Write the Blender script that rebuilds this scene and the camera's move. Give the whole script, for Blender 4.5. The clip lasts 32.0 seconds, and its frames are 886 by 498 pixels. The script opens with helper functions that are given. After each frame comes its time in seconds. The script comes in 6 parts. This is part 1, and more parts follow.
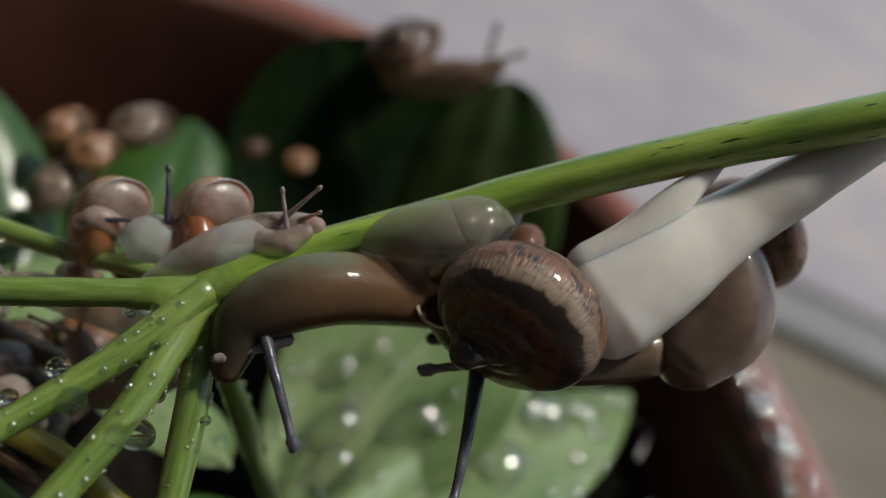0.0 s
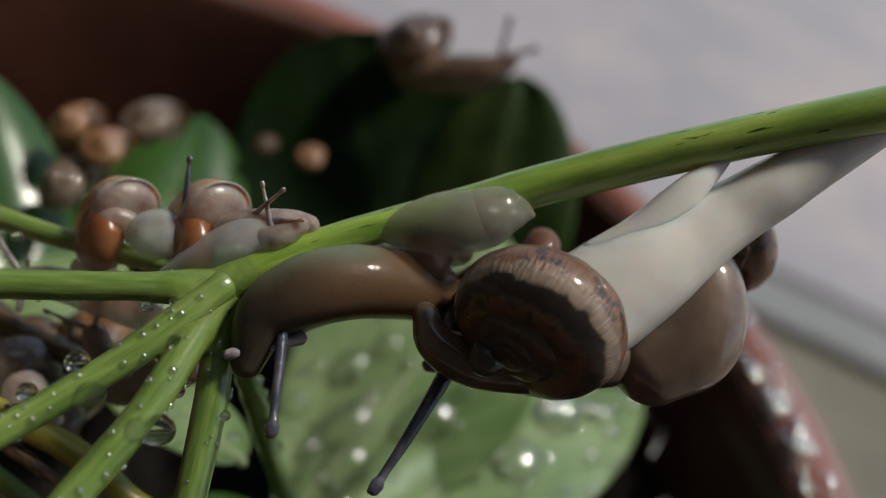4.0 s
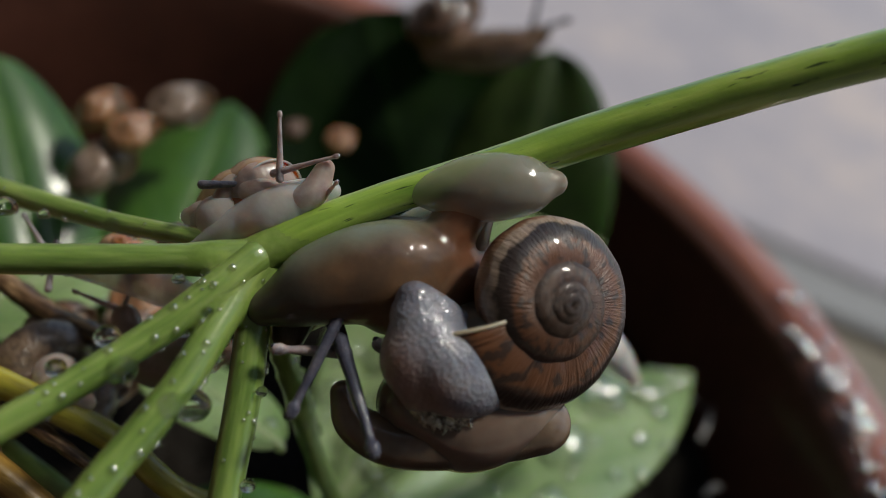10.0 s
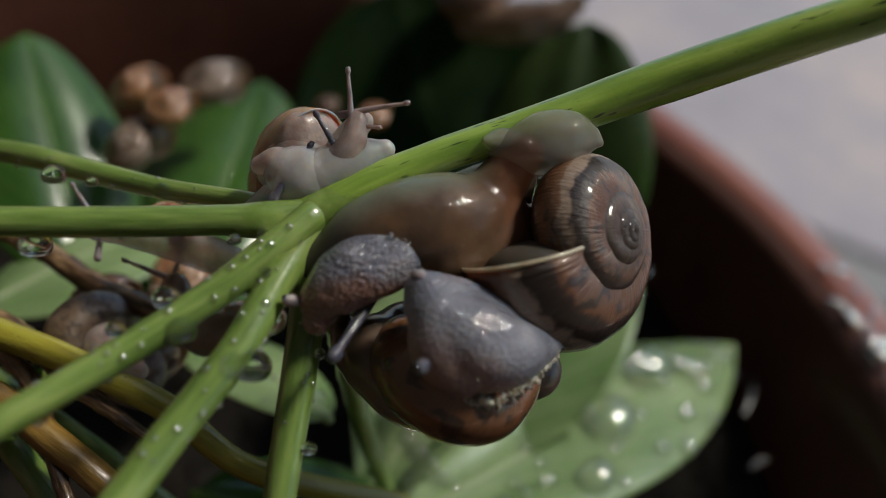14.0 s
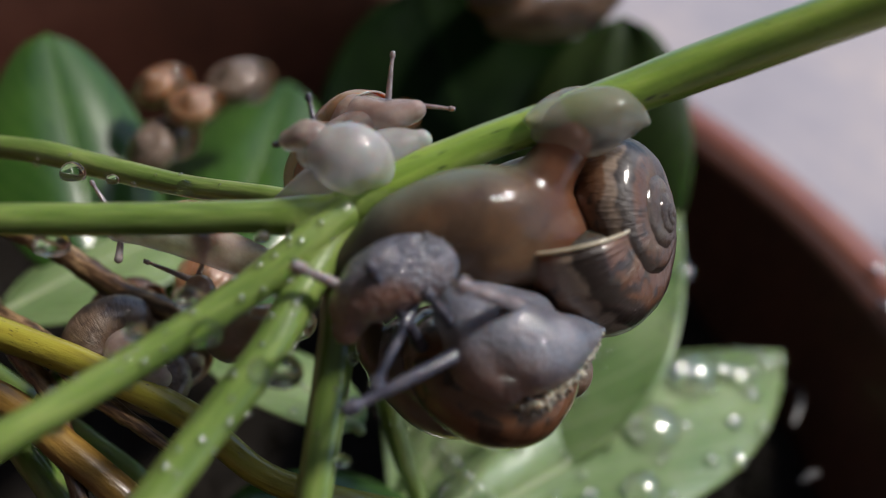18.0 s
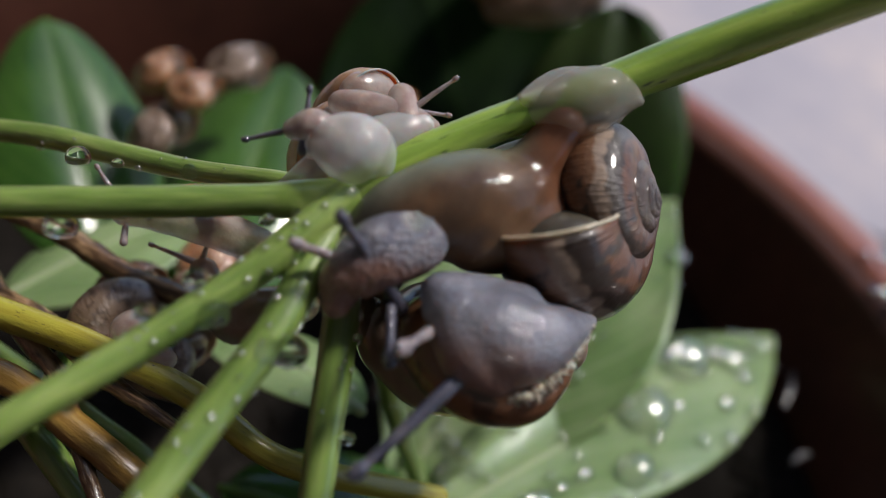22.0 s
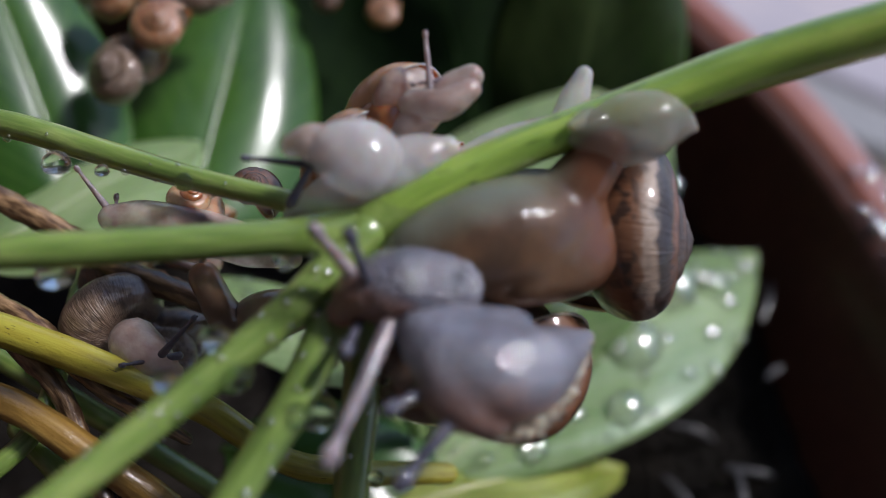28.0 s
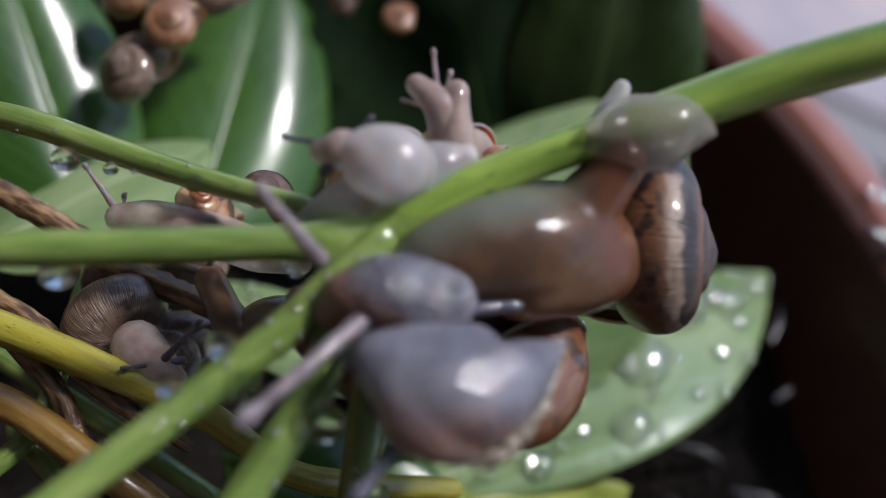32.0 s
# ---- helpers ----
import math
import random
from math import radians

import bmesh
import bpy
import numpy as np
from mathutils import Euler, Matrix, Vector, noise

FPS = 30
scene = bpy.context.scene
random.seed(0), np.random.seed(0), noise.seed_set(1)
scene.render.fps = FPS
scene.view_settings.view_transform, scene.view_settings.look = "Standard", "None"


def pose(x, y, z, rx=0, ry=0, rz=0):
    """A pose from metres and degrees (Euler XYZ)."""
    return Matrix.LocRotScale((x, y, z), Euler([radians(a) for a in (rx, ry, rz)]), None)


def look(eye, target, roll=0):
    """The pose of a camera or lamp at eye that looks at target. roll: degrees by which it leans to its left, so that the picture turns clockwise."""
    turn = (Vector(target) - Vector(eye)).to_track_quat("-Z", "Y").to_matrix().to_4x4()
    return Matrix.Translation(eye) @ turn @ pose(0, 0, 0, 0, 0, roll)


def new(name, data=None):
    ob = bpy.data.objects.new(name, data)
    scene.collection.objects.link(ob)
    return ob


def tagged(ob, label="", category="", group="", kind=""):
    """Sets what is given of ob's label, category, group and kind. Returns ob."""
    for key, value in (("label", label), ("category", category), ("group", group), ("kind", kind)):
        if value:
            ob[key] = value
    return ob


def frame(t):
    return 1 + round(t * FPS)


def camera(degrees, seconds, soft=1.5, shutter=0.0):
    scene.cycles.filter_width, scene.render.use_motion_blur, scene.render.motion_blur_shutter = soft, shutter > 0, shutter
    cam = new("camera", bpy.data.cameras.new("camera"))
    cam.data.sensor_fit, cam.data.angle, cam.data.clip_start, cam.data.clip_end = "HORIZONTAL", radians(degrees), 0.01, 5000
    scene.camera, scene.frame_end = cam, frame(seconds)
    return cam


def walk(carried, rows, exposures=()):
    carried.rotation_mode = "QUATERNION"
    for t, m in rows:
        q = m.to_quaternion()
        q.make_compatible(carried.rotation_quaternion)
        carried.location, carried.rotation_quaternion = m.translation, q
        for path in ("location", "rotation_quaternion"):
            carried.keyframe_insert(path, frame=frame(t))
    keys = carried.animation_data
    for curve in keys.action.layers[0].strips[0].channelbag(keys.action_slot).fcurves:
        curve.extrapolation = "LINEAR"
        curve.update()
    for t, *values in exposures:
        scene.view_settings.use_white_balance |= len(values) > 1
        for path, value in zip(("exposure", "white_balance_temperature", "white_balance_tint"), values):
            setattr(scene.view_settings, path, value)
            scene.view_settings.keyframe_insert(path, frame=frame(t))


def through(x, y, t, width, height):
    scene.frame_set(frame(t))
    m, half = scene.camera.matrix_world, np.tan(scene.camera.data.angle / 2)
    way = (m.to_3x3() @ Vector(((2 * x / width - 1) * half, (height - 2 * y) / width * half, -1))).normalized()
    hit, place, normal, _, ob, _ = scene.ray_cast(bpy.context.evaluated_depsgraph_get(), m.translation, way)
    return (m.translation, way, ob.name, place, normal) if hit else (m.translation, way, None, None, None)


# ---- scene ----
cam = camera(56.6, 32.0, soft=0.8)
PATH = [
    (0, 0.02962, -0.06457, 0.22342, 51.07, -20.2, 15.58),
    (0.5, 0.02966, -0.06398, 0.2227, 50.99, -19.99, 15.78),
    (1, 0.02962, -0.06381, 0.22212, 50.94, -19.89, 15.7),
    (1.5, 0.02978, -0.06374, 0.22204, 50.98, -20.06, 15.48),
    (2, 0.02901, -0.06443, 0.22152, 50.91, -19.95, 15.5),
    (2.5, 0.02762, -0.06535, 0.22134, 50.91, -19.67, 15.94),
    (3, 0.02732, -0.06575, 0.22127, 50.95, -19.67, 16.09),
    (3.5, 0.02837, -0.06481, 0.22181, 51.04, -20.11, 15.72),
    (5.5, 0.02805, -0.06453, 0.22112, 51.29, -20.03, 15.31),
    (6, 0.02848, -0.06449, 0.2207, 51.27, -20, 15.17),
    (6.5, 0.02843, -0.06413, 0.22032, 51.26, -19.85, 15.05),
    (7, 0.02788, -0.06449, 0.2198, 51.17, -19.11, 15.49),
    (7.5, 0.02803, -0.06417, 0.2199, 51.33, -19.05, 15.5),
    (8, 0.02834, -0.06379, 0.21889, 51.35, -18.76, 15.42),
    (8.5, 0.02856, -0.06344, 0.21845, 51.33, -18.26, 15.67),
    (9, 0.02883, -0.0636, 0.21744, 51.17, -18.05, 15.81),
    (9.5, 0.02819, -0.06371, 0.21725, 51.24, -17.79, 15.9),
    (10, 0.02855, -0.06373, 0.21707, 51.1, -17.62, 16.11),
    (10.5, 0.02812, -0.06376, 0.21642, 50.92, -17.62, 15.97),
    (11, 0.02791, -0.06379, 0.21615, 50.96, -17.52, 16),
    (11.5, 0.02779, -0.06389, 0.21587, 51.04, -17.4, 16.01),
    (12, 0.02735, -0.06466, 0.21561, 50.84, -17.12, 16.33),
    (12.5, 0.02711, -0.06471, 0.21495, 50.59, -16.99, 16.33),
    (13, 0.02713, -0.06482, 0.21427, 50.65, -16.64, 16.34),
    (13.5, 0.02699, -0.06506, 0.2138, 50.78, -16.44, 16.29),
    (14, 0.02651, -0.0652, 0.21311, 50.74, -16.22, 16.25),
    (14.5, 0.02599, -0.06565, 0.21288, 50.5, -15.88, 16.6),
    (15, 0.02567, -0.06569, 0.21281, 50.69, -15.79, 16.55),
    (15.5, 0.02562, -0.06495, 0.21106, 50.92, -15.15, 16.57),
    (17.5, 0.02532, -0.06329, 0.20957, 51.18, -15.14, 16.91),
    (18, 0.0254, -0.06269, 0.20931, 51.25, -14.96, 17.25),
    (18.5, 0.02525, -0.0634, 0.21, 51.21, -15.36, 16.81),
    (19, 0.0254, -0.06367, 0.2099, 51.04, -15.4, 16.74),
    (19.5, 0.02546, -0.06404, 0.2096, 50.58, -15.41, 16.92),
    (20, 0.02552, -0.06394, 0.20973, 50.64, -15.44, 16.68),
    (20.5, 0.02559, -0.0638, 0.20955, 50.5, -15.44, 16.63),
    (21, 0.0256, -0.06399, 0.20958, 50.34, -15.34, 16.72),
    (21.5, 0.02543, -0.06408, 0.20965, 50.35, -15.25, 16.79),
    (22, 0.02497, -0.064, 0.20965, 50.43, -15.34, 16.88),
    (22.5, 0.02484, -0.06363, 0.20975, 50.41, -15.52, 16.51),
    (23, 0.02434, -0.06296, 0.21049, 49.29, -15.54, 15.88),
    (23.5, 0.02244, -0.06239, 0.21408, 48.11, -15.41, 15.62),
    (24, 0.0201, -0.06045, 0.21629, 45.92, -15.66, 14.82),
    (24.5, 0.01984, -0.06105, 0.21601, 42.62, -16.29, 15.06),
    (25, 0.01427, -0.06, 0.21835, 40.95, -15.69, 15.81),
    (25.5, 0.01233, -0.05756, 0.21494, 38.14, -15.55, 15.09),
    (26, 0.01257, -0.05311, 0.21434, 37.05, -15.83, 14.91),
    (26.5, 0.01385, -0.05294, 0.21581, 38.01, -17.61, 13.9),
    (28.5, 0.01352, -0.05248, 0.21634, 38.22, -17.69, 13.88),
    (29, 0.01328, -0.0521, 0.21608, 39.37, -17.72, 13.81),
    (29.5, 0.01305, -0.05213, 0.21582, 39.71, -17.84, 13.91),
    (30, 0.01294, -0.05217, 0.2152, 39.32, -17.9, 15.04),
    (30.5, 0.0131, -0.05191, 0.21515, 39.39, -17.9, 15.3),
    (31, 0.01319, -0.0521, 0.21534, 38.95, -18.02, 15.11),
    (31.5, 0.01302, -0.05227, 0.21541, 38.83, -18.02, 15.42),
    (32, 0.01301, -0.05201, 0.21501, 38.35, -18.67, 15.43),
]
walk(cam, [(t, pose(x, y, z, rx, ry, rz)) for t, x, y, z, rx, ry, rz in PATH], exposures=[(0, -0.16, 6750, 4), (9, -0.12, 6700, 4), (13, -0.2, 6700, 5), (15, -0.2, 6700, 6), (18, 0.18, 6500, 11), (20, 0.2, 6450, 12), (24, 0.27, 6300, 13), (26, 0.3, 5750, 17), (29, 0.23, 6050, 15), (32, 0.22, 6000, 16)])
# macro lens: wide open, focused on the stalk and the climbing snails
cam.data.dof.use_dof = True
cam.data.dof.focus_distance = 0.066
cam.data.dof.aperture_fstop = 12.5

# ---- world and light ----
world = bpy.data.worlds.new("sky")
scene.world = world
world.use_nodes = True
wn = world.node_tree
sky = wn.nodes.new("ShaderNodeTexSky")
sky.sky_type, sky.sun_disc = "NISHITA", False
sky.sun_elevation, sky.sun_rotation = radians(65), radians(53)
wn.links.new(sky.outputs[0], wn.nodes["Background"].inputs[0])
wn.nodes["Background"].inputs[1].default_value = 0.12
sun = new("sun", bpy.data.lights.new("sun", "SUN"))
sun.data.energy, sun.data.angle, sun.data.color = 3.6, radians(9), (1.0, 0.94, 0.86)
sun.matrix_world = look((0.34, 0.25, 0.90), (0, 0, 0))

MM = 0.001


# ---- materials ----
def material(name):
    m = bpy.data.materials.new(name)
    m.use_nodes = True
    return m, m.node_tree.nodes, m.node_tree.links, m.node_tree.nodes["Principled BSDF"]


def ramp_of(nodes, stops):
    r = nodes.new("ShaderNodeValToRGB")
    r.color_ramp.elements[0].position, r.color_ramp.elements[0].color = stops[0][0], (*stops[0][1], 1)
    r.color_ramp.elements[1].position, r.color_ramp.elements[1].color = stops[-1][0], (*stops[-1][1], 1)
    for p, c in stops[1:-1]:
        e = r.color_ramp.elements.new(p)
        e.color = (*c, 1)
    return r


def grainy(name, stops, size, rough=0.5, bump=0.3, fine=6.0, sss=0.0, sss_radius=(1, 0.5, 0.3), coat=0.0, spec=0.5, metal=0.0,
           stretch=(1, 1, 1), depth=0.2, trans=0.0):
    """A surface with colour patches of the given size in mm, a finer grain over them and fine relief."""
    m, n, l, b = material(name)
    tc = n.new("ShaderNodeTexCoord")
    mp = n.new("ShaderNodeMapping")
    mp.inputs["Scale"].default_value = stretch
    l.new(tc.outputs["Object"], mp.inputs[0])
    big, small = n.new("ShaderNodeTexNoise"), n.new("ShaderNodeTexNoise")
    big.inputs["Scale"].default_value, big.inputs["Detail"].default_value = 1000 / size, 5
    small.inputs["Scale"].default_value, small.inputs["Detail"].default_value = fine * 1000 / size, 4
    for t in (big, small):
        l.new(mp.outputs[0], t.inputs["Vector"])
    mix = n.new("ShaderNodeMix")
    mix.data_type = "FLOAT"
    mix.inputs[0].default_value = 0.35
    l.new(big.outputs[0], mix.inputs[2]), l.new(small.outputs[0], mix.inputs[3])
    r = ramp_of(n, stops)
    l.new(mix.outputs[0], r.inputs[0])
    l.new(r.outputs[0], b.inputs["Base Color"])
    b.inputs["Roughness"].default_value = rough
    b.inputs["Specular IOR Level"].default_value = spec
    b.inputs["Metallic"].default_value = metal
    b.inputs["Coat Weight"].default_value, b.inputs["Coat Roughness"].default_value = coat, 0.08
    b.inputs["Transmission Weight"].default_value = trans
    if sss:
        b.inputs["Subsurface Weight"].default_value = sss
        b.inputs["Subsurface Radius"].default_value = sss_radius
        b.inputs["Subsurface Scale"].default_value = 0.0022
    if bump:
        bp = n.new("ShaderNodeBump")
        bp.inputs["Strength"].default_value, bp.inputs["Distance"].default_value = bump, depth * MM
        l.new(small.outputs[0], bp.inputs["Height"])
        l.new(bp.outputs[0], b.inputs["Normal"])
    return m


def skin(name, stops, size=4.0, rough=0.4, cells=0.55, bump=0.5, sss=0.8, radius=(1.0, 0.6, 0.42), trans=0.0, far=None, run=20.0, net=0.35, clear=0.0, coat=1.0, grads=(), ripple=0.3):
    """Wet snail skin: soft translucent flesh with a net of small raised tubercles, folds and a film of slime.
    far: colour towards which the flesh turns along the piece, over run mm. grads: (direction, from mm, to mm, colour) across the piece."""
    m, n, l, b = material(name)
    tc = n.new("ShaderNodeTexCoord")
    no, vo, fo = n.new("ShaderNodeTexNoise"), n.new("ShaderNodeTexVoronoi"), n.new("ShaderNodeTexNoise")
    no.inputs["Scale"].default_value, no.inputs["Detail"].default_value = 1000 / size, 5
    fo.inputs["Scale"].default_value, fo.inputs["Detail"].default_value = 1000 / (cells * 2.6), 3
    fo.inputs["Distortion"].default_value = 0.8
    vo.inputs["Scale"].default_value = 1000 / cells
    vo.inputs["Randomness"].default_value = 0.9
    for t in (no, vo, fo):
        l.new(tc.outputs["Object"], t.inputs["Vector"])
    r = ramp_of(n, stops)
    l.new(no.outputs[0], r.inputs[0])
    out = r.outputs[0]
    turns = []
    if far:
        uv = n.new("ShaderNodeUVMap")
        uv.uv_map = "along"
        sep = n.new("ShaderNodeSeparateXYZ")
        l.new(uv.outputs[0], sep.inputs[0])
        turns.append((sep.outputs[1], run * 0.4, run, far))
    for way, lo, hi, colour in grads:
        dot = n.new("ShaderNodeVectorMath")
        dot.operation = "DOT_PRODUCT"
        dot.inputs[1].default_value = [v * 1000 for v in way]
        l.new(tc.outputs["Object"], dot.inputs[0])
        wave = n.new("ShaderNodeMath")
        wave.operation = "MULTIPLY_ADD"
        wave.inputs[1].default_value = 3.0
        l.new(no.outputs[0], wave.inputs[0]), l.new(dot.outputs["Value"], wave.inputs[2])
        turns.append((wave.outputs[0], lo + 1.5, hi + 1.5, colour))
    for source, lo, hi, colour in turns:
        k = n.new("ShaderNodeMapRange")
        k.interpolation_type = "SMOOTHSTEP"
        k.inputs["From Min"].default_value, k.inputs["From Max"].default_value = lo, hi
        l.new(source, k.inputs["Value"])
        mc = n.new("ShaderNodeMix")
        mc.data_type = "RGBA"
        l.new(k.outputs[0], mc.inputs[0]), l.new(out, mc.inputs[6])
        mc.inputs[7].default_value = (*colour, 1)
        out = mc.outputs[2]
    cell = ramp_of(n, [(0.0, (1.12, 1.12, 1.12)), (0.75, (0.72, 0.72, 0.74))])
    l.new(vo.outputs["Distance"], cell.inputs[0])
    mul = n.new("ShaderNodeMix")
    mul.data_type, mul.blend_type = "RGBA", "MULTIPLY"
    mul.inputs[0].default_value = net
    l.new(out, mul.inputs[6]), l.new(cell.outputs[0], mul.inputs[7])
    l.new(mul.outputs[2], b.inputs["Base Color"])
    b.inputs["Roughness"].default_value = rough
    b.inputs["Coat Weight"].default_value, b.inputs["Coat Roughness"].default_value = coat, 0.05
    b.inputs["Specular IOR Level"].default_value = 0.2
    b.inputs["Coat IOR"].default_value = 1.55
    b.inputs["Subsurface Weight"].default_value = sss
    b.inputs["Subsurface Radius"].default_value = radius
    b.inputs["Subsurface Scale"].default_value = 0.0016
    b.inputs["Transmission Weight"].default_value = trans
    b.inputs["IOR"].default_value = 1.36
    add = n.new("ShaderNodeMath")
    add.operation = "MULTIPLY_ADD"
    add.inputs[1].default_value = -0.8
    l.new(fo.outputs[0], add.inputs[0]), l.new(vo.outputs["Distance"], add.inputs[2])
    bp = n.new("ShaderNodeBump")
    bp.invert = True
    bp.inputs["Strength"].default_value, bp.inputs["Distance"].default_value = bump, 0.22 * MM
    l.new(add.outputs[0], bp.inputs["Height"])
    l.new(bp.outputs[0], b.inputs["Normal"])
    # the film of slime ripples over the folds and breaks up the gloss
    rip, wb = n.new("ShaderNodeTexNoise"), n.new("ShaderNodeBump")
    rip.inputs["Scale"].default_value, rip.inputs["Detail"].default_value = 1000 / 0.8, 3
    l.new(tc.outputs["Object"], rip.inputs["Vector"])
    wb.inputs["Strength"].default_value, wb.inputs["Distance"].default_value = ripple, 0.3 * MM
    l.new(rip.outputs[0], wb.inputs["Height"]), l.new(bp.outputs[0], wb.inputs["Normal"])
    l.new(wb.outputs[0], b.inputs["Coat Normal"])
    if clear:
        tp, mx = n.new("ShaderNodeBsdfTransparent"), n.new("ShaderNodeMixShader")
        mx.inputs[0].default_value = clear
        l.new(b.outputs[0], mx.inputs[1]), l.new(tp.outputs[0], mx.inputs[2])
        l.new(mx.outputs[0], n["Material Output"].inputs[0])
    return m


def shell_material(name, bands, blotch, blotch_amount=0.8, rough=0.42, sss=0.15, ribs=0.8, coat=0.35, inner=None, inner_at=(2.55, 3.05), spot=(0.52, 0.565), grain=(17, 8), keep=None, clear=0.0):
    """Shell: bands run along the whorls (u along the spiral, v round the tube), broken by streaks and growth lines."""
    m, n, l, b = material(name)
    uv = n.new("ShaderNodeUVMap")
    uv.uv_map = "whorl"
    sep = n.new("ShaderNodeSeparateXYZ")
    l.new(uv.outputs[0], sep.inputs[0])
    mp = n.new("ShaderNodeMapping")
    mp.inputs["Scale"].default_value = (*grain, 1)
    l.new(uv.outputs[0], mp.inputs[0])
    streak = n.new("ShaderNodeTexNoise")
    streak.inputs["Scale"].default_value, streak.inputs["Detail"].default_value = 1.0, 5
    l.new(mp.outputs[0], streak.inputs["Vector"])
    fine = n.new("ShaderNodeMapping")
    fine.inputs["Scale"].default_value = (170, 9, 1)
    l.new(uv.outputs[0], fine.inputs[0])
    lines = n.new("ShaderNodeTexNoise")
    lines.inputs["Scale"].default_value, lines.inputs["Detail"].default_value = 1.0, 3
    l.new(fine.outputs[0], lines.inputs["Vector"])
    wob = n.new("ShaderNodeMath")
    wob.operation = "MULTIPLY_ADD"
    wob.inputs[1].default_value = 0.09
    l.new(streak.outputs[0], wob.inputs[0]), l.new(sep.outputs[1], wob.inputs[2])
    band = ramp_of(n, bands)
    l.new(wob.outputs[0], band.inputs[0])
    band_out = band.outputs[0]
    if inner:
        old, mo = n.new("ShaderNodeMapRange"), n.new("ShaderNodeMix")
        old.inputs["From Min"].default_value, old.inputs["From Max"].default_value = inner_at
        l.new(sep.outputs[0], old.inputs["Value"])
        mo.data_type = "RGBA"
        mo.inputs[6].default_value = (*inner, 1)
        l.new(old.outputs[0], mo.inputs[0]), l.new(band_out, mo.inputs[7])
        band_out = mo.outputs[2]
    spots = ramp_of(n, [(spot[0], (0, 0, 0)), (spot[1], (1, 1, 1))])
    l.new(streak.outputs[0], spots.inputs[0])
    mix = n.new("ShaderNodeMix")
    mix.data_type, mix.blend_type = "RGBA", "MIX"
    amt = n.new("ShaderNodeMath")
    amt.operation = "MULTIPLY"
    amt.inputs[1].default_value = blotch_amount
    l.new(spots.outputs[0], amt.inputs[0])
    amount = amt.outputs[0]
    if keep:
        # the pale band stays almost free of blotches
        free = ramp_of(n, [(keep[0] - 0.02, (1, 1, 1)), (keep[0] + 0.01, (0.4, 0.4, 0.4)), (keep[1] - 0.01, (0.4, 0.4, 0.4)), (keep[1], (1, 1, 1))])
        l.new(wob.outputs[0], free.inputs[0])
        less = n.new("ShaderNodeMath")
        less.operation = "MULTIPLY"
        l.new(amount, less.inputs[0]), l.new(free.outputs[0], less.inputs[1])
        amount = less.outputs[0]
    l.new(amount, mix.inputs[0])
    l.new(band_out, mix.inputs[6])
    mix.inputs[7].default_value = (*blotch, 1)
    l.new(mix.outputs[2], b.inputs["Base Color"])
    b.inputs["Roughness"].default_value = rough
    b.inputs["Coat Weight"].default_value, b.inputs["Coat Roughness"].default_value = coat, 0.08
    b.inputs["Subsurface Weight"].default_value = sss
    b.inputs["Subsurface Radius"].default_value = (1, 0.5, 0.25)
    b.inputs["Subsurface Scale"].default_value = 0.001
    bp = n.new("ShaderNodeBump")
    bp.inputs["Strength"].default_value, bp.inputs["Distance"].default_value = ribs, 0.2 * MM
    l.new(lines.outputs[0], bp.inputs["Height"])
    l.new(bp.outputs[0], b.inputs["Normal"])
    if clear:
        tp, mx = n.new("ShaderNodeBsdfTransparent"), n.new("ShaderNodeMixShader")
        mx.inputs[0].default_value = clear
        l.new(b.outputs[0], mx.inputs[1]), l.new(tp.outputs[0], mx.inputs[2])
        l.new(mx.outputs[0], n["Material Output"].inputs[0])
    return m


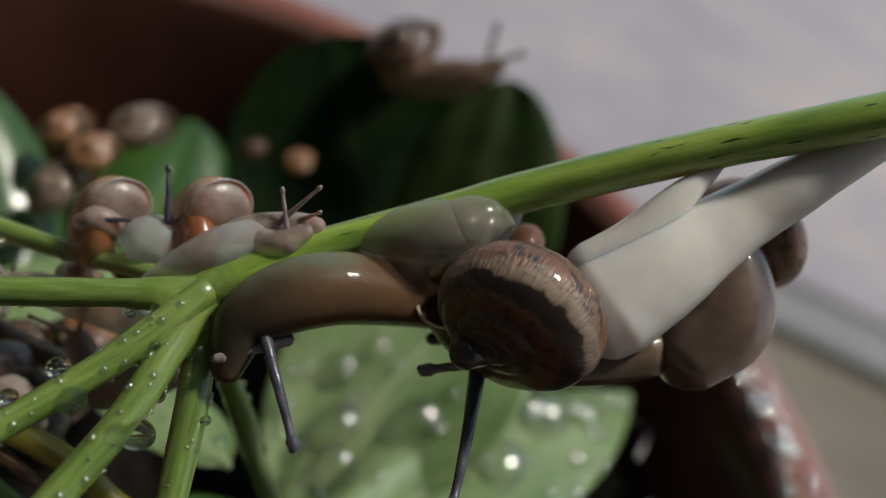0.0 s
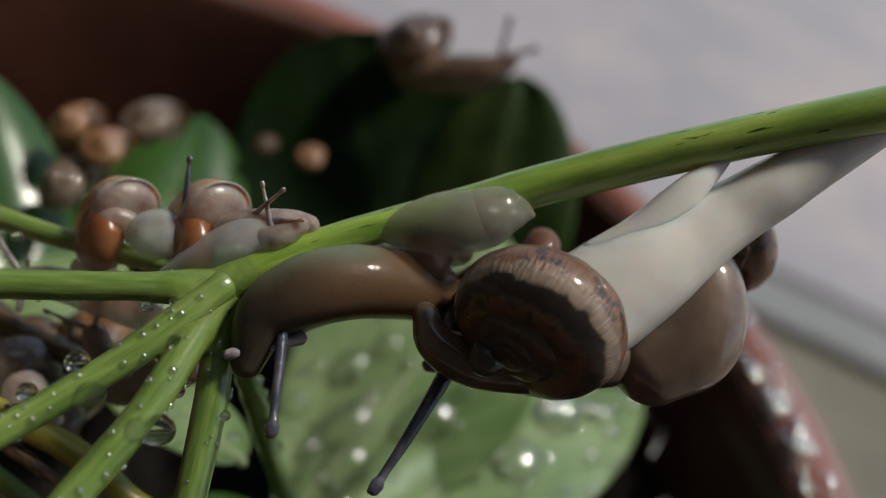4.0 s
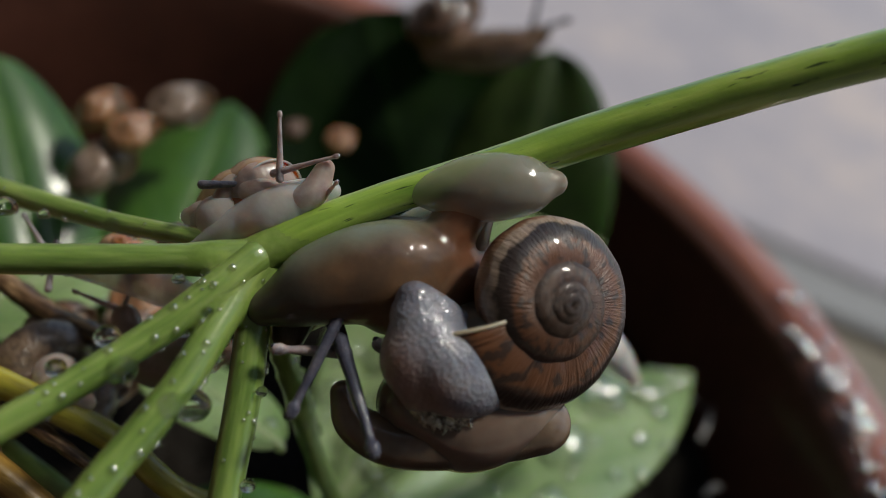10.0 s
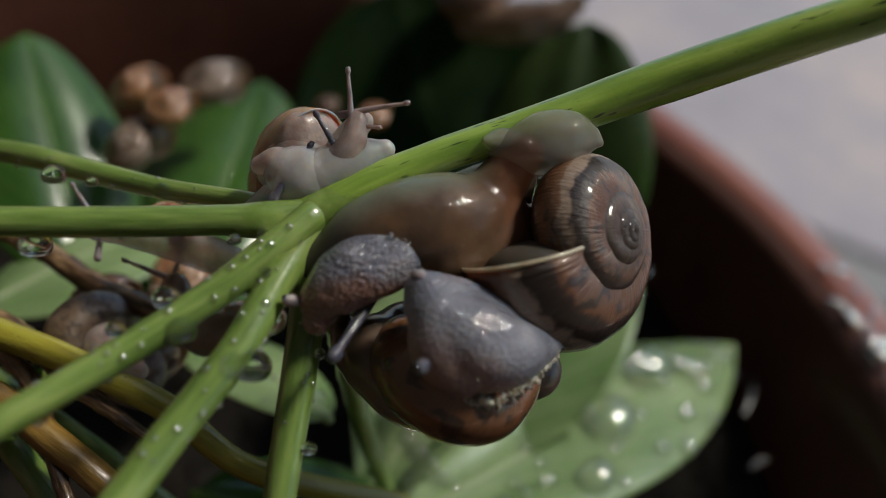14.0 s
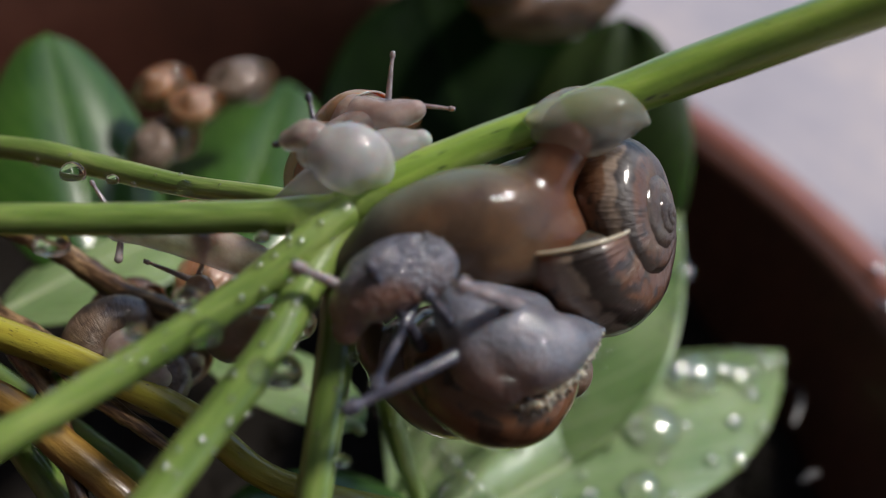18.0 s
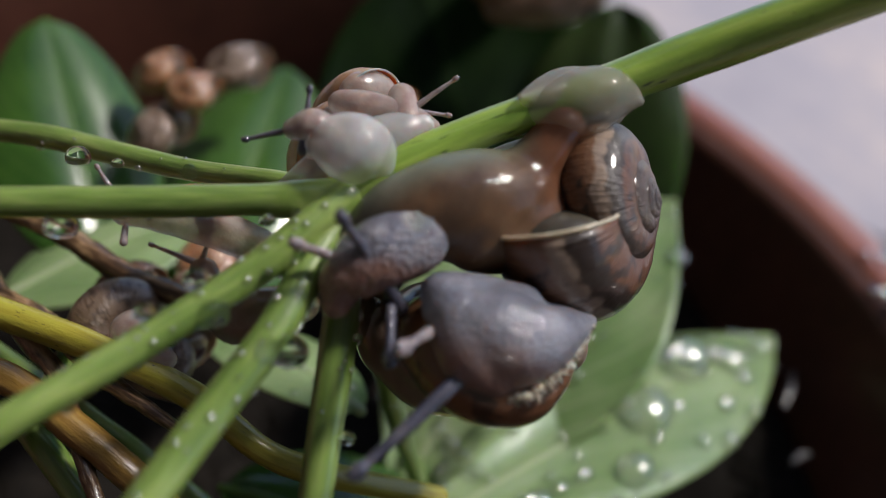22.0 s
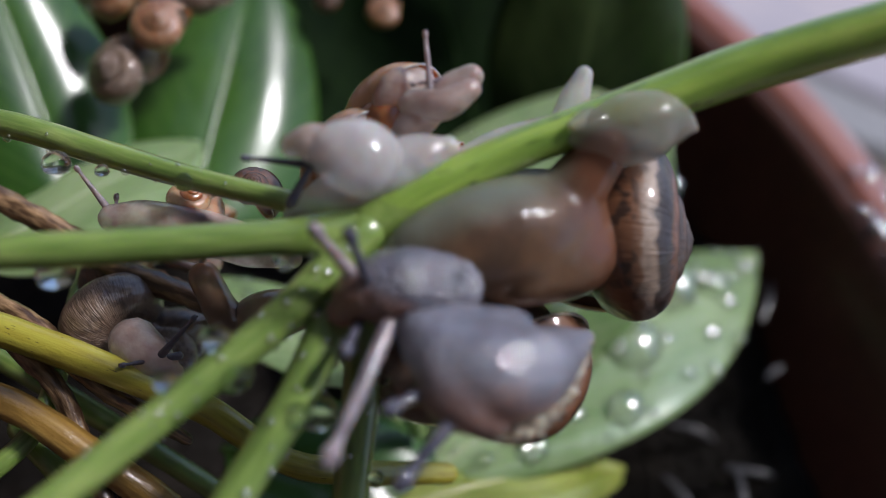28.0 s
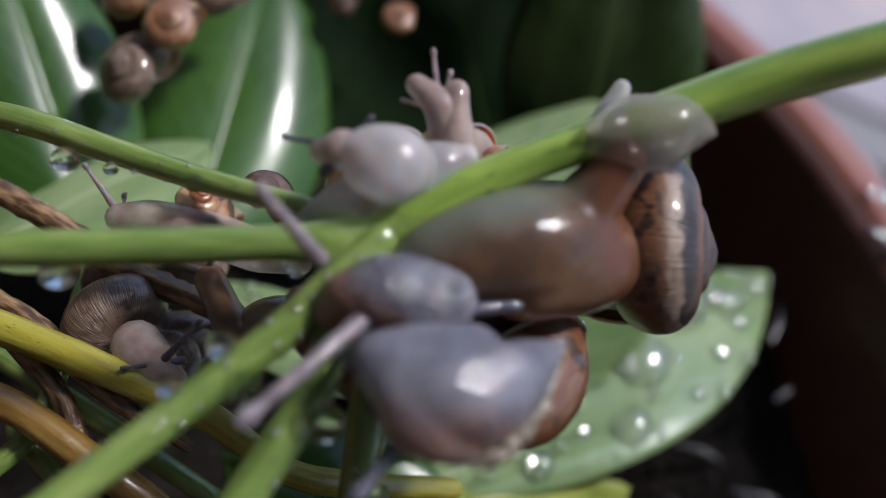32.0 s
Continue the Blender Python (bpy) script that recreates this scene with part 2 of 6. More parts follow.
def leaf_material(name, dark, light, vein, rough=0.3, veins=9, trans=0.15, bump=0.5, through=0.0, coat=0.4, spec=0.5, coat_rough=0.15):
    """Leaf blade: u across from the midrib, v from base to tip; side veins slant towards the tip."""
    m, n, l, b = material(name)
    uv = n.new("ShaderNodeUVMap")
    uv.uv_map = "blade"
    sep = n.new("ShaderNodeSeparateXYZ")
    l.new(uv.outputs[0], sep.inputs[0])
    au = n.new("ShaderNodeMath")
    au.operation = "ABSOLUTE"
    l.new(sep.outputs[0], au.inputs[0])
    s1 = n.new("ShaderNodeMath")
    s1.operation = "MULTIPLY_ADD"
    s1.inputs[1].default_value = -0.45
    l.new(au.outputs[0], s1.inputs[0]), l.new(sep.outputs[1], s1.inputs[2])
    s2 = n.new("ShaderNodeMath")
    s2.operation = "MULTIPLY"
    s2.inputs[1].default_value = veins
    l.new(s1.outputs[0], s2.inputs[0])
    s3 = n.new("ShaderNodeMath")
    s3.operation = "PINGPONG"
    s3.inputs[1].default_value = 0.5
    l.new(s2.outputs[0], s3.inputs[0])
    line = ramp_of(n, [(0.0, (1, 1, 1)), (0.09, (0, 0, 0))])
    l.new(s3.outputs[0], line.inputs[0])
    mid = ramp_of(n, [(0.0, (1, 1, 1)), (0.05, (0, 0, 0))])
    l.new(au.outputs[0], mid.inputs[0])
    mx = n.new("ShaderNodeMath")
    mx.operation = "MAXIMUM"
    half = n.new("ShaderNodeMath")
    half.operation = "MULTIPLY"
    half.inputs[1].default_value = 0.45
    l.new(line.outputs[0], half.inputs[0])
    l.new(half.outputs[0], mx.inputs[0]), l.new(mid.outputs[0], mx.inputs[1])
    tc = n.new("ShaderNodeTexCoord")
    no, fi = n.new("ShaderNodeTexNoise"), n.new("ShaderNodeTexNoise")
    no.inputs["Scale"].default_value, no.inputs["Detail"].default_value = 90, 5
    fi.inputs["Scale"].default_value, fi.inputs["Detail"].default_value = 900, 4
    l.new(tc.outputs["Object"], no.inputs["Vector"]), l.new(tc.outputs["Object"], fi.inputs["Vector"])
    base = ramp_of(n, [(0.35, dark), (0.65, light)])
    l.new(no.outputs[0], base.inputs[0])
    mix = n.new("ShaderNodeMix")
    mix.data_type = "RGBA"
    l.new(mx.outputs[0], mix.inputs[0]), l.new(base.outputs[0], mix.inputs[6])
    mix.inputs[7].default_value = (*vein, 1)
    l.new(mix.outputs[2], b.inputs["Base Color"])
    b.inputs["Roughness"].default_value = rough
    b.inputs["Specular IOR Level"].default_value = spec
    b.inputs["Subsurface Weight"].default_value = trans
    b.inputs["Subsurface Radius"].default_value = (0.5, 1.0, 0.2)
    b.inputs["Subsurface Scale"].default_value = 0.002
    b.inputs["Coat Weight"].default_value, b.inputs["Coat Roughness"].default_value = coat, coat_rough
    # blue tint paints the sky's colour into the leaf's reflections
    b.inputs["Specular Tint"].default_value = (0.72, 0.85, 1.0, 1)
    hs = n.new("ShaderNodeMath")
    hs.operation = "MULTIPLY_ADD"
    hs.inputs[1].default_value = -0.5
    l.new(mx.outputs[0], hs.inputs[0]), l.new(fi.outputs[0], hs.inputs[2])
    bp = n.new("ShaderNodeBump")
    bp.inputs["Strength"].default_value, bp.inputs["Distance"].default_value = bump, 0.25 * MM
    l.new(hs.outputs[0], bp.inputs["Height"])
    l.new(bp.outputs[0], b.inputs["Normal"])
    if through:
        tr, sh = n.new("ShaderNodeBsdfTranslucent"), n.new("ShaderNodeMixShader")
        l.new(mix.outputs[2], tr.inputs[0])
        sh.inputs[0].default_value = through
        l.new(b.outputs[0], sh.inputs[1]), l.new(tr.outputs[0], sh.inputs[2])
        l.new(sh.outputs[0], n["Material Output"].inputs[0])
    return m


def fibrous(name, stops, across=14.0, along=0.22, rough=0.3, bump=0.4, sss=0.0, coat=0.4, dash=None, dash_from=0.62):
    """Stalks and bark: streaks that run along the piece (u round it, v along it in mm), and short dark dashes."""
    m, n, l, b = material(name)
    uv = n.new("ShaderNodeUVMap")
    uv.uv_map = "along"
    mp, md = n.new("ShaderNodeMapping"), n.new("ShaderNodeMapping")
    mp.inputs["Scale"].default_value = (across, along, 1)
    md.inputs["Scale"].default_value = (across * 2.2, along * 3.2, 1)
    st, ds, fi = n.new("ShaderNodeTexNoise"), n.new("ShaderNodeTexNoise"), n.new("ShaderNodeTexNoise")
    for t, mm, d in ((st, mp, 5), (ds, md, 2)):
        l.new(uv.outputs[0], mm.inputs[0]), l.new(mm.outputs[0], t.inputs["Vector"])
        t.inputs["Scale"].default_value, t.inputs["Detail"].default_value = 1, d
    tc = n.new("ShaderNodeTexCoord")
    fi.inputs["Scale"].default_value = 2600
    l.new(tc.outputs["Object"], fi.inputs["Vector"])
    big = n.new("ShaderNodeTexNoise")
    big.inputs["Scale"].default_value = 110
    l.new(tc.outputs["Object"], big.inputs["Vector"])
    mix = n.new("ShaderNodeMix")
    mix.data_type = "FLOAT"
    mix.inputs[0].default_value = 0.4
    l.new(st.outputs[0], mix.inputs[2]), l.new(big.outputs[0], mix.inputs[3])
    r = ramp_of(n, stops)
    l.new(mix.outputs[0], r.inputs[0])
    out = r.outputs[0]
    if dash:
        dr = ramp_of(n, [(dash_from, (0, 0, 0)), (dash_from + 0.05, (1, 1, 1))])
        l.new(ds.outputs[0], dr.inputs[0])
        mc = n.new("ShaderNodeMix")
        mc.data_type = "RGBA"
        l.new(dr.outputs[0], mc.inputs[0]), l.new(out, mc.inputs[6])
        mc.inputs[7].default_value = (*dash, 1)
        out = mc.outputs[2]
    l.new(out, b.inputs["Base Color"])
    b.inputs["Roughness"].default_value = rough
    b.inputs["Coat Weight"].default_value, b.inputs["Coat Roughness"].default_value = coat, 0.12
    if sss:
        b.inputs["Subsurface Weight"].default_value = sss
        b.inputs["Subsurface Radius"].default_value = (0.6, 1.0, 0.2)
        b.inputs["Subsurface Scale"].default_value = 0.002
    add = n.new("ShaderNodeMath")
    add.operation = "MULTIPLY_ADD"
    add.inputs[1].default_value = 0.3
    l.new(fi.outputs[0], add.inputs[0]), l.new(st.outputs[0], add.inputs[2])
    bp = n.new("ShaderNodeBump")
    bp.inputs["Strength"].default_value, bp.inputs["Distance"].default_value = bump, 0.25 * MM
    l.new(add.outputs[0], bp.inputs["Height"])
    l.new(bp.outputs[0], b.inputs["Normal"])
    return m


STALK = fibrous("green stalk", [(0.3, (0.075, 0.135, 0.025)), (0.5, (0.155, 0.235, 0.055)), (0.7, (0.26, 0.335, 0.10))], sss=0.3, bump=0.25, coat=0.7)
NODE_GREEN = grainy("green stalk joint", [(0.35, (0.11, 0.18, 0.03)), (0.5, (0.17, 0.255, 0.055)), (0.65, (0.25, 0.335, 0.09))], 5, rough=0.35, bump=0.2, sss=0.3, sss_radius=(0.6, 1.0, 0.2), coat=0.7)
MAIN_STALK = fibrous("streaked green main stalk", [(0.3, (0.10, 0.19, 0.025)), (0.5, (0.24, 0.36, 0.06)), (0.68, (0.42, 0.52, 0.13))], across=9, along=0.09, sss=0.3, bump=0.3,
                     dash=(0.03, 0.055, 0.012), dash_from=0.64, coat=0.8)
OLD_STALK = fibrous("yellowing stalk", [(0.25, (0.10, 0.075, 0.012)), (0.5, (0.30, 0.26, 0.03)), (0.8, (0.36, 0.36, 0.05))], dash=(0.05, 0.03, 0.012), dash_from=0.66)
BROWN_STALK = fibrous("browning stalk", [(0.25, (0.05, 0.025, 0.008)), (0.5, (0.20, 0.115, 0.025)), (0.8, (0.30, 0.2, 0.05))], bump=0.6)
BARK = fibrous("dead twig bark", [(0.3, (0.012, 0.007, 0.005)), (0.5, (0.075, 0.04, 0.02)), (0.68, (0.42, 0.27, 0.14))], across=11, along=0.35, rough=0.3, bump=1.0)
ALONG, OUT, RISE = (0.77, 0.43, 0.48), (-0.64, 0.44, 0.63), (-0.38, 0.55, 0.75)
SKIN_GREY = skin("grey snail skin", [(0.34, (0.09, 0.092, 0.12)), (0.5, (0.15, 0.15, 0.18)), (0.68, (0.28, 0.26, 0.28))], size=3, cells=0.35, bump=0.8, net=0.5, ripple=0.9, grads=[(RISE, -0.8, -2.6, (0.26, 0.15, 0.12))])
SKIN_LOBE = skin("translucent grey snail flesh", [(0.32, (0.11, 0.115, 0.15)), (0.5, (0.20, 0.205, 0.25)), (0.7, (0.33, 0.33, 0.375))], size=4, cells=0.35, bump=0.4, net=0.4, trans=0.15, clear=0.12, coat=1.0, ripple=0.35,
                 grads=[((0.085, -0.61, -0.79), 0.8, 3.4, (0.30, 0.19, 0.16))])
SKIN_TAN = skin("tan snail flesh", [(0.3, (0.11, 0.068, 0.043)), (0.5, (0.18, 0.112, 0.073)), (0.7, (0.28, 0.19, 0.135))], cells=0.8, bump=0.15, net=0.1, trans=0.15, ripple=0.15, clear=0.12)
SKIN_OLIVE = skin("grey-green snail flank", [(0.3, (0.028, 0.024, 0.018)), (0.5, (0.052, 0.042, 0.028)), (0.7, (0.09, 0.065, 0.042))], size=6, cells=0.45, bump=0.04, net=0.2, far=(0.12, 0.07, 0.038), run=13, rough=0.5, coat=0.3, ripple=0.15,
                  grads=[(OUT, 4.6, 7.6, (0.13, 0.15, 0.105))])
SKIN_FLANK = skin("orange-brown snail flank", [(0.36, (0.075, 0.045, 0.027)), (0.5, (0.115, 0.066, 0.037)), (0.64, (0.165, 0.095, 0.053))], size=5, cells=0.5, bump=0.04, net=0.15, rough=0.5, coat=0.6, ripple=0.4,
                  grads=[(ALONG, 7.0, 3.0, (0.055, 0.047, 0.035)), (OUT, 1.2, 3.7, (0.13, 0.14, 0.105)), (ALONG, 13.3, 16.3, (0.12, 0.05, 0.024))])
SKIN_SOLE = skin("pale grey snail sole", [(0.3, (0.62, 0.58, 0.56)), (0.5, (0.74, 0.71, 0.69)), (0.7, (0.82, 0.79, 0.775))], size=9, cells=1.6, bump=0.08, rough=0.3, net=0.0, ripple=0.15)
SKIN_SHEATH = skin("translucent grey sole", [(0.3, (0.22, 0.23, 0.17)), (0.5, (0.30, 0.28, 0.235)), (0.7, (0.40, 0.36, 0.31))], size=5, cells=1.8, bump=0.08, sss=0.7, net=0.0, clear=0.52, ripple=0.15)
SKIN_MANTLE = skin("taupe mantle", [(0.3, (0.13, 0.085, 0.065)), (0.5, (0.19, 0.135, 0.105)), (0.7, (0.28, 0.205, 0.165))], size=6, cells=1.6, bump=0.08, trans=0.12, net=0.0, ripple=0.12)
SKIN_NECK = skin("olive-brown snail neck", [(0.3, (0.075, 0.052, 0.036)), (0.5, (0.125, 0.086, 0.06)), (0.7, (0.20, 0.14, 0.10))], size=5, cells=0.6, bump=0.1, trans=0.1, net=0.2, ripple=0.12)
SKIN_WHITE = skin("milky small snail flesh", [(0.3, (0.56, 0.54, 0.53)), (0.5, (0.70, 0.70, 0.71)), (0.7, (0.82, 0.82, 0.83))], size=2.5, cells=0.45, bump=0.1, rough=0.3, trans=0.4, net=0.04, clear=0.4, ripple=0.5)
SKIN_PINK = skin("pinkish small snail flesh", [(0.3, (0.36, 0.24, 0.22)), (0.5, (0.56, 0.45, 0.41)), (0.7, (0.72, 0.62, 0.57))], size=1.8, cells=0.35, bump=0.12, rough=0.3, trans=0.4, net=0.15, clear=0.32, ripple=0.5)
SKIN_FRINGE = skin("pale frothy foot edge", [(0.4, (0.10, 0.08, 0.06)), (0.5, (0.4, 0.36, 0.28)), (0.6, (0.62, 0.56, 0.44))], size=0.5, cells=0.3, bump=1.0, trans=0.2, ripple=1.0)
TENTACLE = skin("dark tentacle skin", [(0.3, (0.025, 0.028, 0.045)), (0.5, (0.055, 0.055, 0.08)), (0.7, (0.13, 0.125, 0.14))], size=1.5, cells=0.2, bump=0.22, sss=0.3)
TENTACLE_PALE = skin("grey tentacle skin", [(0.3, (0.12, 0.105, 0.12)), (0.5, (0.24, 0.21, 0.23)), (0.7, (0.40, 0.36, 0.37))], size=1.2, cells=0.2, bump=0.15, sss=0.7, trans=0.15)
EYE_DARK = grainy("tentacle eye", [(0.3, (0.01, 0.01, 0.014)), (0.7, (0.03, 0.03, 0.04))], 1, rough=0.1, bump=0.0, coat=1.0)
SHELL_DARK = shell_material("mottled dark shell", [(0.0, (0.12, 0.05, 0.022)), (0.07, (0.18, 0.095, 0.055)), (0.085, (0.28, 0.21, 0.165)), (0.125, (0.25, 0.185, 0.14)), (0.14, (0.018, 0.010, 0.007)),
                                                   (0.195, (0.022, 0.011, 0.008)), (0.215, (0.125, 0.047, 0.018)), (0.30, (0.09, 0.035, 0.014)), (0.33, (0.03, 0.014, 0.009)),
                                                   (0.5, (0.05, 0.02, 0.010)), (0.72, (0.14, 0.054, 0.020)), (0.88, (0.03, 0.014, 0.008)), (1.0, (0.15, 0.065, 0.03))], (0.02, 0.011, 0.008), 0.85,
                            inner=(0.055, 0.029, 0.018), inner_at=(2.4, 3.7), coat=0.45, ribs=1.0, sss=0.1, spot=(0.535, 0.59), grain=(26, 14), keep=(0.075, 0.14))
SHELL_BROWN = shell_material("brown shell", [(0.0, (0.14, 0.058, 0.024)), (0.1, (0.20, 0.095, 0.045)), (0.14, (0.03, 0.014, 0.008)), (0.3, (0.13, 0.05, 0.019)),
                                             (0.5, (0.035, 0.016, 0.009)), (0.8, (0.14, 0.054, 0.019)), (1.0, (0.14, 0.058, 0.024))], (0.02, 0.013, 0.008), 0.8, ribs=0.5, coat=0.9, grain=(15, 9))
SHELL_TAN = shell_material("thin milky tan shell", [(0.0, (0.46, 0.25, 0.13)), (0.15, (0.55, 0.36, 0.23)), (0.3, (0.42, 0.21, 0.10)), (0.6, (0.50, 0.30, 0.18)),
                                              (1.0, (0.46, 0.25, 0.13))], (0.33, 0.15, 0.07), 0.35, rough=0.25, sss=0.8, ribs=0.15, coat=1.0, inner=(0.30, 0.10, 0.028), inner_at=(2.1, 3.0), clear=0.3)
SHELL_ORANGE = shell_material("thin orange-tan shell", [(0.0, (0.25, 0.115, 0.05)), (0.15, (0.32, 0.18, 0.095)), (0.3, (0.20, 0.085, 0.034)), (0.6, (0.28, 0.14, 0.066)),
                                              (1.0, (0.34, 0.16, 0.065))], (0.18, 0.07, 0.03), 0.5, rough=0.3, sss=0.6, ribs=0.3, coat=0.9)
SHELL_GREY = shell_material("grey-brown shell", [(0.0, (0.15, 0.10, 0.07)), (0.2, (0.21, 0.145, 0.10)), (0.4, (0.10, 0.065, 0.045)), (1.0, (0.15, 0.10, 0.07))],
                            (0.05, 0.03, 0.022), 0.6, coat=0.8, grain=(30, 16))
SHELL_LIP = grainy("cream shell lip", [(0.3, (0.34, 0.27, 0.18)), (0.7, (0.55, 0.47, 0.36))], 1.5, rough=0.35, bump=0.2, sss=0.3, coat=0.5)
LEAF_WET = leaf_material("pale green leaf", (0.21, 0.335, 0.125), (0.36, 0.48, 0.235), (0.46, 0.55, 0.32), rough=0.4, through=0.45, coat=0.12)
LEAF_DARK = leaf_material("dark green leaf", (0.018, 0.055, 0.007), (0.04, 0.098, 0.013), (0.065, 0.13, 0.025), rough=0.5, bump=0.2, coat=0.8, coat_rough=0.2, spec=0.12)
# near-black green: the shade on this leaf is painted into its base colour
LEAF_SHADED = leaf_material("green leaf with shade in its colour", (0.003, 0.008, 0.002), (0.008, 0.018, 0.004), (0.012, 0.026, 0.006), rough=0.5, bump=0.2, coat=0.0, spec=0.08)
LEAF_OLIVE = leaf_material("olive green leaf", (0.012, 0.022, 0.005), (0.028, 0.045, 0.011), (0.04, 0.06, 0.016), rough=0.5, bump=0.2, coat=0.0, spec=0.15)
LEAF_YELLOW = leaf_material("yellow-green leaf", (0.16, 0.2, 0.03), (0.3, 0.34, 0.08), (0.35, 0.36, 0.12), rough=0.35)
CLAY = grainy("terracotta plastic", [(0.2, (0.15, 0.045, 0.026)), (0.5, (0.22, 0.07, 0.04)), (0.8, (0.29, 0.115, 0.07))], 25, rough=0.35, bump=0.3, fine=12, coat=0.9)
# darker copy of the terracotta: shade inside the pot painted as colour
SHADED_CLAY = grainy("terracotta plastic with shade in its colour", [(0.2, (0.03, 0.011, 0.008)), (0.5, (0.07, 0.024, 0.015)), (0.8, (0.12, 0.045, 0.03))], 22, rough=0.4, bump=0.3, fine=10, coat=0.15)
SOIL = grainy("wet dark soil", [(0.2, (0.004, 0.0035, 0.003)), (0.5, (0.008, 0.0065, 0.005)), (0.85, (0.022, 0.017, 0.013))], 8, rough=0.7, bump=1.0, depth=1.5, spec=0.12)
EARTH = grainy("olive-brown earth", [(0.2, (0.07, 0.06, 0.045)), (0.5, (0.13, 0.115, 0.09)), (0.8, (0.2, 0.18, 0.15))], 60, rough=0.8, bump=0.6, fine=10, depth=2.0)
# the warm light end of the ramp paints patches of dappled sun
FLOOR = grainy("lilac-grey paving with painted sun patches", [(0.3, (0.215, 0.205, 0.245)), (0.5, (0.29, 0.27, 0.305)), (0.68, (0.44, 0.37, 0.35))], 190, rough=0.7, bump=0.2, fine=10, depth=1.0)
# dull surface of the unseen panels that block light
SHADE_PANEL = grainy("dull shade panel", [(0.2, (0.05, 0.045, 0.04)), (0.5, (0.08, 0.07, 0.06)), (0.8, (0.11, 0.10, 0.085))], 200, rough=0.8, bump=0.3, depth=1.0)
GREY_PLASTIC = grainy("grey plastic", [(0.2, (0.12, 0.12, 0.125)), (0.5, (0.17, 0.17, 0.175)), (0.8, (0.22, 0.22, 0.22))], 40, rough=0.5, bump=0.15)


def water_material():
    """Clear water: it bends the view, and lets much of the light pass straight on."""
    m, n, l, b = material("water")
    b.inputs["Base Color"].default_value = (0.98, 1.0, 0.99, 1)
    b.inputs["Roughness"].default_value = 0.0
    b.inputs["IOR"].default_value = 1.333
    b.inputs["Transmission Weight"].default_value = 1.0
    clear, mix = n.new("ShaderNodeBsdfTransparent"), n.new("ShaderNodeMixShader")
    mix.inputs[0].default_value = 0.08
    l.new(b.outputs[0], mix.inputs[1]), l.new(clear.outputs[0], mix.inputs[2])
    l.new(mix.outputs[0], n["Material Output"].inputs[0])
    return m


WATER = water_material()


def bead_material():
    """Small beads: clear, with the gloss of a water skin."""
    m, n, l, b = material("water bead")
    clear, gloss, mix, lw = n.new("ShaderNodeBsdfTransparent"), n.new("ShaderNodeBsdfGlossy"), n.new("ShaderNodeMixShader"), n.new("ShaderNodeLayerWeight")
    gloss.inputs["Roughness"].default_value = 0.15
    lw.inputs[0].default_value = 0.12
    edge = n.new("ShaderNodeMapRange")
    edge.inputs["To Min"].default_value, edge.inputs["To Max"].default_value = 0.3, 0.85
    l.new(lw.outputs["Facing"], edge.inputs["Value"])
    l.new(edge.outputs[0], mix.inputs[0]), l.new(clear.outputs[0], mix.inputs[1]), l.new(gloss.outputs[0], mix.inputs[2])
    l.new(mix.outputs[0], n["Material Output"].inputs[0])
    n.remove(b)
    return m


BEAD = bead_material()


def leaf_drop_material():
    """Flat drops on leaves: mostly clear, with a bright water skin and some bending of the view."""
    m, n, l, b = material("flat water drop")
    clear, gloss, lw, edge = n.new("ShaderNodeBsdfTransparent"), n.new("ShaderNodeBsdfGlossy"), n.new("ShaderNodeLayerWeight"), n.new("ShaderNodeMapRange")
    glass, m1, m2 = n.new("ShaderNodeBsdfRefraction"), n.new("ShaderNodeMixShader"), n.new("ShaderNodeMixShader")
    gloss.inputs["Roughness"].default_value = 0.12
    glass.inputs["IOR"].default_value = 1.333
    lw.inputs[0].default_value = 0.2
    edge.inputs["To Min"].default_value, edge.inputs["To Max"].default_value = 0.1, 0.7
    l.new(lw.outputs["Facing"], edge.inputs["Value"])
    m1.inputs[0].default_value = 0.35
    l.new(clear.outputs[0], m1.inputs[1]), l.new(glass.outputs[0], m1.inputs[2])
    l.new(edge.outputs[0], m2.inputs[0]), l.new(m1.outputs[0], m2.inputs[1]), l.new(gloss.outputs[0], m2.inputs[2])
    l.new(m2.outputs[0], n["Material Output"].inputs[0])
    n.remove(b)
    return m


LEAF_DROP = leaf_drop_material()


# ---- building blocks (millimetres) ----
def finish(bm, smooth=True):
    bmesh.ops.recalc_face_normals(bm, faces=bm.faces)
    for f in bm.faces:
        f.smooth = smooth
    bmesh.ops.scale(bm, vec=(MM, MM, MM), verts=bm.verts)
    return bm


def part(name, bm, mat, parent=None, label=""):
    me = bpy.data.meshes.new(name)
    finish(bm).to_mesh(me)
    bm.free()
    me.materials.append(mat)
    ob = new(name, me)
    if parent:
        ob.parent = parent
    return tagged(ob, label)


def thing(name, at, label, category, group="", kind=""):
    ob = new(name)
    ob.empty_display_size = 0.005
    ob.location = Vector(at) * MM
    return tagged(ob, label, category, group, kind)


def spline(pts, steps=8):
    """Points of a smooth curve through pts (any number of columns)."""
    p = np.array(pts, float)
    p = np.vstack([2 * p[0] - p[1], p, 2 * p[-1] - p[-2]])
    out = []
    for i in range(1, len(p) - 2):
        a, b, c, d = p[i - 1:i + 3]
        for k in range(steps):
            u = k / steps
            out.append(0.5 * (2 * b + (c - a) * u + (2 * a - 5 * b + 4 * c - d) * u * u + (3 * b - a - 3 * c + d) * u ** 3))
    out.append(p[-2])
    return np.array(out)


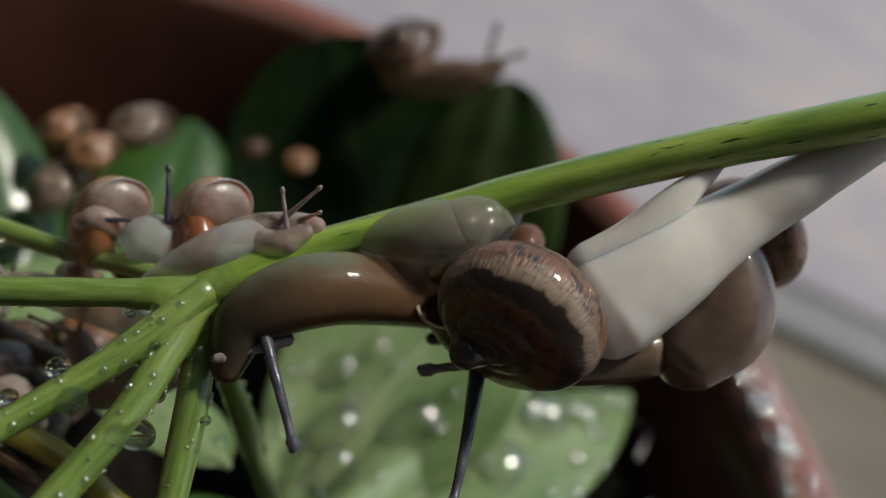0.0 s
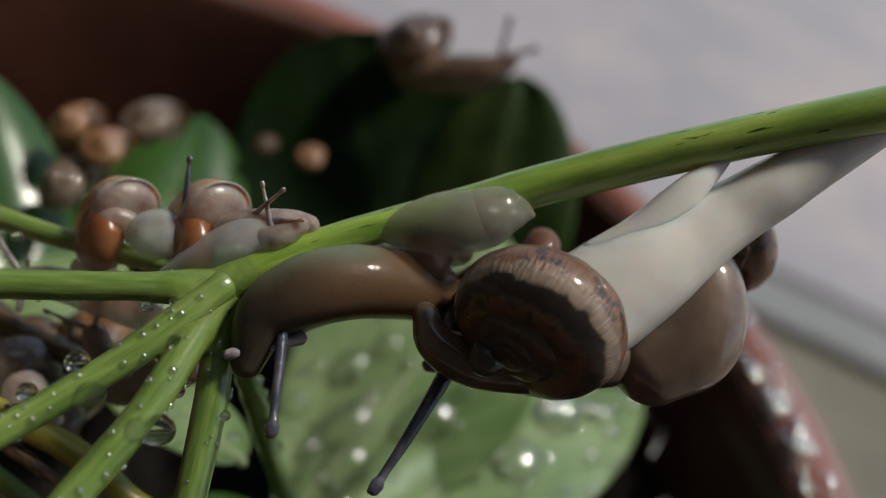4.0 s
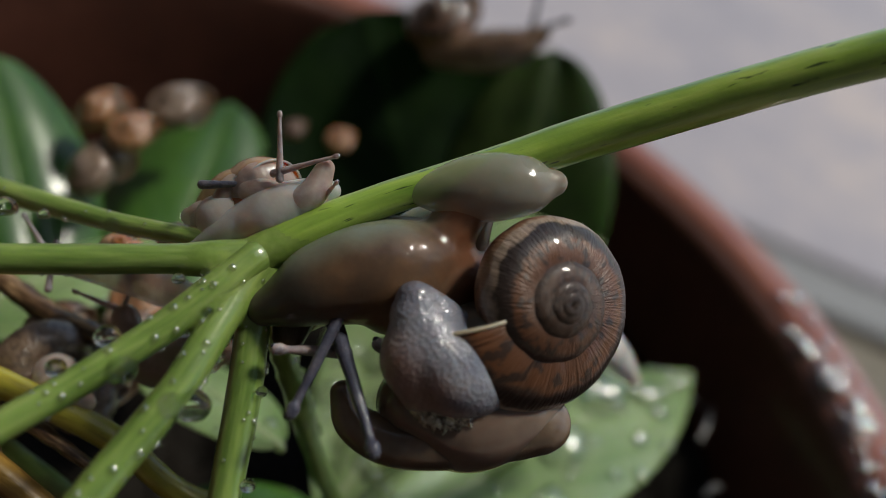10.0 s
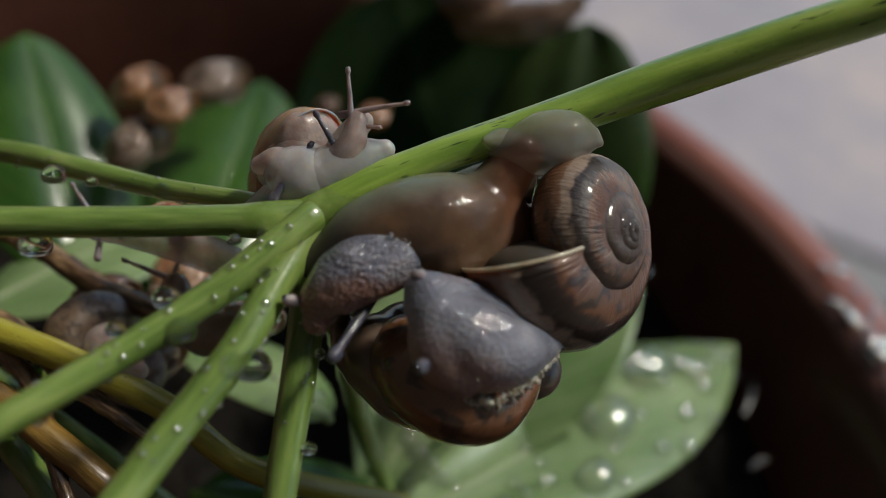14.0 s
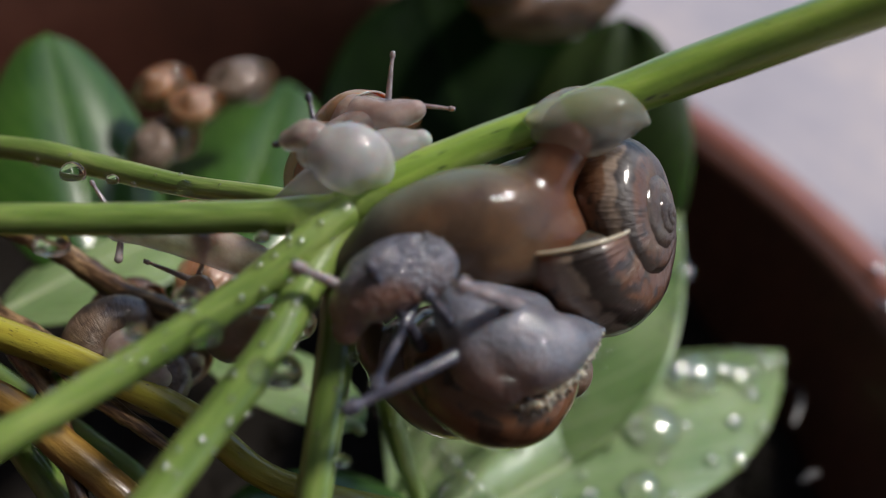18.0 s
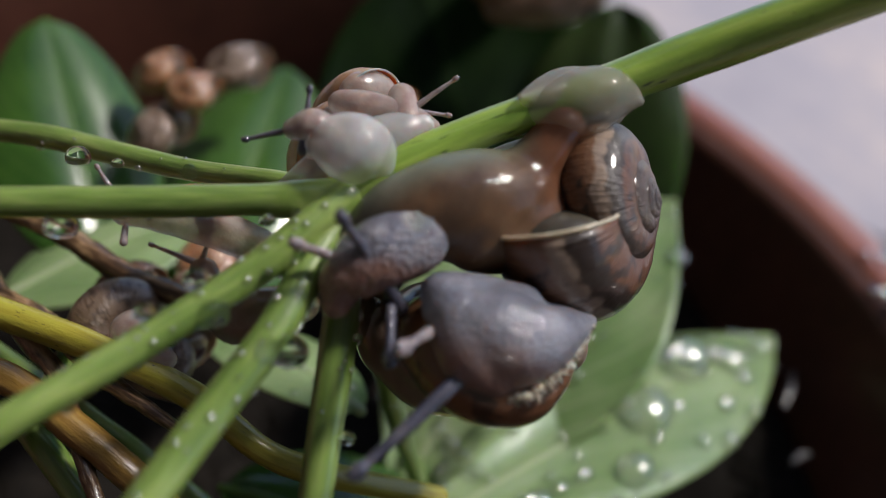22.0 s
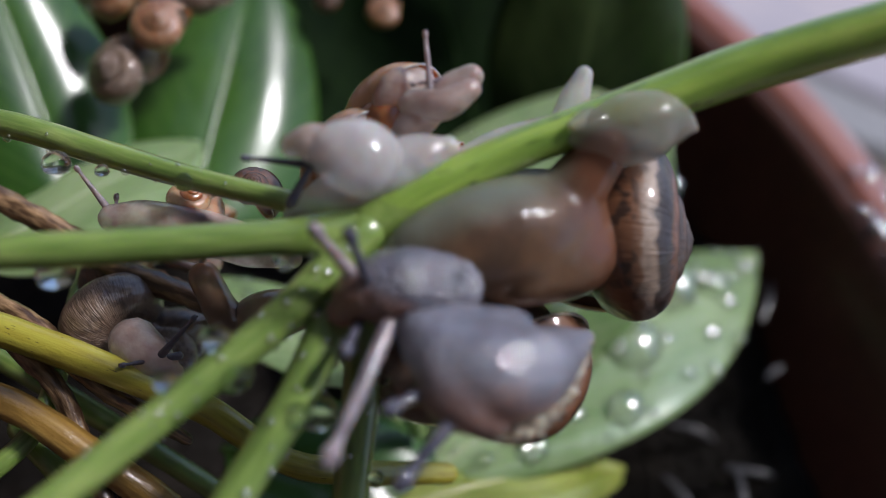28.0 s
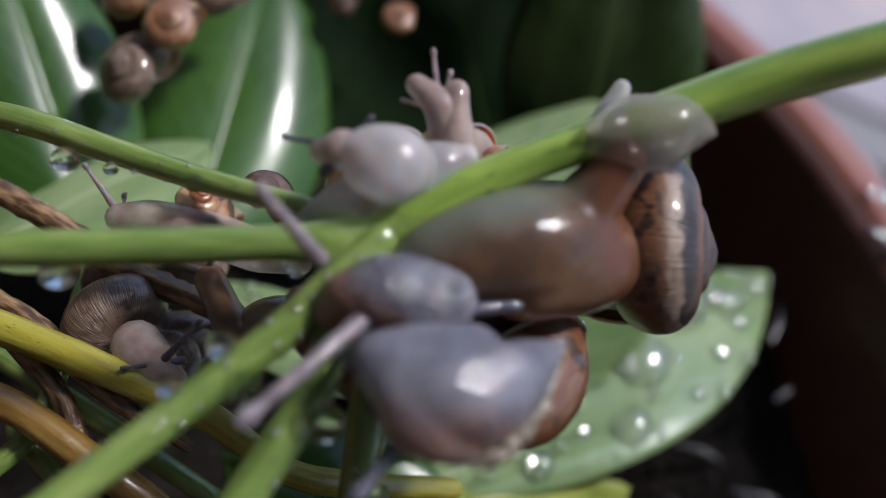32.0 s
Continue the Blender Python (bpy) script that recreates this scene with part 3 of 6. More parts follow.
def tube(pts, origin=(0, 0, 0), seg=16, steps=8, flat=1.0, flat_dir=(0, 0, 1), lump=0.0, lump_size=1.0, caps=True):
    """A rounded tube through (x, y, z, radius) points. flat < 1 thins it along flat_dir. lump: uneven skin."""
    bm = bmesh.new()
    lay = bm.loops.layers.uv.new("along")
    c = spline(pts, steps)
    c[:, 3] = np.maximum(c[:, 3], 0.02)
    ctr, rad = c[:, :3] - np.array(origin), c[:, 3]
    tan = np.gradient(ctr, axis=0)
    tan /= np.linalg.norm(tan, axis=1)[:, None] + 1e-9
    fd = np.array(flat_dir, float)
    rings = []
    rows = [(ctr[i], tan[i], rad[i]) for i in range(len(ctr))]
    if caps:
        a, t0, r0 = rows[0]
        b, t1, r1 = rows[-1]
        head = [(a - t0 * r0 * math.sin(q), t0, r0 * math.cos(q)) for q in (1.5, 1.2, 0.85, 0.45)]
        tail = [(b + t1 * r1 * math.sin(q), t1, r1 * math.cos(q)) for q in (0.45, 0.85, 1.2, 1.5)]
        rows = head + rows + tail
    for o, t, r in rows:
        up = fd - t * (fd @ t)
        if np.linalg.norm(up) < 1e-3:
            up = np.cross(t, (0.3, 0.5, 0.8))
        up /= np.linalg.norm(up)
        side = np.cross(t, up)
        ring = []
        for k in range(seg):
            q = 2 * math.pi * k / seg
            v = o + r * (math.cos(q) * side + math.sin(q) * up * flat)
            if lump:
                v = v + (v - o) * lump * noise.noise(Vector((v + np.array(origin)) / lump_size))
            ring.append(bm.verts.new(v))
        rings.append(ring)
    run = np.concatenate([[0], np.cumsum([np.linalg.norm(rows[i + 1][0] - rows[i][0]) for i in range(len(rows) - 1)])])
    for i, (a, b) in enumerate(zip(rings, rings[1:])):
        for k in range(seg):
            f = bm.faces.new((a[k], a[(k + 1) % seg], b[(k + 1) % seg], b[k]))
            for lp, w in zip(f.loops, ((k, i), (k + 1, i), (k + 1, i + 1), (k, i + 1))):
                lp[lay].uv = (w[0] / seg, run[w[1]])
    bm.faces.new(rings[0])
    bm.faces.new(rings[-1])
    return bm


def blob(radii, lump=0.0, size=1.0, sub=4):
    bm = bmesh.new()
    bmesh.ops.create_icosphere(bm, subdivisions=sub, radius=1)
    for v in bm.verts:
        v.co = Vector((v.co.x * radii[0], v.co.y * radii[1], v.co.z * radii[2]))
        if lump:
            v.co *= 1 + lump * noise.noise(v.co / size)
    return bm


def shell_mesh(radius, whorls=4.0, growth=1.9, tall=0.85, seg=32, per=60):
    """A coiled shell: the spire points to +z, the mouth lies on the +x side."""
    bm = bmesh.new()
    lay = bm.loops.layers.uv.new("whorl")
    n = int(whorls * per)
    rings, uvs = [], []
    k = math.log(growth) / (2 * math.pi)
    for i in range(n + 1):
        th = -2 * math.pi * whorls * (1 - i / n)
        s = math.exp(k * th)
        rc, rt = 0.47 * radius * s, 0.53 * radius * s
        z = tall * radius * (1 - s) - 0.28 * radius
        ring, uv = [], []
        ax = Vector((math.cos(th), -math.sin(th), 0))
        for j in range(seg + 1):
            q = 2 * math.pi * j / seg
            rib = 1 + 0.004 * math.sin(th * 41 + 2 * math.sin(q)) + 0.008 * math.sin(th * 9.3)
            if j < seg:
                ring.append(bm.verts.new(ax * (rc + rt * rib * math.cos(q)) + Vector((0, 0, z + rt * rib * (0.9 if math.sin(q) > 0 else 1.04) * math.sin(q)))))
            uv.append((i / per, j / seg))
        rings.append(ring), uvs.append(uv)
    for i in range(n):
        for j in range(seg):
            j2 = (j + 1) % seg
            f = bm.faces.new((rings[i][j], rings[i][j2], rings[i + 1][j2], rings[i + 1][j]))
            for lp, w in zip(f.loops, (uvs[i][j], uvs[i][j + 1], uvs[i + 1][j + 1], uvs[i + 1][j])):
                lp[lay].uv = w
    bm.faces.new(rings[0])
    # the mouth closes on a short inner wall
    inner = [bm.verts.new(v.co * 0.999 + (Vector((0.47 * radius, 0, -0.28 * radius)) - v.co) * 0.12 + Vector((0, 0.10 * radius, 0))) for v in rings[-1]]
    for j in range(seg):
        j2 = (j + 1) % seg
        bm.faces.new((rings[-1][j], rings[-1][j2], inner[j2], inner[j]))
    bm.faces.new(inner)
    return bm


def lip_mesh(radius, thick=0.016, seg=28):
    """The pale rim of the mouth."""
    bm = bmesh.new()
    rows = []
    for j in range(seg):
        q = 2 * math.pi * j / seg
        d = Vector((math.cos(q), 0, (0.9 if math.sin(q) > 0 else 1.04) * math.sin(q)))
        o = Vector((0.47 * radius, 0, -0.28 * radius)) + d * 0.53 * radius
        rows.append([bm.verts.new(o + (d * math.cos(a) + Vector((0, math.sin(a), 0))) * thick * radius) for a in [2 * math.pi * k / 8 for k in range(8)]])
    for j in range(seg):
        a, b = rows[j], rows[(j + 1) % seg]
        for k in range(8):
            bm.faces.new((a[k], a[(k + 1) % 8], b[(k + 1) % 8], b[k]))
    return bm


def tentacle_mesh(length, r_base, r_tip, bulb=1.5):
    """A tentacle whose knob sits at the origin and which runs back along +z, a little bowed."""
    length *= 1.45
    pts = [(0, 0, 0, r_tip * bulb * 0.9), (0, 0, r_tip * 1.3, r_tip * bulb), (0, 0, r_tip * 3.2, r_tip * 0.95)]
    for u in (0.3, 0.5, 0.7, 1.0):
        pts.append((0.03 * length * math.sin(3.1 * u), 0, length * u, r_tip + (r_base - r_tip) * u ** 1.5))
    return tube(pts, seg=12, steps=5, flat_dir=(0, 1, 0), lump=0.06, lump_size=0.3)


MOVES = []


def put(ob, row, anchor=(0, 0, 0)):
    """Places ob at a row (t, x, y, z, rx, ry, rz), all in mm, in the space of its thing at anchor."""
    _, x, y, z, rx, ry, rz = row
    ob.matrix_local = pose((x - anchor[0]) * MM, (y - anchor[1]) * MM, (z - anchor[2]) * MM, rx, ry, rz)
    return ob


def moving(ob, rows, anchor=(0, 0, 0)):
    """Keeps the rows of a moving thing for motions()."""
    put(ob, rows[0], anchor)
    if rows[0][0] > 0:
        rows = [(0, *rows[0][1:]), *rows]
    if rows[-1][0] < 32:
        rows = [*rows, (32, *rows[-1][1:])]
    MOVES.append((ob, rows, anchor))
    return ob


def leaf_mesh(base, tip, face, width, thick=0.5, arch=0.15, fold=0.25, curl=0.0, shape=(0.55, 0.9), nu=14, nv=30, wave=0.0, ripple=0.02):
    """A leaf blade from base to tip whose upper side looks along face. width: half the full width in mm."""
    bm = bmesh.new()
    lay = bm.loops.layers.uv.new("blade")
    a, b, f = Vector(base), Vector(tip), Vector(face).normalized()
    ln = (b - a).length
    y = (b - a).normalized()
    x = y.cross(f).normalized()
    z = x.cross(y)
    grid = []
    for side in (0, 1):
        rows = []
        for j in range(nv + 1):
            v = j / nv
            w = width * max(0.015, math.sin(math.pi * v ** shape[0]) ** shape[1])
            row = []
            for i in range(-nu, nu + 1):
                u = i / nu
                h = arch * ln * math.sin(math.pi * v) - fold * w * u * u * 0.8 + fold * 0.35 * w * abs(u) + curl * ln * v * v
                h += wave * math.sin(9 * v + 2 * u) * abs(u) + ripple * ln * noise.noise(Vector((u * 2, v * 3, width)))
                edge = thick * (1 - 0.7 * abs(u) ** 3)
                h -= side * edge
                row.append(bm.verts.new(a - Vector(base) + y * ln * v + x * w * u + z * h))
            rows.append(row)
        grid.append(rows)
    m = 2 * nu
    for side in (0, 1):
        g = grid[side]
        for j in range(nv):
            for i in range(m):
                fc = bm.faces.new((g[j][i], g[j][i + 1], g[j + 1][i + 1], g[j + 1][i]))
                for lp, w in zip(fc.loops, ((i, j), (i + 1, j), (i + 1, j + 1), (i, j + 1))):
                    lp[lay].uv = ((w[0] - nu) / nu, w[1] / nv)
    ring = lambda g: [g[0][i] for i in range(m + 1)] + [g[j][m] for j in range(1, nv + 1)] + [g[nv][i] for i in range(m - 1, -1, -1)] + [g[j][0] for j in range(nv - 1, 0, -1)]
    r0, r1 = ring(grid[0]), ring(grid[1])
    for i in range(len(r0)):
        k = (i + 1) % len(r0)
        bm.faces.new((r0[i], r0[k], r1[k], r1[i]))
    return bm


def turned(profile, seg=96):
    """A body of revolution from (radius, height) points, closed round its section."""
    bm = bmesh.new()
    rings = [[bm.verts.new((r * math.cos(2 * math.pi * k / seg), r * math.sin(2 * math.pi * k / seg), z)) for k in range(seg)] for r, z in profile]
    for a, b in zip(rings, rings[1:] + rings[:1]):
        for k in range(seg):
            bm.faces.new((a[k], a[(k + 1) % seg], b[(k + 1) % seg], b[k]))
    return bm


# ---- the place: pot, soil, floor ----
def ground():
    bm = bmesh.new()
    n = 24
    xs = [-30000, -8000, -2500] + [(-900 + 1800 * i / (n - 1)) for i in range(n)] + [2500, 8000, 30000]
    g = [[bm.verts.new((x, y, -0.8 + 1.2 * noise.noise(Vector((x, y, 3)) / 160) if abs(x) < 2000 and abs(y) < 2000 else -1)) for y in xs] for x in xs]
    for i in range(len(xs) - 1):
        for j in range(len(xs) - 1):
            bm.faces.new((g[i][j], g[i + 1][j], g[i + 1][j + 1], g[i][j + 1]))
    return tagged(part("ground", bm, EARTH), "olive-brown bare earth under the flower pot", "ground", kind="structure")


ground()


def wall(name, lo, hi, mat, label):
    bm = bmesh.new()
    bmesh.ops.create_cube(bm, size=1)
    for v in bm.verts:
        v.co = Vector([(lo[i] + hi[i]) / 2 + v.co[i] * (hi[i] - lo[i]) for i in range(3)])
    bmesh.ops.bevel(bm, geom=bm.edges[:], offset=1.5, segments=2, affect="EDGES")
    ob = part(name, bm, mat)
    for f in ob.data.polygons:
        f.use_smooth = False
    return tagged(ob, label, name.split("_")[0], kind="structure")


wall("kerb", (-3000, 298, -20), (3000, 342, 6), GREY_PLASTIC, "worn grey stone kerb beside the paving")
wall("pavement", (-3000, 342.1, -20), (3000, 9000, 9), FLOOR, "pale lilac-grey paving with painted sun patches beyond the kerb")
# unseen wall, side wall and roof, added only to shade the pot from behind
wall("wall_south", (-2600, -860, 0), (2600, -700, 2600), SHADE_PANEL, "unseen dull wall added to shade the pot from behind")
wall("wall_west", (-1160, -700, 0), (-1000, 1300, 2600), SHADE_PANEL, "unseen dull side wall added to cut the fill light")
wall("ceiling", (-1160, -860, 2300), (2600, -250, 2400), SHADE_PANEL, "unseen dull roof added to block overhead light")


def bank(x, y):
    """The soil is heaped up against one side of the pot."""
    u = min(1, max(0, (x * 0.906 + y * 0.423 - 45) / 40))
    return 27 * u * u * (3 - 2 * u)


def pot():
    p = thing("flower_pot", (0, 0, 0), "terracotta-coloured plastic flower pot with a wet rolled rim", "flower pot")
    part("pot_body", turned([(60, 0.5), (62, 0), (66, 0), (67, 2), (88, 128), (87, 130), (86.2, 128), (83.2, 100), (64, 6), (60, 6)]), CLAY, p)
    part("rim", turned([(88.5, 149.5), (90, 150.6), (93, 151.2), (96, 150.4), (97.2, 148.5), (96.2, 128), (95, 126), (88.4, 126), (86.2, 127.5), (86.6, 132), (88, 147)]), CLAY, p)
    # thin lining that carries the painted shade of the pot's inside
    part("inner_wall", turned([(89.2, 149.2), (88.6, 149.6), (87.2, 146), (82.4, 110), (81, 98), (82.4, 98)]), SHADED_CLAY, p, "inner wall with the pot's shade put into its colour")
    bm = bmesh.new()
    rings = []
    for r in np.linspace(1, 83.5, 64):
        seg = 140
        rings.append([bm.verts.new((r * math.cos(q), r * math.sin(q), 104 + 3.5 * noise.noise(Vector((r * math.cos(q), r * math.sin(q), 0)) / 14)
                                    + bank(r * math.cos(q), r * math.sin(q)) + 1.6 * noise.noise(Vector((r * math.cos(q), r * math.sin(q), 9)) / 3.5) - 0.0006 * r * r)) for q in [2 * math.pi * k / seg for k in range(seg)]])
    for a, b in zip(rings, rings[1:]):
        for k in range(140):
            bm.faces.new((a[k], a[(k + 1) % 140], b[(k + 1) % 140], b[k]))
    bm.faces.new(rings[0])
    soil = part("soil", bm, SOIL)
    tagged(soil, "wet dark potting soil in the flower pot", "soil", kind="stuff")


pot()


# ---- the plant: a cut umbrella-plant leaf whose stalks fan out from one node ----
def branch(name, pts, mat, parent, anchor, label="", seg=18, lump=0.03, lump_size=3.0, steps=9):
    ob = part(name, tube(pts, anchor, seg=seg, steps=steps, lump=lump, lump_size=lump_size), mat, parent, label)
    return ob


NODE = (12.46, -16.14, 172.74)
plant = thing("umbrella_plant_leaf", NODE, "fresh green palmate leaf stalk with fanned, dew-covered side stalks", "plant stalk")
main_stalk = branch("main_stalk", [(11.98, -16.52, 172.22, 1.42), (14.26, -14.56, 174.05, 1.62), (16.57, -12.59, 175.91, 1.59), (21.18, -9.08, 179.02, 1.41), (27.37, -5.25, 182.57, 1.63), (35.19, -1.36, 187.9, 1.83), (46.04, 1.14, 196.41, 1.8), (57.14, 3.44, 204.65, 1.86), (67.62, 5.54, 212.61, 1.82), (83.27, 12.14, 219.95, 1.85), (110, 30, 190, 1.9), (126, 44, 120, 2), (132, 50, 0, 2.2)], MAIN_STALK, plant, NODE, "thick green main stalk", seg=24)
moving(main_stalk, [(0, 0, 0, 0, 0, -0, 0), (6, 0, 0, 0, 0, -0.2, 0.1), (9, 0, 0, 0, 0, -0.6, 0.4), (13, 0, 0, 0, 0.1, -0.9, 0.7), (19, 0, 0, 0, 0.1, -1.5, 1.2), (23, 0, 0, 0, 0.1, -1.5, 1.2), (24, 0, 0, 0, 0.1, -1.2, 0.9), (26, 0, 0, 0, 0.1, -1, 0.7), (29, 0, 0, 0, 0.1, -1.6, 1.2), (32, 0, 0, 0, 0.1, -1.8, 1.4)])
branch("side_stalk", [(12.96, -15.78, 173.23, 1.37), (9.85, -17.39, 172.38, 1.36), (6.68, -18.78, 171.66, 1.21), (-1.07, -22.01, 169.78, 1.22), (-11.92, -26.69, 167.61, 1.09), (-24.79, -32.6, 165.45, 0.82)], STALK, plant, NODE)
branch("side_stalk", [(10.95, -14.47, 171.63, 0.83), (7.03, -13.98, 170.61, 0.84), (-0.9, -12.31, 166.96, 0.93), (-9.17, -11.13, 164.33, 1.07), (-17.06, -10.25, 162.14, 1.1), (-28.23, -10.4, 158.55, 0.9)], STALK, plant, NODE)
branch("side_stalk", [(13.18, -16.26, 173.42, 1.41), (11.53, -20.05, 171.62, 1.37), (9.39, -24.16, 169.38, 1.24), (5.56, -30.6, 166.5, 1.17), (1.06, -38.57, 164.06, 1.08), (-3.14, -44.97, 162.09, 0.71)], STALK, plant, NODE)
branch("side_stalk", [(13.48, -16.1, 172.79, 1.33), (13.13, -19.16, 171.14, 1.39), (12.96, -26.44, 167.96, 1.35), (11.68, -33.19, 164.65, 1.36), (10.8, -40.12, 161.94, 1.31), (9.83, -46.49, 158.3, 0.87)], STALK, plant, NODE)
branch("side_stalk", [(13.79, -15.63, 172.59, 1.34), (14.87, -18.49, 169.52, 1.33), (16.64, -22.38, 165.88, 1.4), (18.6, -27.61, 161.27, 1.28), (20.75, -33.16, 156.22, 1.16), (22.81, -37.98, 151.31, 0.88)], STALK, plant, NODE)
branch("side_stalk", [(14.08, -14.6, 169.77, 0.89), (16.39, -14.34, 163.33, 0.94), (18.8, -12.35, 155.89, 1.18), (21.35, -10.11, 147.08, 1.1), (26.38, -7.21, 134.1, 1.09)], STALK, plant, NODE, lump=0.25, lump_size=1.2)


NODE_STUBS = [
    [(11.98, -16.52, 172.22, 1.2), (12.6, -16.0, 172.7, 1.62), (14.26, -14.56, 174.05, 1.7), (16.57, -12.59, 175.91, 1.52)],
    [(12.96, -15.78, 173.0, 1.5), (9.85, -17.39, 172.3, 1.48), (6.68, -18.78, 171.6, 1.1)],
    [(12.5, -15.2, 172.6, 1.3), (10.0, -14.4, 171.4, 0.98), (7.03, -13.98, 170.61, 0.74)],
    [(13.0, -16.2, 173.0, 1.5), (11.53, -20.05, 171.5, 1.45), (9.39, -24.16, 169.3, 1.12)],
    [(13.2, -16.1, 172.6, 1.5), (13.13, -19.16, 171.0, 1.48), (12.98, -23.5, 169.2, 1.22)],
    [(13.4, -15.6, 172.5, 1.4), (14.87, -18.49, 169.52, 1.4), (15.9, -20.6, 167.5, 1.22)]]


def welded(tubes, at, seg, lump, size):
    """Several tubes in one mesh, about the point at."""
    bm = bmesh.new()
    for pts in tubes:
        one = tube(pts, at, seg=seg, lump=lump, lump_size=size)
        me = bpy.data.meshes.new("swelling")
        one.to_mesh(me)
        one.free()
        bm.from_mesh(me)
        bpy.data.meshes.remove(me)
    return bm


def flow(ob, fine, soft):
    """Lets the tubes of one mesh flow into each other."""
    weld = ob.modifiers.new("weld", "REMESH")
    weld.mode, weld.voxel_size, weld.use_smooth_shade = "VOXEL", fine * MM, True
    even = ob.modifiers.new("even", "SMOOTH")
    even.factor, even.iterations = 0.6, soft
    return ob


flow(part("node", welded(NODE_STUBS, NODE, 20, 0.03, 3.0), NODE_GREEN, plant, "swollen joint where the stalks meet"), 0.16, 14)


# ---- leaves ----
def leaf(base, tip, face, width, mat, label, name="leaf", rib=0.5, **kw):
    top = thing(name, base, label, "leaf")
    blade = part("blade", leaf_mesh(base, tip, face, width, **kw), mat, top)
    a, d, f = Vector(base), Vector(tip) - Vector(base), Vector(face).normalized()
    x = d.normalized().cross(f).normalized()
    up = x.cross(d.normalized())
    ln = d.length
    pts = []
    for k in range(9):
        v = k / 8
        h = kw.get("arch", 0.15) * ln * math.sin(math.pi * v) + kw.get("curl", 0) * ln * v * v + kw.get("ripple", 0.02) * ln * noise.noise(Vector((0, v * 3, width)))
        pts.append((*(d * v + up * (h - 0.15)), rib * (1.15 - v)))
    part("midrib", tube(pts, seg=10, steps=4), mat, top)
    return blade, base


wet_leaf = leaf((24.91, -16.12, 128.76), (67.0, 37.3, 138.6), (-0.14, 0.03, 0.99), 11.6, LEAF_WET, "pale green leaf beaded with water drops", thick=0.6, arch=0.05, fold=0.2, shape=(1.2, 0.82), wave=0.5)
upright_leaf = leaf((24.32, -2.28, 122.03), (44.95, 55.44, 152.44), (-0.37, -0.56, 0.74), 18, LEAF_WET, "pale green upright leaf with fine water beads", arch=0.06, fold=-0.2, shape=(0.8, 1.25))
small_leaf = leaf((18.29, -10.23, 144.91), (-3.11, -0.41, 135.9), (-0.11, 0.19, 0.98), 5.5, LEAF_WET, "small pale green leaf under the stalks", arch=0.05, fold=0.2, shape=(0.9, 0.6))
leaf((18.7, -22.4, 130.91), (53.87, 0.6, 129.12), (-0.33, 0.24, 0.91), 6.5, LEAF_YELLOW, "yellow-green leaf lying under the wet leaf", arch=0.08, fold=0.2, shape=(0.9, 0.6))
leaf((7.38, -15.55, 130.58), (36.8, -13.25, 129.4), (-0.27, -0.04, 0.96), 9, LEAF_DARK, "dark green leaf under the stalks", arch=0.08, fold=0.2, shape=(0.9, 0.6))
leaf((-6.82, 4.17, 133.92), (-14.68, 42.04, 147.71), (0.03, -0.28, 0.95), 13, LEAF_DARK, "dark green glossy leaf with a bright reflection", arch=0.0, ripple=0.005, fold=0.6, shape=(0.8, 0.5))
leaf((28.09, 36.37, 131.03), (-2.31, 59.45, 162.64), (0.23, -0.8, 0.55), 25, LEAF_SHADED, "large dark green leaf, pot shade put into its colour", arch=-0.05, fold=-0.2, shape=(0.8, 0.45))
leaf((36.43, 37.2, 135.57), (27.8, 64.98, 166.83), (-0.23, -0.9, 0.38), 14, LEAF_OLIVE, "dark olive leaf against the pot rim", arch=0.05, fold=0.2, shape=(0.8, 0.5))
leaf((-17.97, 1.54, 137.59), (-40.38, 21.52, 153.08), (0.2, -0.25, 0.94), 10, LEAF_DARK, "pale shining green leaf beside the small snails", arch=0.0, ripple=0.005, fold=0.5, shape=(0.8, 0.5))
leaf((-23.35, -8.65, 137.21), (-9.48, 14.28, 141.47), (-0.33, -0.09, 0.94), 8, LEAF_WET, "light green leaf under the small snails", arch=0.05, fold=0.3, shape=(0.8, 0.6))


GREY_TWIG = fibrous("grey rotten wood", [(0.3, (0.03, 0.03, 0.032)), (0.5, (0.08, 0.08, 0.085)), (0.7, (0.17, 0.17, 0.18))], across=8, along=0.3, bump=0.8)


# ---- dead twigs and old stalks ----
def twig(name, pts, mat, label, cat="twig", lump=0.22, ls=1.0, seg=12):
    at = pts[0][:3]
    ob = part(name, tube(pts, at, seg=seg, steps=10, lump=lump, lump_size=ls), mat)
    ob.location = Vector(at) * MM
    return tagged(ob, label, cat)


twig("dead_twig", [(-41.17, -5.03, 148.85, 1.18), (-23.94, -9.01, 150.69, 1.13), (-14.6, -11.06, 152.26, 1.1), (-5.71, -13.04, 152.56, 1.19), (1.32, -13.81, 153.73, 1.07), (8.34, -13.65, 151.77, 0.6)], BARK, "dead brown twig with ribbed wet bark")
twig("dead_twig", [(-23.6, -15.72, 146.44, 0.71), (-14.61, -18.65, 149.86, 0.77), (-8.99, -20.46, 151.36, 0.84), (-2.57, -23.44, 151.95, 0.82), (5.82, -24.95, 151.31, 0.54)], BARK, "dead brown twig with ribbed wet bark")
twig("dead_twig", [(-18.13, -16.35, 148.91, 0.79), (-10.91, -21.55, 150.32, 0.93), (-4.77, -24.78, 150.69, 0.82), (0.45, -29.47, 149.77, 0.7), (5.82, -33.82, 147.84, 0.52)], BARK, "frayed dark dead twig")
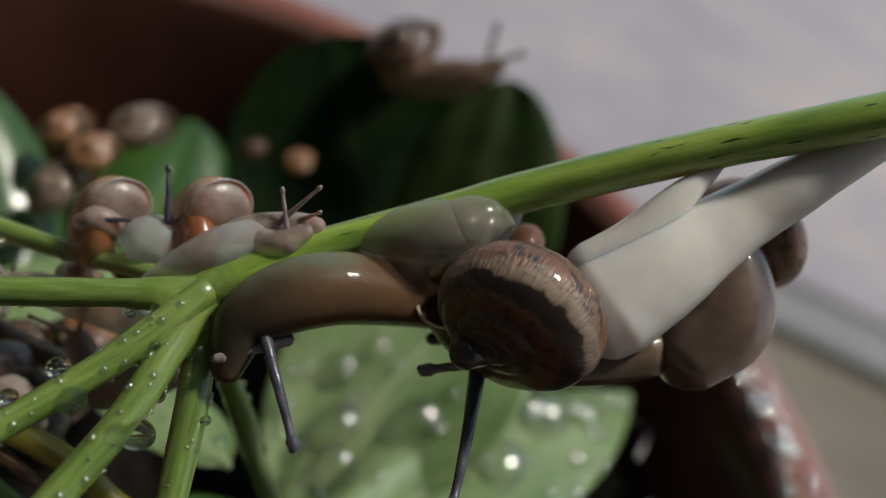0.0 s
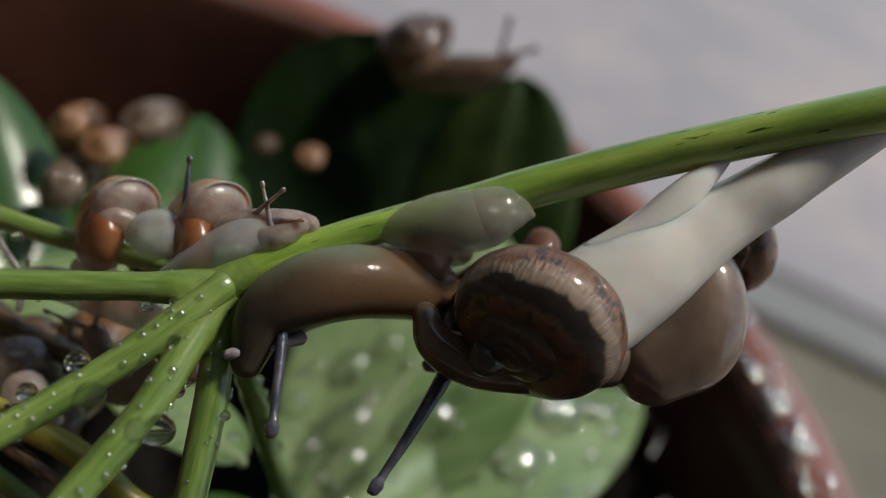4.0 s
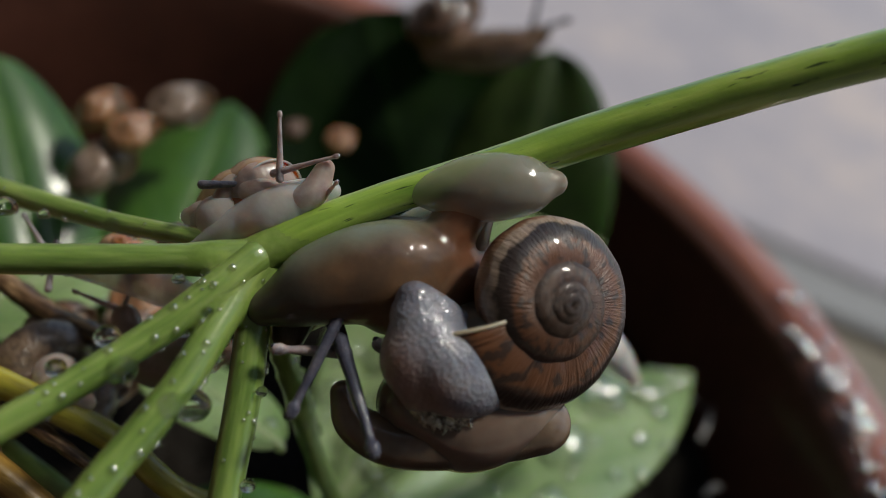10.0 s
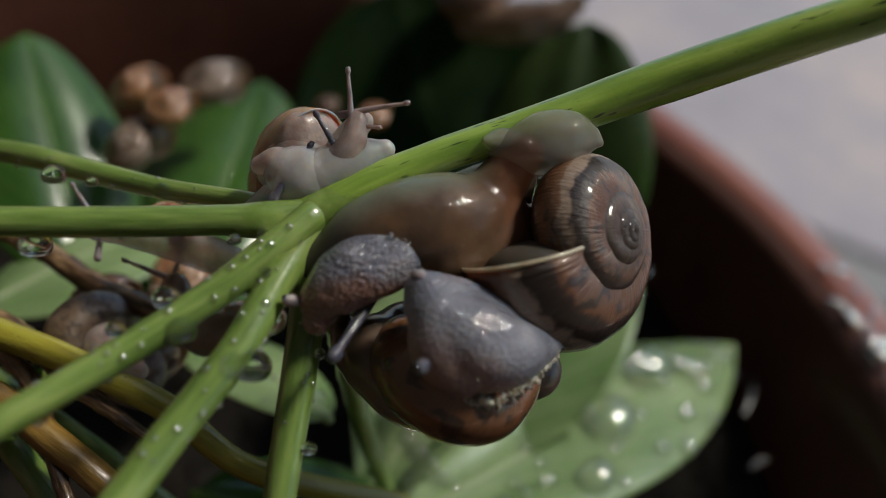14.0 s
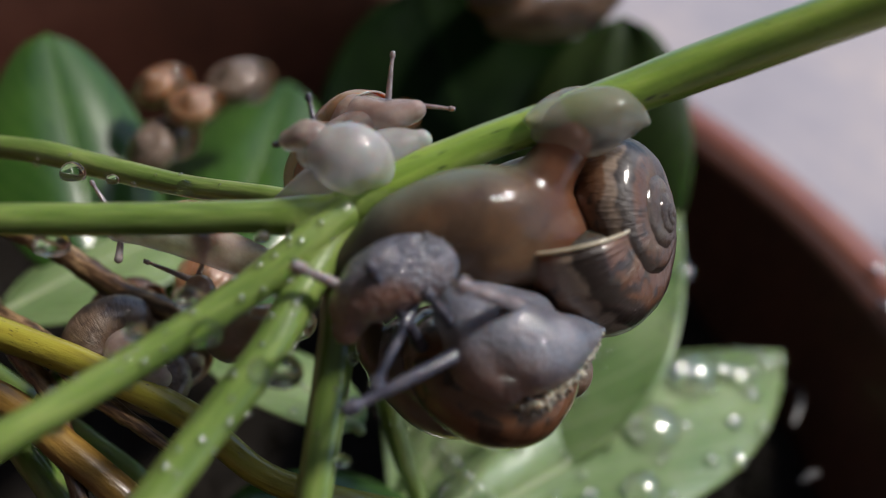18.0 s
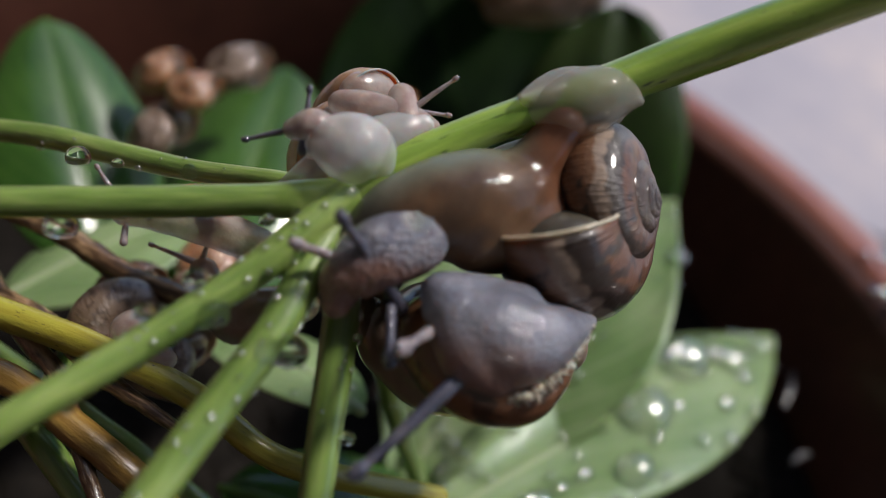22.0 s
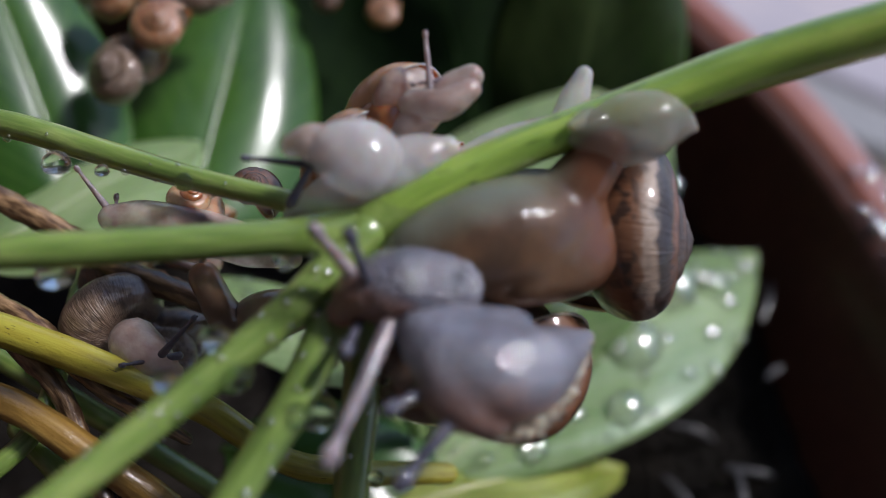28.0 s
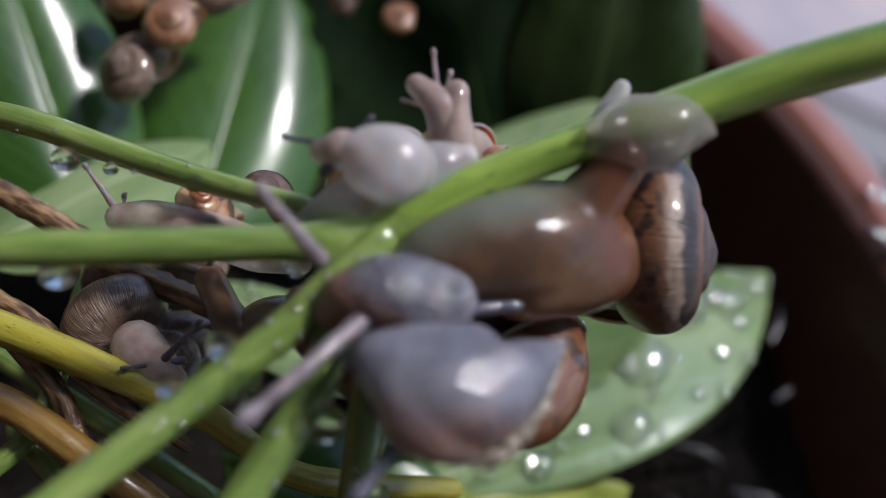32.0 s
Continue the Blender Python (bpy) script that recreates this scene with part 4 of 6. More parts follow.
twig("old_stalk", [(-26.14, -21.98, 151.1, 1.29), (-11.35, -22.27, 152.45, 1.35), (-2.34, -22.9, 153.97, 1.26), (6.49, -22.85, 153.1, 1.21), (13.35, -23.7, 151.27, 1.12), (18.6, -22.1, 149.51, 1.15), (28.45, -16.77, 145.54, 1.04)], OLD_STALK, "yellowing old leaf stalk", "plant stalk", lump=0.06, ls=3)
twig("old_stalk", [(-17.11, -27.89, 152.3, 1.09), (-7.28, -27.47, 151.82, 1.27), (-0.31, -28.71, 151.11, 1.34), (7.49, -29.88, 148.76, 1.25), (15.71, -31.66, 145.56, 1.16)], BROWN_STALK, "browning old leaf stalk", "plant stalk", lump=0.08, ls=3)
twig("old_stalk", [(-17.71, -19.6, 143.42, 1.07), (-4.2, -21.79, 142.42, 1.04), (3.66, -23.14, 141.47, 1.03), (12.46, -24.22, 139.14, 0.93)], STALK, "thin green stalk under the old stalks", "plant stalk", lump=0.05, ls=3)
twig("old_stalk", [(-7.18, -26.7, 146.22, 1.25), (-0.25, -29.63, 144.95, 1.31), (6.33, -32.45, 143.87, 1.09)], STALK, "short green stalk among old stalks", "plant stalk", lump=0.05, ls=3)
twig("old_stalk", [(-8.34, -33.2, 146.18, 0.94), (-5.52, -27.34, 149.03, 0.88), (-7.7, -18.89, 148.29, 0.87), (-11.51, -8.58, 143.66, 0.77)], STALK, "thin green stalk behind the twigs", "plant stalk", lump=0.05, ls=3)
rnd = random.Random(3)
for k in range(9):
    x, y = rnd.uniform(60, 79), rnd.uniform(8, 44)
    z = 104 + bank(x, y) + 1.5
    q, ln = rnd.uniform(0, 6.28), rnd.uniform(4, 11)
    twig("dead_twig", [(x, y, z, 0.35), (x + 0.5 * ln * math.cos(q), y + 0.5 * ln * math.sin(q), z + 1.2, 0.5), (x + 0.9 * ln * math.cos(q), y + 0.9 * ln * math.sin(q), z + 0.6, 0.3)],
         GREY_TWIG, "short grey rotting twig on the soil")


# ---- snails ----
def flesh(name, pts, mat, parent, anchor, rows=None, label="", seg=22, **kw):
    """A soft piece of a body through (x, y, z, radius) points; rows move its first point."""
    kw.setdefault("lump", 0.05)
    kw.setdefault("lump_size", 2.0)
    ob = part(name, tube(pts, pts[0][:3], seg=seg, **kw), mat, parent, label)
    if rows:
        return moving(ob, rows, anchor)
    return put(ob, (0, *pts[0][:3], 0, 0, 0), anchor)


def merged(name, tubes, mat, parent, anchor, rows, label="", fine=0.22, soft=10, lump=0.05):
    """A soft piece that several swellings flow into; rows move the first point of the first one."""
    at = tubes[0][0][:3]
    ob = flow(part(name, welded(tubes, at, 24, lump, 2.2), mat, parent, label), fine, soft)
    return moving(ob, rows, anchor)


def shell(parent, anchor, rows, radius, mat, label, whorls=4.0, growth=1.9, tall=0.85, lip=None, collar_mat=None, full=1.0):
    ob = part("shell", shell_mesh(radius, whorls, growth, tall), mat, parent, label)
    part("shell_lip", lip_mesh(radius), lip or mat, ob)
    collar = part("mantle_collar", blob((0.36 * radius * full, 0.16 * radius * full ** 2, 0.38 * radius * full), 0.08, 0.3 * radius, 3), collar_mat or SKIN_TAN, ob)
    collar.location = Vector((0.47 * radius, 0.06 * radius, -0.28 * radius)) * MM
    return moving(ob, rows, anchor) if len(rows) > 1 else put(ob, rows[0], anchor)


def tentacle(parent, anchor, rows, length, r0, r1, mat, label="", name="tentacle"):
    ob = part(name, tentacle_mesh(length, r0, r1), mat, parent, label)
    eye = part("eye", blob((r1 * 0.75, r1 * 0.75, r1 * 0.75), sub=2), EYE_DARK, ob)
    eye.location = (0, -r1 * 0.55 * MM, -r1 * 0.75 * MM)
    return moving(ob, rows, anchor) if len(rows) > 1 else put(ob, rows[0], anchor)


# the banded snail that hangs under the main stalk
A = (26.3, -10.4, 179.65)
snail_a = thing("banded_snail", A, "large grey snail with dark banded shell clinging under the stalk", "snail")
flesh("body", [(17.79, -19.66, 170.5, 1.4), (17.44, -17.2, 173.4, 2.45), (19.63, -14.9, 175.8, 3.05), (22.6, -12.5, 176.7, 3.15), (25.65, -10.1, 176.3, 3.0), (28.86, -7.4, 175.1, 2.6), (31.69, -5.6, 174.1, 2.1)], SKIN_OLIVE, snail_a, A, [(0, 17.79, -19.66, 170.5, 0, 0, 0), (9.6, 17.79, -19.66, 170.5, 0, 0, 0), (10.2, 17.76, -17.09, 167.93, 0, 0, 0)], seg=36, lump=0.03, lump_size=4)
merged("flank", [[(14.86, -18.52, 170.94, 1.49), (16.29, -17.6, 171.99, 2.4), (17.97, -16.35, 173.42, 3.31), (20.63, -14.59, 174.78, 3.95), (23.49, -12.65, 175.54, 4.01), (26.07, -10.32, 175.83, 3.12)], [(23.51, -14.2, 173.86, 3.37), (26.52, -11.67, 174.04, 3.81), (29.11, -9.04, 173.91, 3.48), (31.77, -6.59, 173.55, 2.76)], [(24.49, -11.64, 175.92, 2.55), (25.68, -9.33, 178.29, 2.22), (26.32, -7.5, 180.6, 1.88)]], SKIN_FLANK, snail_a, A,
       [(0, 34.78, -15.93, 179.67, -11.2, 33.6, 41.2), (3, 35.15, -16.32, 179.33, -11.0, 34.1, 41.8), (6, 33.45, -17.49, 177.24, -10.9, 33.7, 41.0), (9, 31.81, -17.86, 174.76, -10.0, 35.5, 42.2), (9.6, 31.03, -17.8, 174.74, -9.7, 35.7, 42.4), (9.8, 22.36, -19.86, 174.64, -7.8, 15.9, 20.9), (10, 15.46, -18.52, 170.94, 0, 0, 0), (13, 15.06, -18.22, 170.74, 0, 0, 0), (15, 14.56, -18.32, 171.04, 0, 0, 0), (19, 14.86, -18.52, 170.94, 0, 0, 0), (23, 14.36, -18.62, 170.94, 0, 0, 0), (24, 14.86, -18.52, 171.24, 0, 0, 0), (26, 15.06, -18.52, 171.34, 0, 0, 0), (29, 14.56, -18.82, 171.24, 0, 0, 0), (32, 14.46, -18.82, 171.24, 0, 0, 0)], "orange-brown flank drawn out of the shell", lump=0.02, soft=28)
merged("sole", [[(22.57, -7.85, 181.01, 0.34), (24.07, -7.26, 181.62, 1.62), (26.07, -6.38, 182.56, 2.55), (28.04, -5.45, 183.56, 2.3), (29.67, -5.07, 183.89, 1.28), (30.52, -4.99, 183.92, 0.34)]], SKIN_SHEATH, snail_a, A,
       [(0, 26.64, -7.54, 181.31, 1.8, -6.9, 0.7), (3, 26.53, -7.61, 181.31, 1.5, -6.4, 1.2), (6, 25.96, -7.4, 181.49, 1.9, -6.6, 0.4), (9, 25.01, -8.08, 180.76, 1.3, -4.8, 1.0), (10, 25.07, -8.37, 180.43, 1.1, -3.6, 0.7), (12, 24.71, -8.38, 180.52, 0.7, -1.6, -0.3), (14, 23.84, -8.59, 180.31, 0.3, -0.7, -0.4), (18, 23.2, -8.43, 180.79, 0.4, 0.6, 0.7), (20, 22.57, -8.15, 181.15, -0.0, -0.0, 0.0), (23, 22.73, -8.27, 180.97, -1.2, -0.5, -1.2), (24, 22.53, -8.14, 181.18, -4.3, -1.6, -3.1), (25, 22.98, -8.53, 181.03, -8.8, -3.1, -3.2), (26, 23.1, -8.3, 181.33, -12.3, -4.5, -5.0), (29, 23.47, -8.45, 180.96, -9.6, -5.5, -5.6), (32, 22.84, -8.25, 181.18, -10.2, -6.7, -4.3)], "translucent grey sole wrapped round the stalk", lump=0.01)
merged("sole_front", [[(21.41, -8.6, 179.74, 0.37), (23.35, -7.93, 180.56, 1.56), (25.76, -7.07, 181.62, 2.57), (28.2, -6.26, 182.6, 2.84), (30.7, -5.52, 183.49, 2.29), (32.29, -4.92, 184.23, 1.15)]], SKIN_SHEATH, snail_a, A,
       [(0, 22.15, -9.0, 179.27, 0.5, -3.7, 0.9), (3, 22.06, -9.08, 179.3, 0.2, -3.2, 1.4), (6, 22.07, -8.58, 179.84, 0.6, -3.5, 0.6), (9, 21.42, -8.85, 179.89, 0.0, 0.0, -0.0), (10, 21.54, -9.13, 179.59, -0.2, 0.4, 0.3), (12, 22.18, -7.97, 179.25, -7.0, 12.6, 14.5), (14, 23.26, -9.11, 181.43, -10.9, 29.7, 31.7), (18, 22.86, -8.89, 181.96, -9.9, 30.8, 33.4), (20, 22.1, -8.58, 182.37, -10.7, 30.5, 32.2), (23, 22.24, -8.66, 182.2, -12.2, 30.8, 30.3), (24, 22.03, -8.55, 182.34, -16.0, 31.4, 26.4), (25, 22.76, -8.68, 182.29, -21.5, 32.1, 23.1), (26, 23.01, -8.18, 182.75, -25.9, 32.4, 18.8), (29, 23.21, -8.65, 182.17, -23.5, 30.3, 19.6), (32, 22.59, -8.36, 182.45, -24.8, 29.4, 20.3)], "front of the translucent sole", lump=0.01)
merged("neck", [[(26.11, -7.05, 179.07, 2.01), (25.93, -8.38, 177.05, 2.54), (26.25, -9.29, 174.7, 2.66)]], SKIN_TAN, snail_a, A,
       [(0, 27.35, -6.07, 179.52, 0, 0, 0), (3, 27.34, -5.94, 179.41, 0, 0, 0), (6, 27.34, -6.11, 179.54, 0, 0, 0), (9, 27.34, -5.79, 179.31, 0, 0, 0), (10, 27.21, -5.93, 179.76, 0, 0, 0), (13, 26.7, -6.81, 178.88, 0, 0, 0), (15, 26.13, -6.68, 178.84, 0, 0, 0), (19, 26.24, -6.81, 178.55, 0, 0, 0), (23, 26.1, -6.97, 178.45, 0, 0, 0), (24, 26.02, -6.35, 178.61, 0, 0, 0), (25, 25.72, -6.04, 177.83, 0, 0, 0), (26, 26.5, -5.68, 177.59, 0, 0, 0), (29, 26.32, -6.29, 177.81, 0, 0, 0), (32, 26.11, -6.23, 177.74, 0, 0, 0)], "tan neck between sole and shell")
shell(snail_a, A, [(0, 36.53, -12.94, 182.21, -110.0, 37.1, 156.4), (3, 36.79, -13.27, 181.88, -108.5, 36.5, 157.3), (6, 35.21, -14.48, 179.83, -98.9, 36.6, 165.9), (9, 33.67, -14.88, 177.98, -78.4, 28.9, -177.4), (9.6, 33.57, -14.92, 177.77, -74.8, 26.4, -174.2), (9.8, 34.9, -13.8, 178.3, -54.9, 19.3, -151.8), (10, 35.31, -13.03, 178.4, -48.1, 11.2, -135.1), (11, 35.52, -12.25, 177.75, -45.7, 7.3, -131.7), (12, 34.73, -11.69, 178.15, -44.6, 0.0, -124.8), (14, 33.98, -9.94, 177.66, -47.3, -5.6, -118.5), (15, 33.5, -9.93, 177.8, -48.5, -7.6, -115.8), (18, 32.81, -6.25, 175.69, -51.3, -10.2, -110.4), (20, 31.91, -8.35, 176.16, -52.0, -12.0, -108.2), (23, 31.42, -7.87, 176.31, -54.3, -12.5, -106.2), (24, 30.4, -9.21, 177.51, -54.5, 17.7, -83.2), (25, 30.37, -12.34, 177.09, 12.8, 61.5, 16.2), (26, 33.39, -6.26, 172.73, 7.3, 65.8, 12.0), (29, 32.9, -7.04, 173.71, 12.6, 63.9, 16.3), (32, 33.45, -6.09, 173.42, 10.3, 63.0, 15.6)],
      10.2, SHELL_DARK, "dark brown mottled shell with a pale band", whorls=4.5, growth=1.8, tall=0.68, lip=SHELL_LIP, collar_mat=SKIN_FLANK)
flesh("head", [(20.27, -18.45, 173.83, 2.39), (18.28, -20.63, 172.85, 2.59), (17.14, -22.13, 171.01, 1.96), (17.19, -23.15, 169.67, 1.1)], SKIN_GREY, snail_a, A,
      [(0, 20.31, -10.62, 172.76, 0, 0, 0), (9, 20.59, -11.41, 171.27, 0, 0, 0), (10, 20.18, -11.59, 170.93, 0, 0, 0), (13, 20.3, -16.5, 173.35, 0, 0, 0), (15, 20.11, -18.36, 174.09, 0, 0, 0), (19, 20.27, -18.45, 173.83, 0, 0, 0), (23, 19.13, -18.65, 173.99, -0.3, 3.9, -3.2), (24, 20.54, -18.59, 174.48, -1.5, 13.3, -12.3), (25, 20.1, -18.75, 174.59, -2.1, 16.3, -17.9), (26, 19.41, -19.4, 174.44, -1.9, 17.7, -22), (29, 19.38, -19.12, 174.81, -1.7, 20.1, -22.6), (32, 18.17, -19.57, 174.3, -2.6, 22.4, -26.1)], "purplish grey wet head", seg=28, lump=0.06, lump_size=1.6)
# froth of slime over the head
rnd, bm = random.Random(21), bmesh.new()
for _ in range(70):
    o, r = rnd.choice([((0, 0, 0), 2.4), ((-1.0, -1.1, -0.5), 2.5), ((-2.0, -2.2, -1.0), 2.6)])
    way = (Vector((-0.38, 0.55, 0.75)) * rnd.uniform(0.25, 1.0) + Vector((0.06, -0.79, 0.61)) * rnd.uniform(0.4, 1.0) + Vector((0.92, 0.28, 0.27)) * rnd.uniform(-0.4, 0.8)).normalized()
    size = rnd.choice((0.1, 0.14, 0.18, 0.26))
    bmesh.ops.create_icosphere(bm, subdivisions=2, radius=size, matrix=Matrix.Translation(Vector(o) + way * r))
moving(part("froth", bm, LEAF_DROP, snail_a, "clear froth of slime bubbles"), [(0, 20.31, -10.62, 172.76, 0, 0, 0), (9, 20.59, -11.41, 171.27, 0, 0, 0), (10, 20.18, -11.59, 170.93, 0, 0, 0), (13, 20.3, -16.5, 173.35, 0, 0, 0), (15, 20.11, -18.36, 174.09, 0, 0, 0), (19, 20.27, -18.45, 173.83, 0, 0, 0), (23, 19.13, -18.65, 173.99, -0.3, 3.9, -3.2), (24, 20.54, -18.59, 174.48, -1.5, 13.3, -12.3), (25, 20.1, -18.75, 174.59, -2.1, 16.3, -17.9), (26, 19.41, -19.4, 174.44, -1.9, 17.7, -22), (29, 19.38, -19.12, 174.81, -1.7, 20.1, -22.6), (32, 18.17, -19.57, 174.3, -2.6, 22.4, -26.1)], A)
tentacle(snail_a, A, [(0, 25.75, -24.62, 171.3, 49.2, -66.7, -98.5), (1, 25.15, -24.83, 170.97, 36.1, -67.5, -90.6), (2, 24.01, -25.31, 170.4, 18.9, -67.1, -80.9), (3, 23.02, -25.33, 170.18, 11, -67.5, -76), (6, 21.25, -23.63, 170.97, -8.2, -68.6, -67), (7, 20.63, -24.53, 169.62, -19.3, -61.3, -63.1), (9, 22.3, -27.81, 166.68, -14.6, -57.3, -64.9), (9.7, 21.72, -27.57, 166.96, -16.5, -58.5, -63.3), (10, 21.18, -24.98, 168.78, -23.6, -56.2, -62.2), (11, 21.34, -23.64, 170.62, -11.9, -71, -61), (13, 20.14, -23.29, 171.09, -81.1, -71.7, -6.9), (15, 19.42, -27.48, 168.88, -57.4, -64, -36.4), (19, 21.01, -26.57, 169.74, -43.1, -69.9, -38.6), (23, 21.25, -26.59, 170.41, -104.2, -88.4, 36.1), (24, 15.6, -25.75, 171.03, -75.4, -61, -36.4), (26, 15.12, -27.14, 171.6, -128.3, -71.4, 34.1), (29, 14.6, -24.82, 173.19, -127.7, -74.5, 35.6), (32, 14.56, -25.65, 172.52, -133.8, -74.5, 42.7)], 8.5, 0.62, 0.36, TENTACLE, "dark blue-grey eye tentacle")
tentacle(snail_a, A, [(0, 17.03, -20.52, 171.83, -68.8, -49.3, -63.5), (6, 16.34, -21.18, 170.91, -71, -48.5, -65), (9, 16.92, -21.85, 169.89, -84.7, -48.2, -56), (10, 17.93, -21.38, 170.44, -101.4, -45.8, -45.7), (13, 15.84, -22.75, 170.46, -96.8, -48.1, -40), (15, 13.85, -23.03, 171.88, -118.6, -40.6, -42.9), (19, 12.65, -23.21, 173.36, -117.6, -41.9, -49.4), (23, 11.93, -23.21, 173.58, -112.8, -44.6, -49.1), (24, 11.48, -22.82, 174.29, -115.9, -47.1, -48), (25, 10.41, -22.85, 174.61, -119.8, -51.1, -44.9), (26, 10.08, -22.07, 175.45, -129.9, -52.1, -45.4), (29, 10.16, -20.68, 177.86, -151.3, -34.9, -47.4), (32, 5.67, -20.85, 178.59, -146, -41.4, -47.4)], 4.0, 0.6, 0.32, TENTACLE_PALE, "pale grey eye tentacle")
tentacle(snail_a, A, [(0, 21.82, -10.24, 170.8, -31.3, -33.3, -84), (5, 19.1, -13.52, 168.08, -27.7, -33, -82.2), (6, 23, -21.5, 170.51, 88.8, -76.4, -145.3), (9, 22.81, -19.88, 168.94, 93.8, -71, -141.6), (10, 20.15, -16.85, 171.36, -21.5, -33.6, -75.7), (13, 20.18, -19.52, 172.71, -25.4, -47.6, -66.5), (15, 17.61, -20.72, 172.89, -49.4, -50, -60.7), (19, 17.21, -23.16, 176.25, -156.5, -10.3, -42.9), (23, 14.35, -22.51, 177.47, -145.7, -27.5, -43.7), (24, 15.02, -21.31, 178.95, -157.3, -24.1, -49.5), (25, 14.6, -20.47, 179.71, -164.5, -26, -52.8), (26, 15.9, -21.35, 179.08, -165.9, -15, -48.2), (29, 11.02, -21.52, 178.54, -153.7, -32.2, -47.7), (32, 15.69, -22.57, 174.05, -82.1, -60, -62.9)], 6.0, 0.55, 0.32, TENTACLE, "slender grey tentacle")

# the snail that stretches from the stalk, lets go and swings below the other
B = (36, -14.98, 169.63)
snail_b = thing("stretching_snail", B, "pale snail with a brown shell hanging beside the banded snail", "snail")
shell(snail_b, B, [(0, 55.81, 6.11, 187.95, -23.1, 75.4, 24.7), (3, 52.97, 5.17, 185.7, -24, 76.2, 25.3), (6, 47.71, 2.74, 183.55, -58.5, 60.5, 16.8), (9, 39.93, -0.55, 179.14, -69.1, -20.7, 22.3), (9.6, 39.64, -1.12, 178.14, -70.3, -31.8, 22.5), (9.8, 35.95, -11.22, 169.99, 104.5, -18.0, -15.5), (10, 31.83, -13.84, 168.32, -174.9, 17.5, 40.1), (11, 28.96, -17.7, 166.68, -175.0, 17.7, 40.0), (12, 27.0, -19.06, 165.62, -175.0, 18.1, 40.3), (14, 26.63, -18.75, 165.91, -174.7, 19.0, 40.3), (18, 25.99, -16.86, 164.31, -173.6, 19.9, 41.7), (20, 25.68, -18.59, 166.01, -174.4, 19.7, 40.7), (23, 25.29, -18.56, 165.86, -175.7, 20.1, 39.1), (24, 23.71, -19.86, 167.97, -179.0, 21.3, 36.0), (25, 23.28, -21.72, 168.75, 176.1, 22.8, 33.8), (26, 25.01, -17.42, 164.16, 172.2, 23.8, 30.3), (29, 24.18, -17.89, 166.29, 173.9, 21.4, 30.5), (32, 23.09, -17.72, 165.99, 172.6, 20.7, 31.4)],
      8.4, SHELL_BROWN, "glossy chestnut-brown shell", lip=SHELL_LIP, collar_mat=SKIN_MANTLE)
mantle = merged("mantle", [[(43.06, -7.31, 179.39, 2.87), (43.92, -9.7, 176.97, 3.77), (43.01, -12.41, 174.19, 4.34), (40.04, -14.34, 172.56, 3.63)], [(42.14, -7.41, 177.61, 3.29), (41.13, -9.53, 174.79, 4.0), (40.0, -11.8, 173.47, 3.71)]], SKIN_MANTLE, snail_b, B,
       [(0, 50.98, 1.38, 189.11, -2.9, -24.4, 17.3), (3, 48.42, -0.57, 187.11, -1.7, -19.2, 13.7), (6, 47.17, -3.23, 185.16, 0.1, -11.5, 6.5), (8, 43.51, -5.83, 181.73, 0.3, -4.7, 2.6), (9, 43.06, -7.31, 179.39, 0.0, 0.0, -0.0), (9.6, 41.64, -7.41, 179.08, -0.0, 0.3, 0.1), (9.8, 39.91, -10.75, 175.43, -2.4, 16.2, -12.2), (10, 37.68, -13.3, 172.07, -6.9, 27.5, -22.8), (11, 35.46, -13.6, 169.31, -9.2, 31.1, -27.0), (12, 33.24, -14.59, 167.79, -12.1, 34.7, -31.3), (14, 31.23, -14.26, 167.31, -13.0, 35.2, -32.0), (18, 30.33, -12.26, 164.83, -13.8, 36.4, -31.3), (20, 29.64, -13.65, 166.28, -13.8, 35.6, -32.0), (23, 29.53, -13.64, 166.12, -14.7, 34.6, -33.7), (24, 27.83, -15.24, 167.86, -17.1, 32.0, -37.0), (25, 26.37, -18.08, 170.89, -20.4, 28.1, -39.0), (26, 27.05, -13.86, 165.96, -22.6, 25.0, -41.9), (29, 26.22, -15.04, 167.75, -19.5, 25.7, -41.0), (32, 23.89, -14.49, 166.94, -19.2, 24.4, -39.6)], "taupe mantle with its breathing pore", lump=0, soft=30)
pore = part("breathing_pore", blob((0.5, 0.4, 0.75), 0.1, 0.5, 2), EYE_DARK, mantle, "dark breathing pore")
pore.location = (Vector((44.03, -13.41, 177.67)) - Vector((43.06, -7.31, 179.39))) * MM
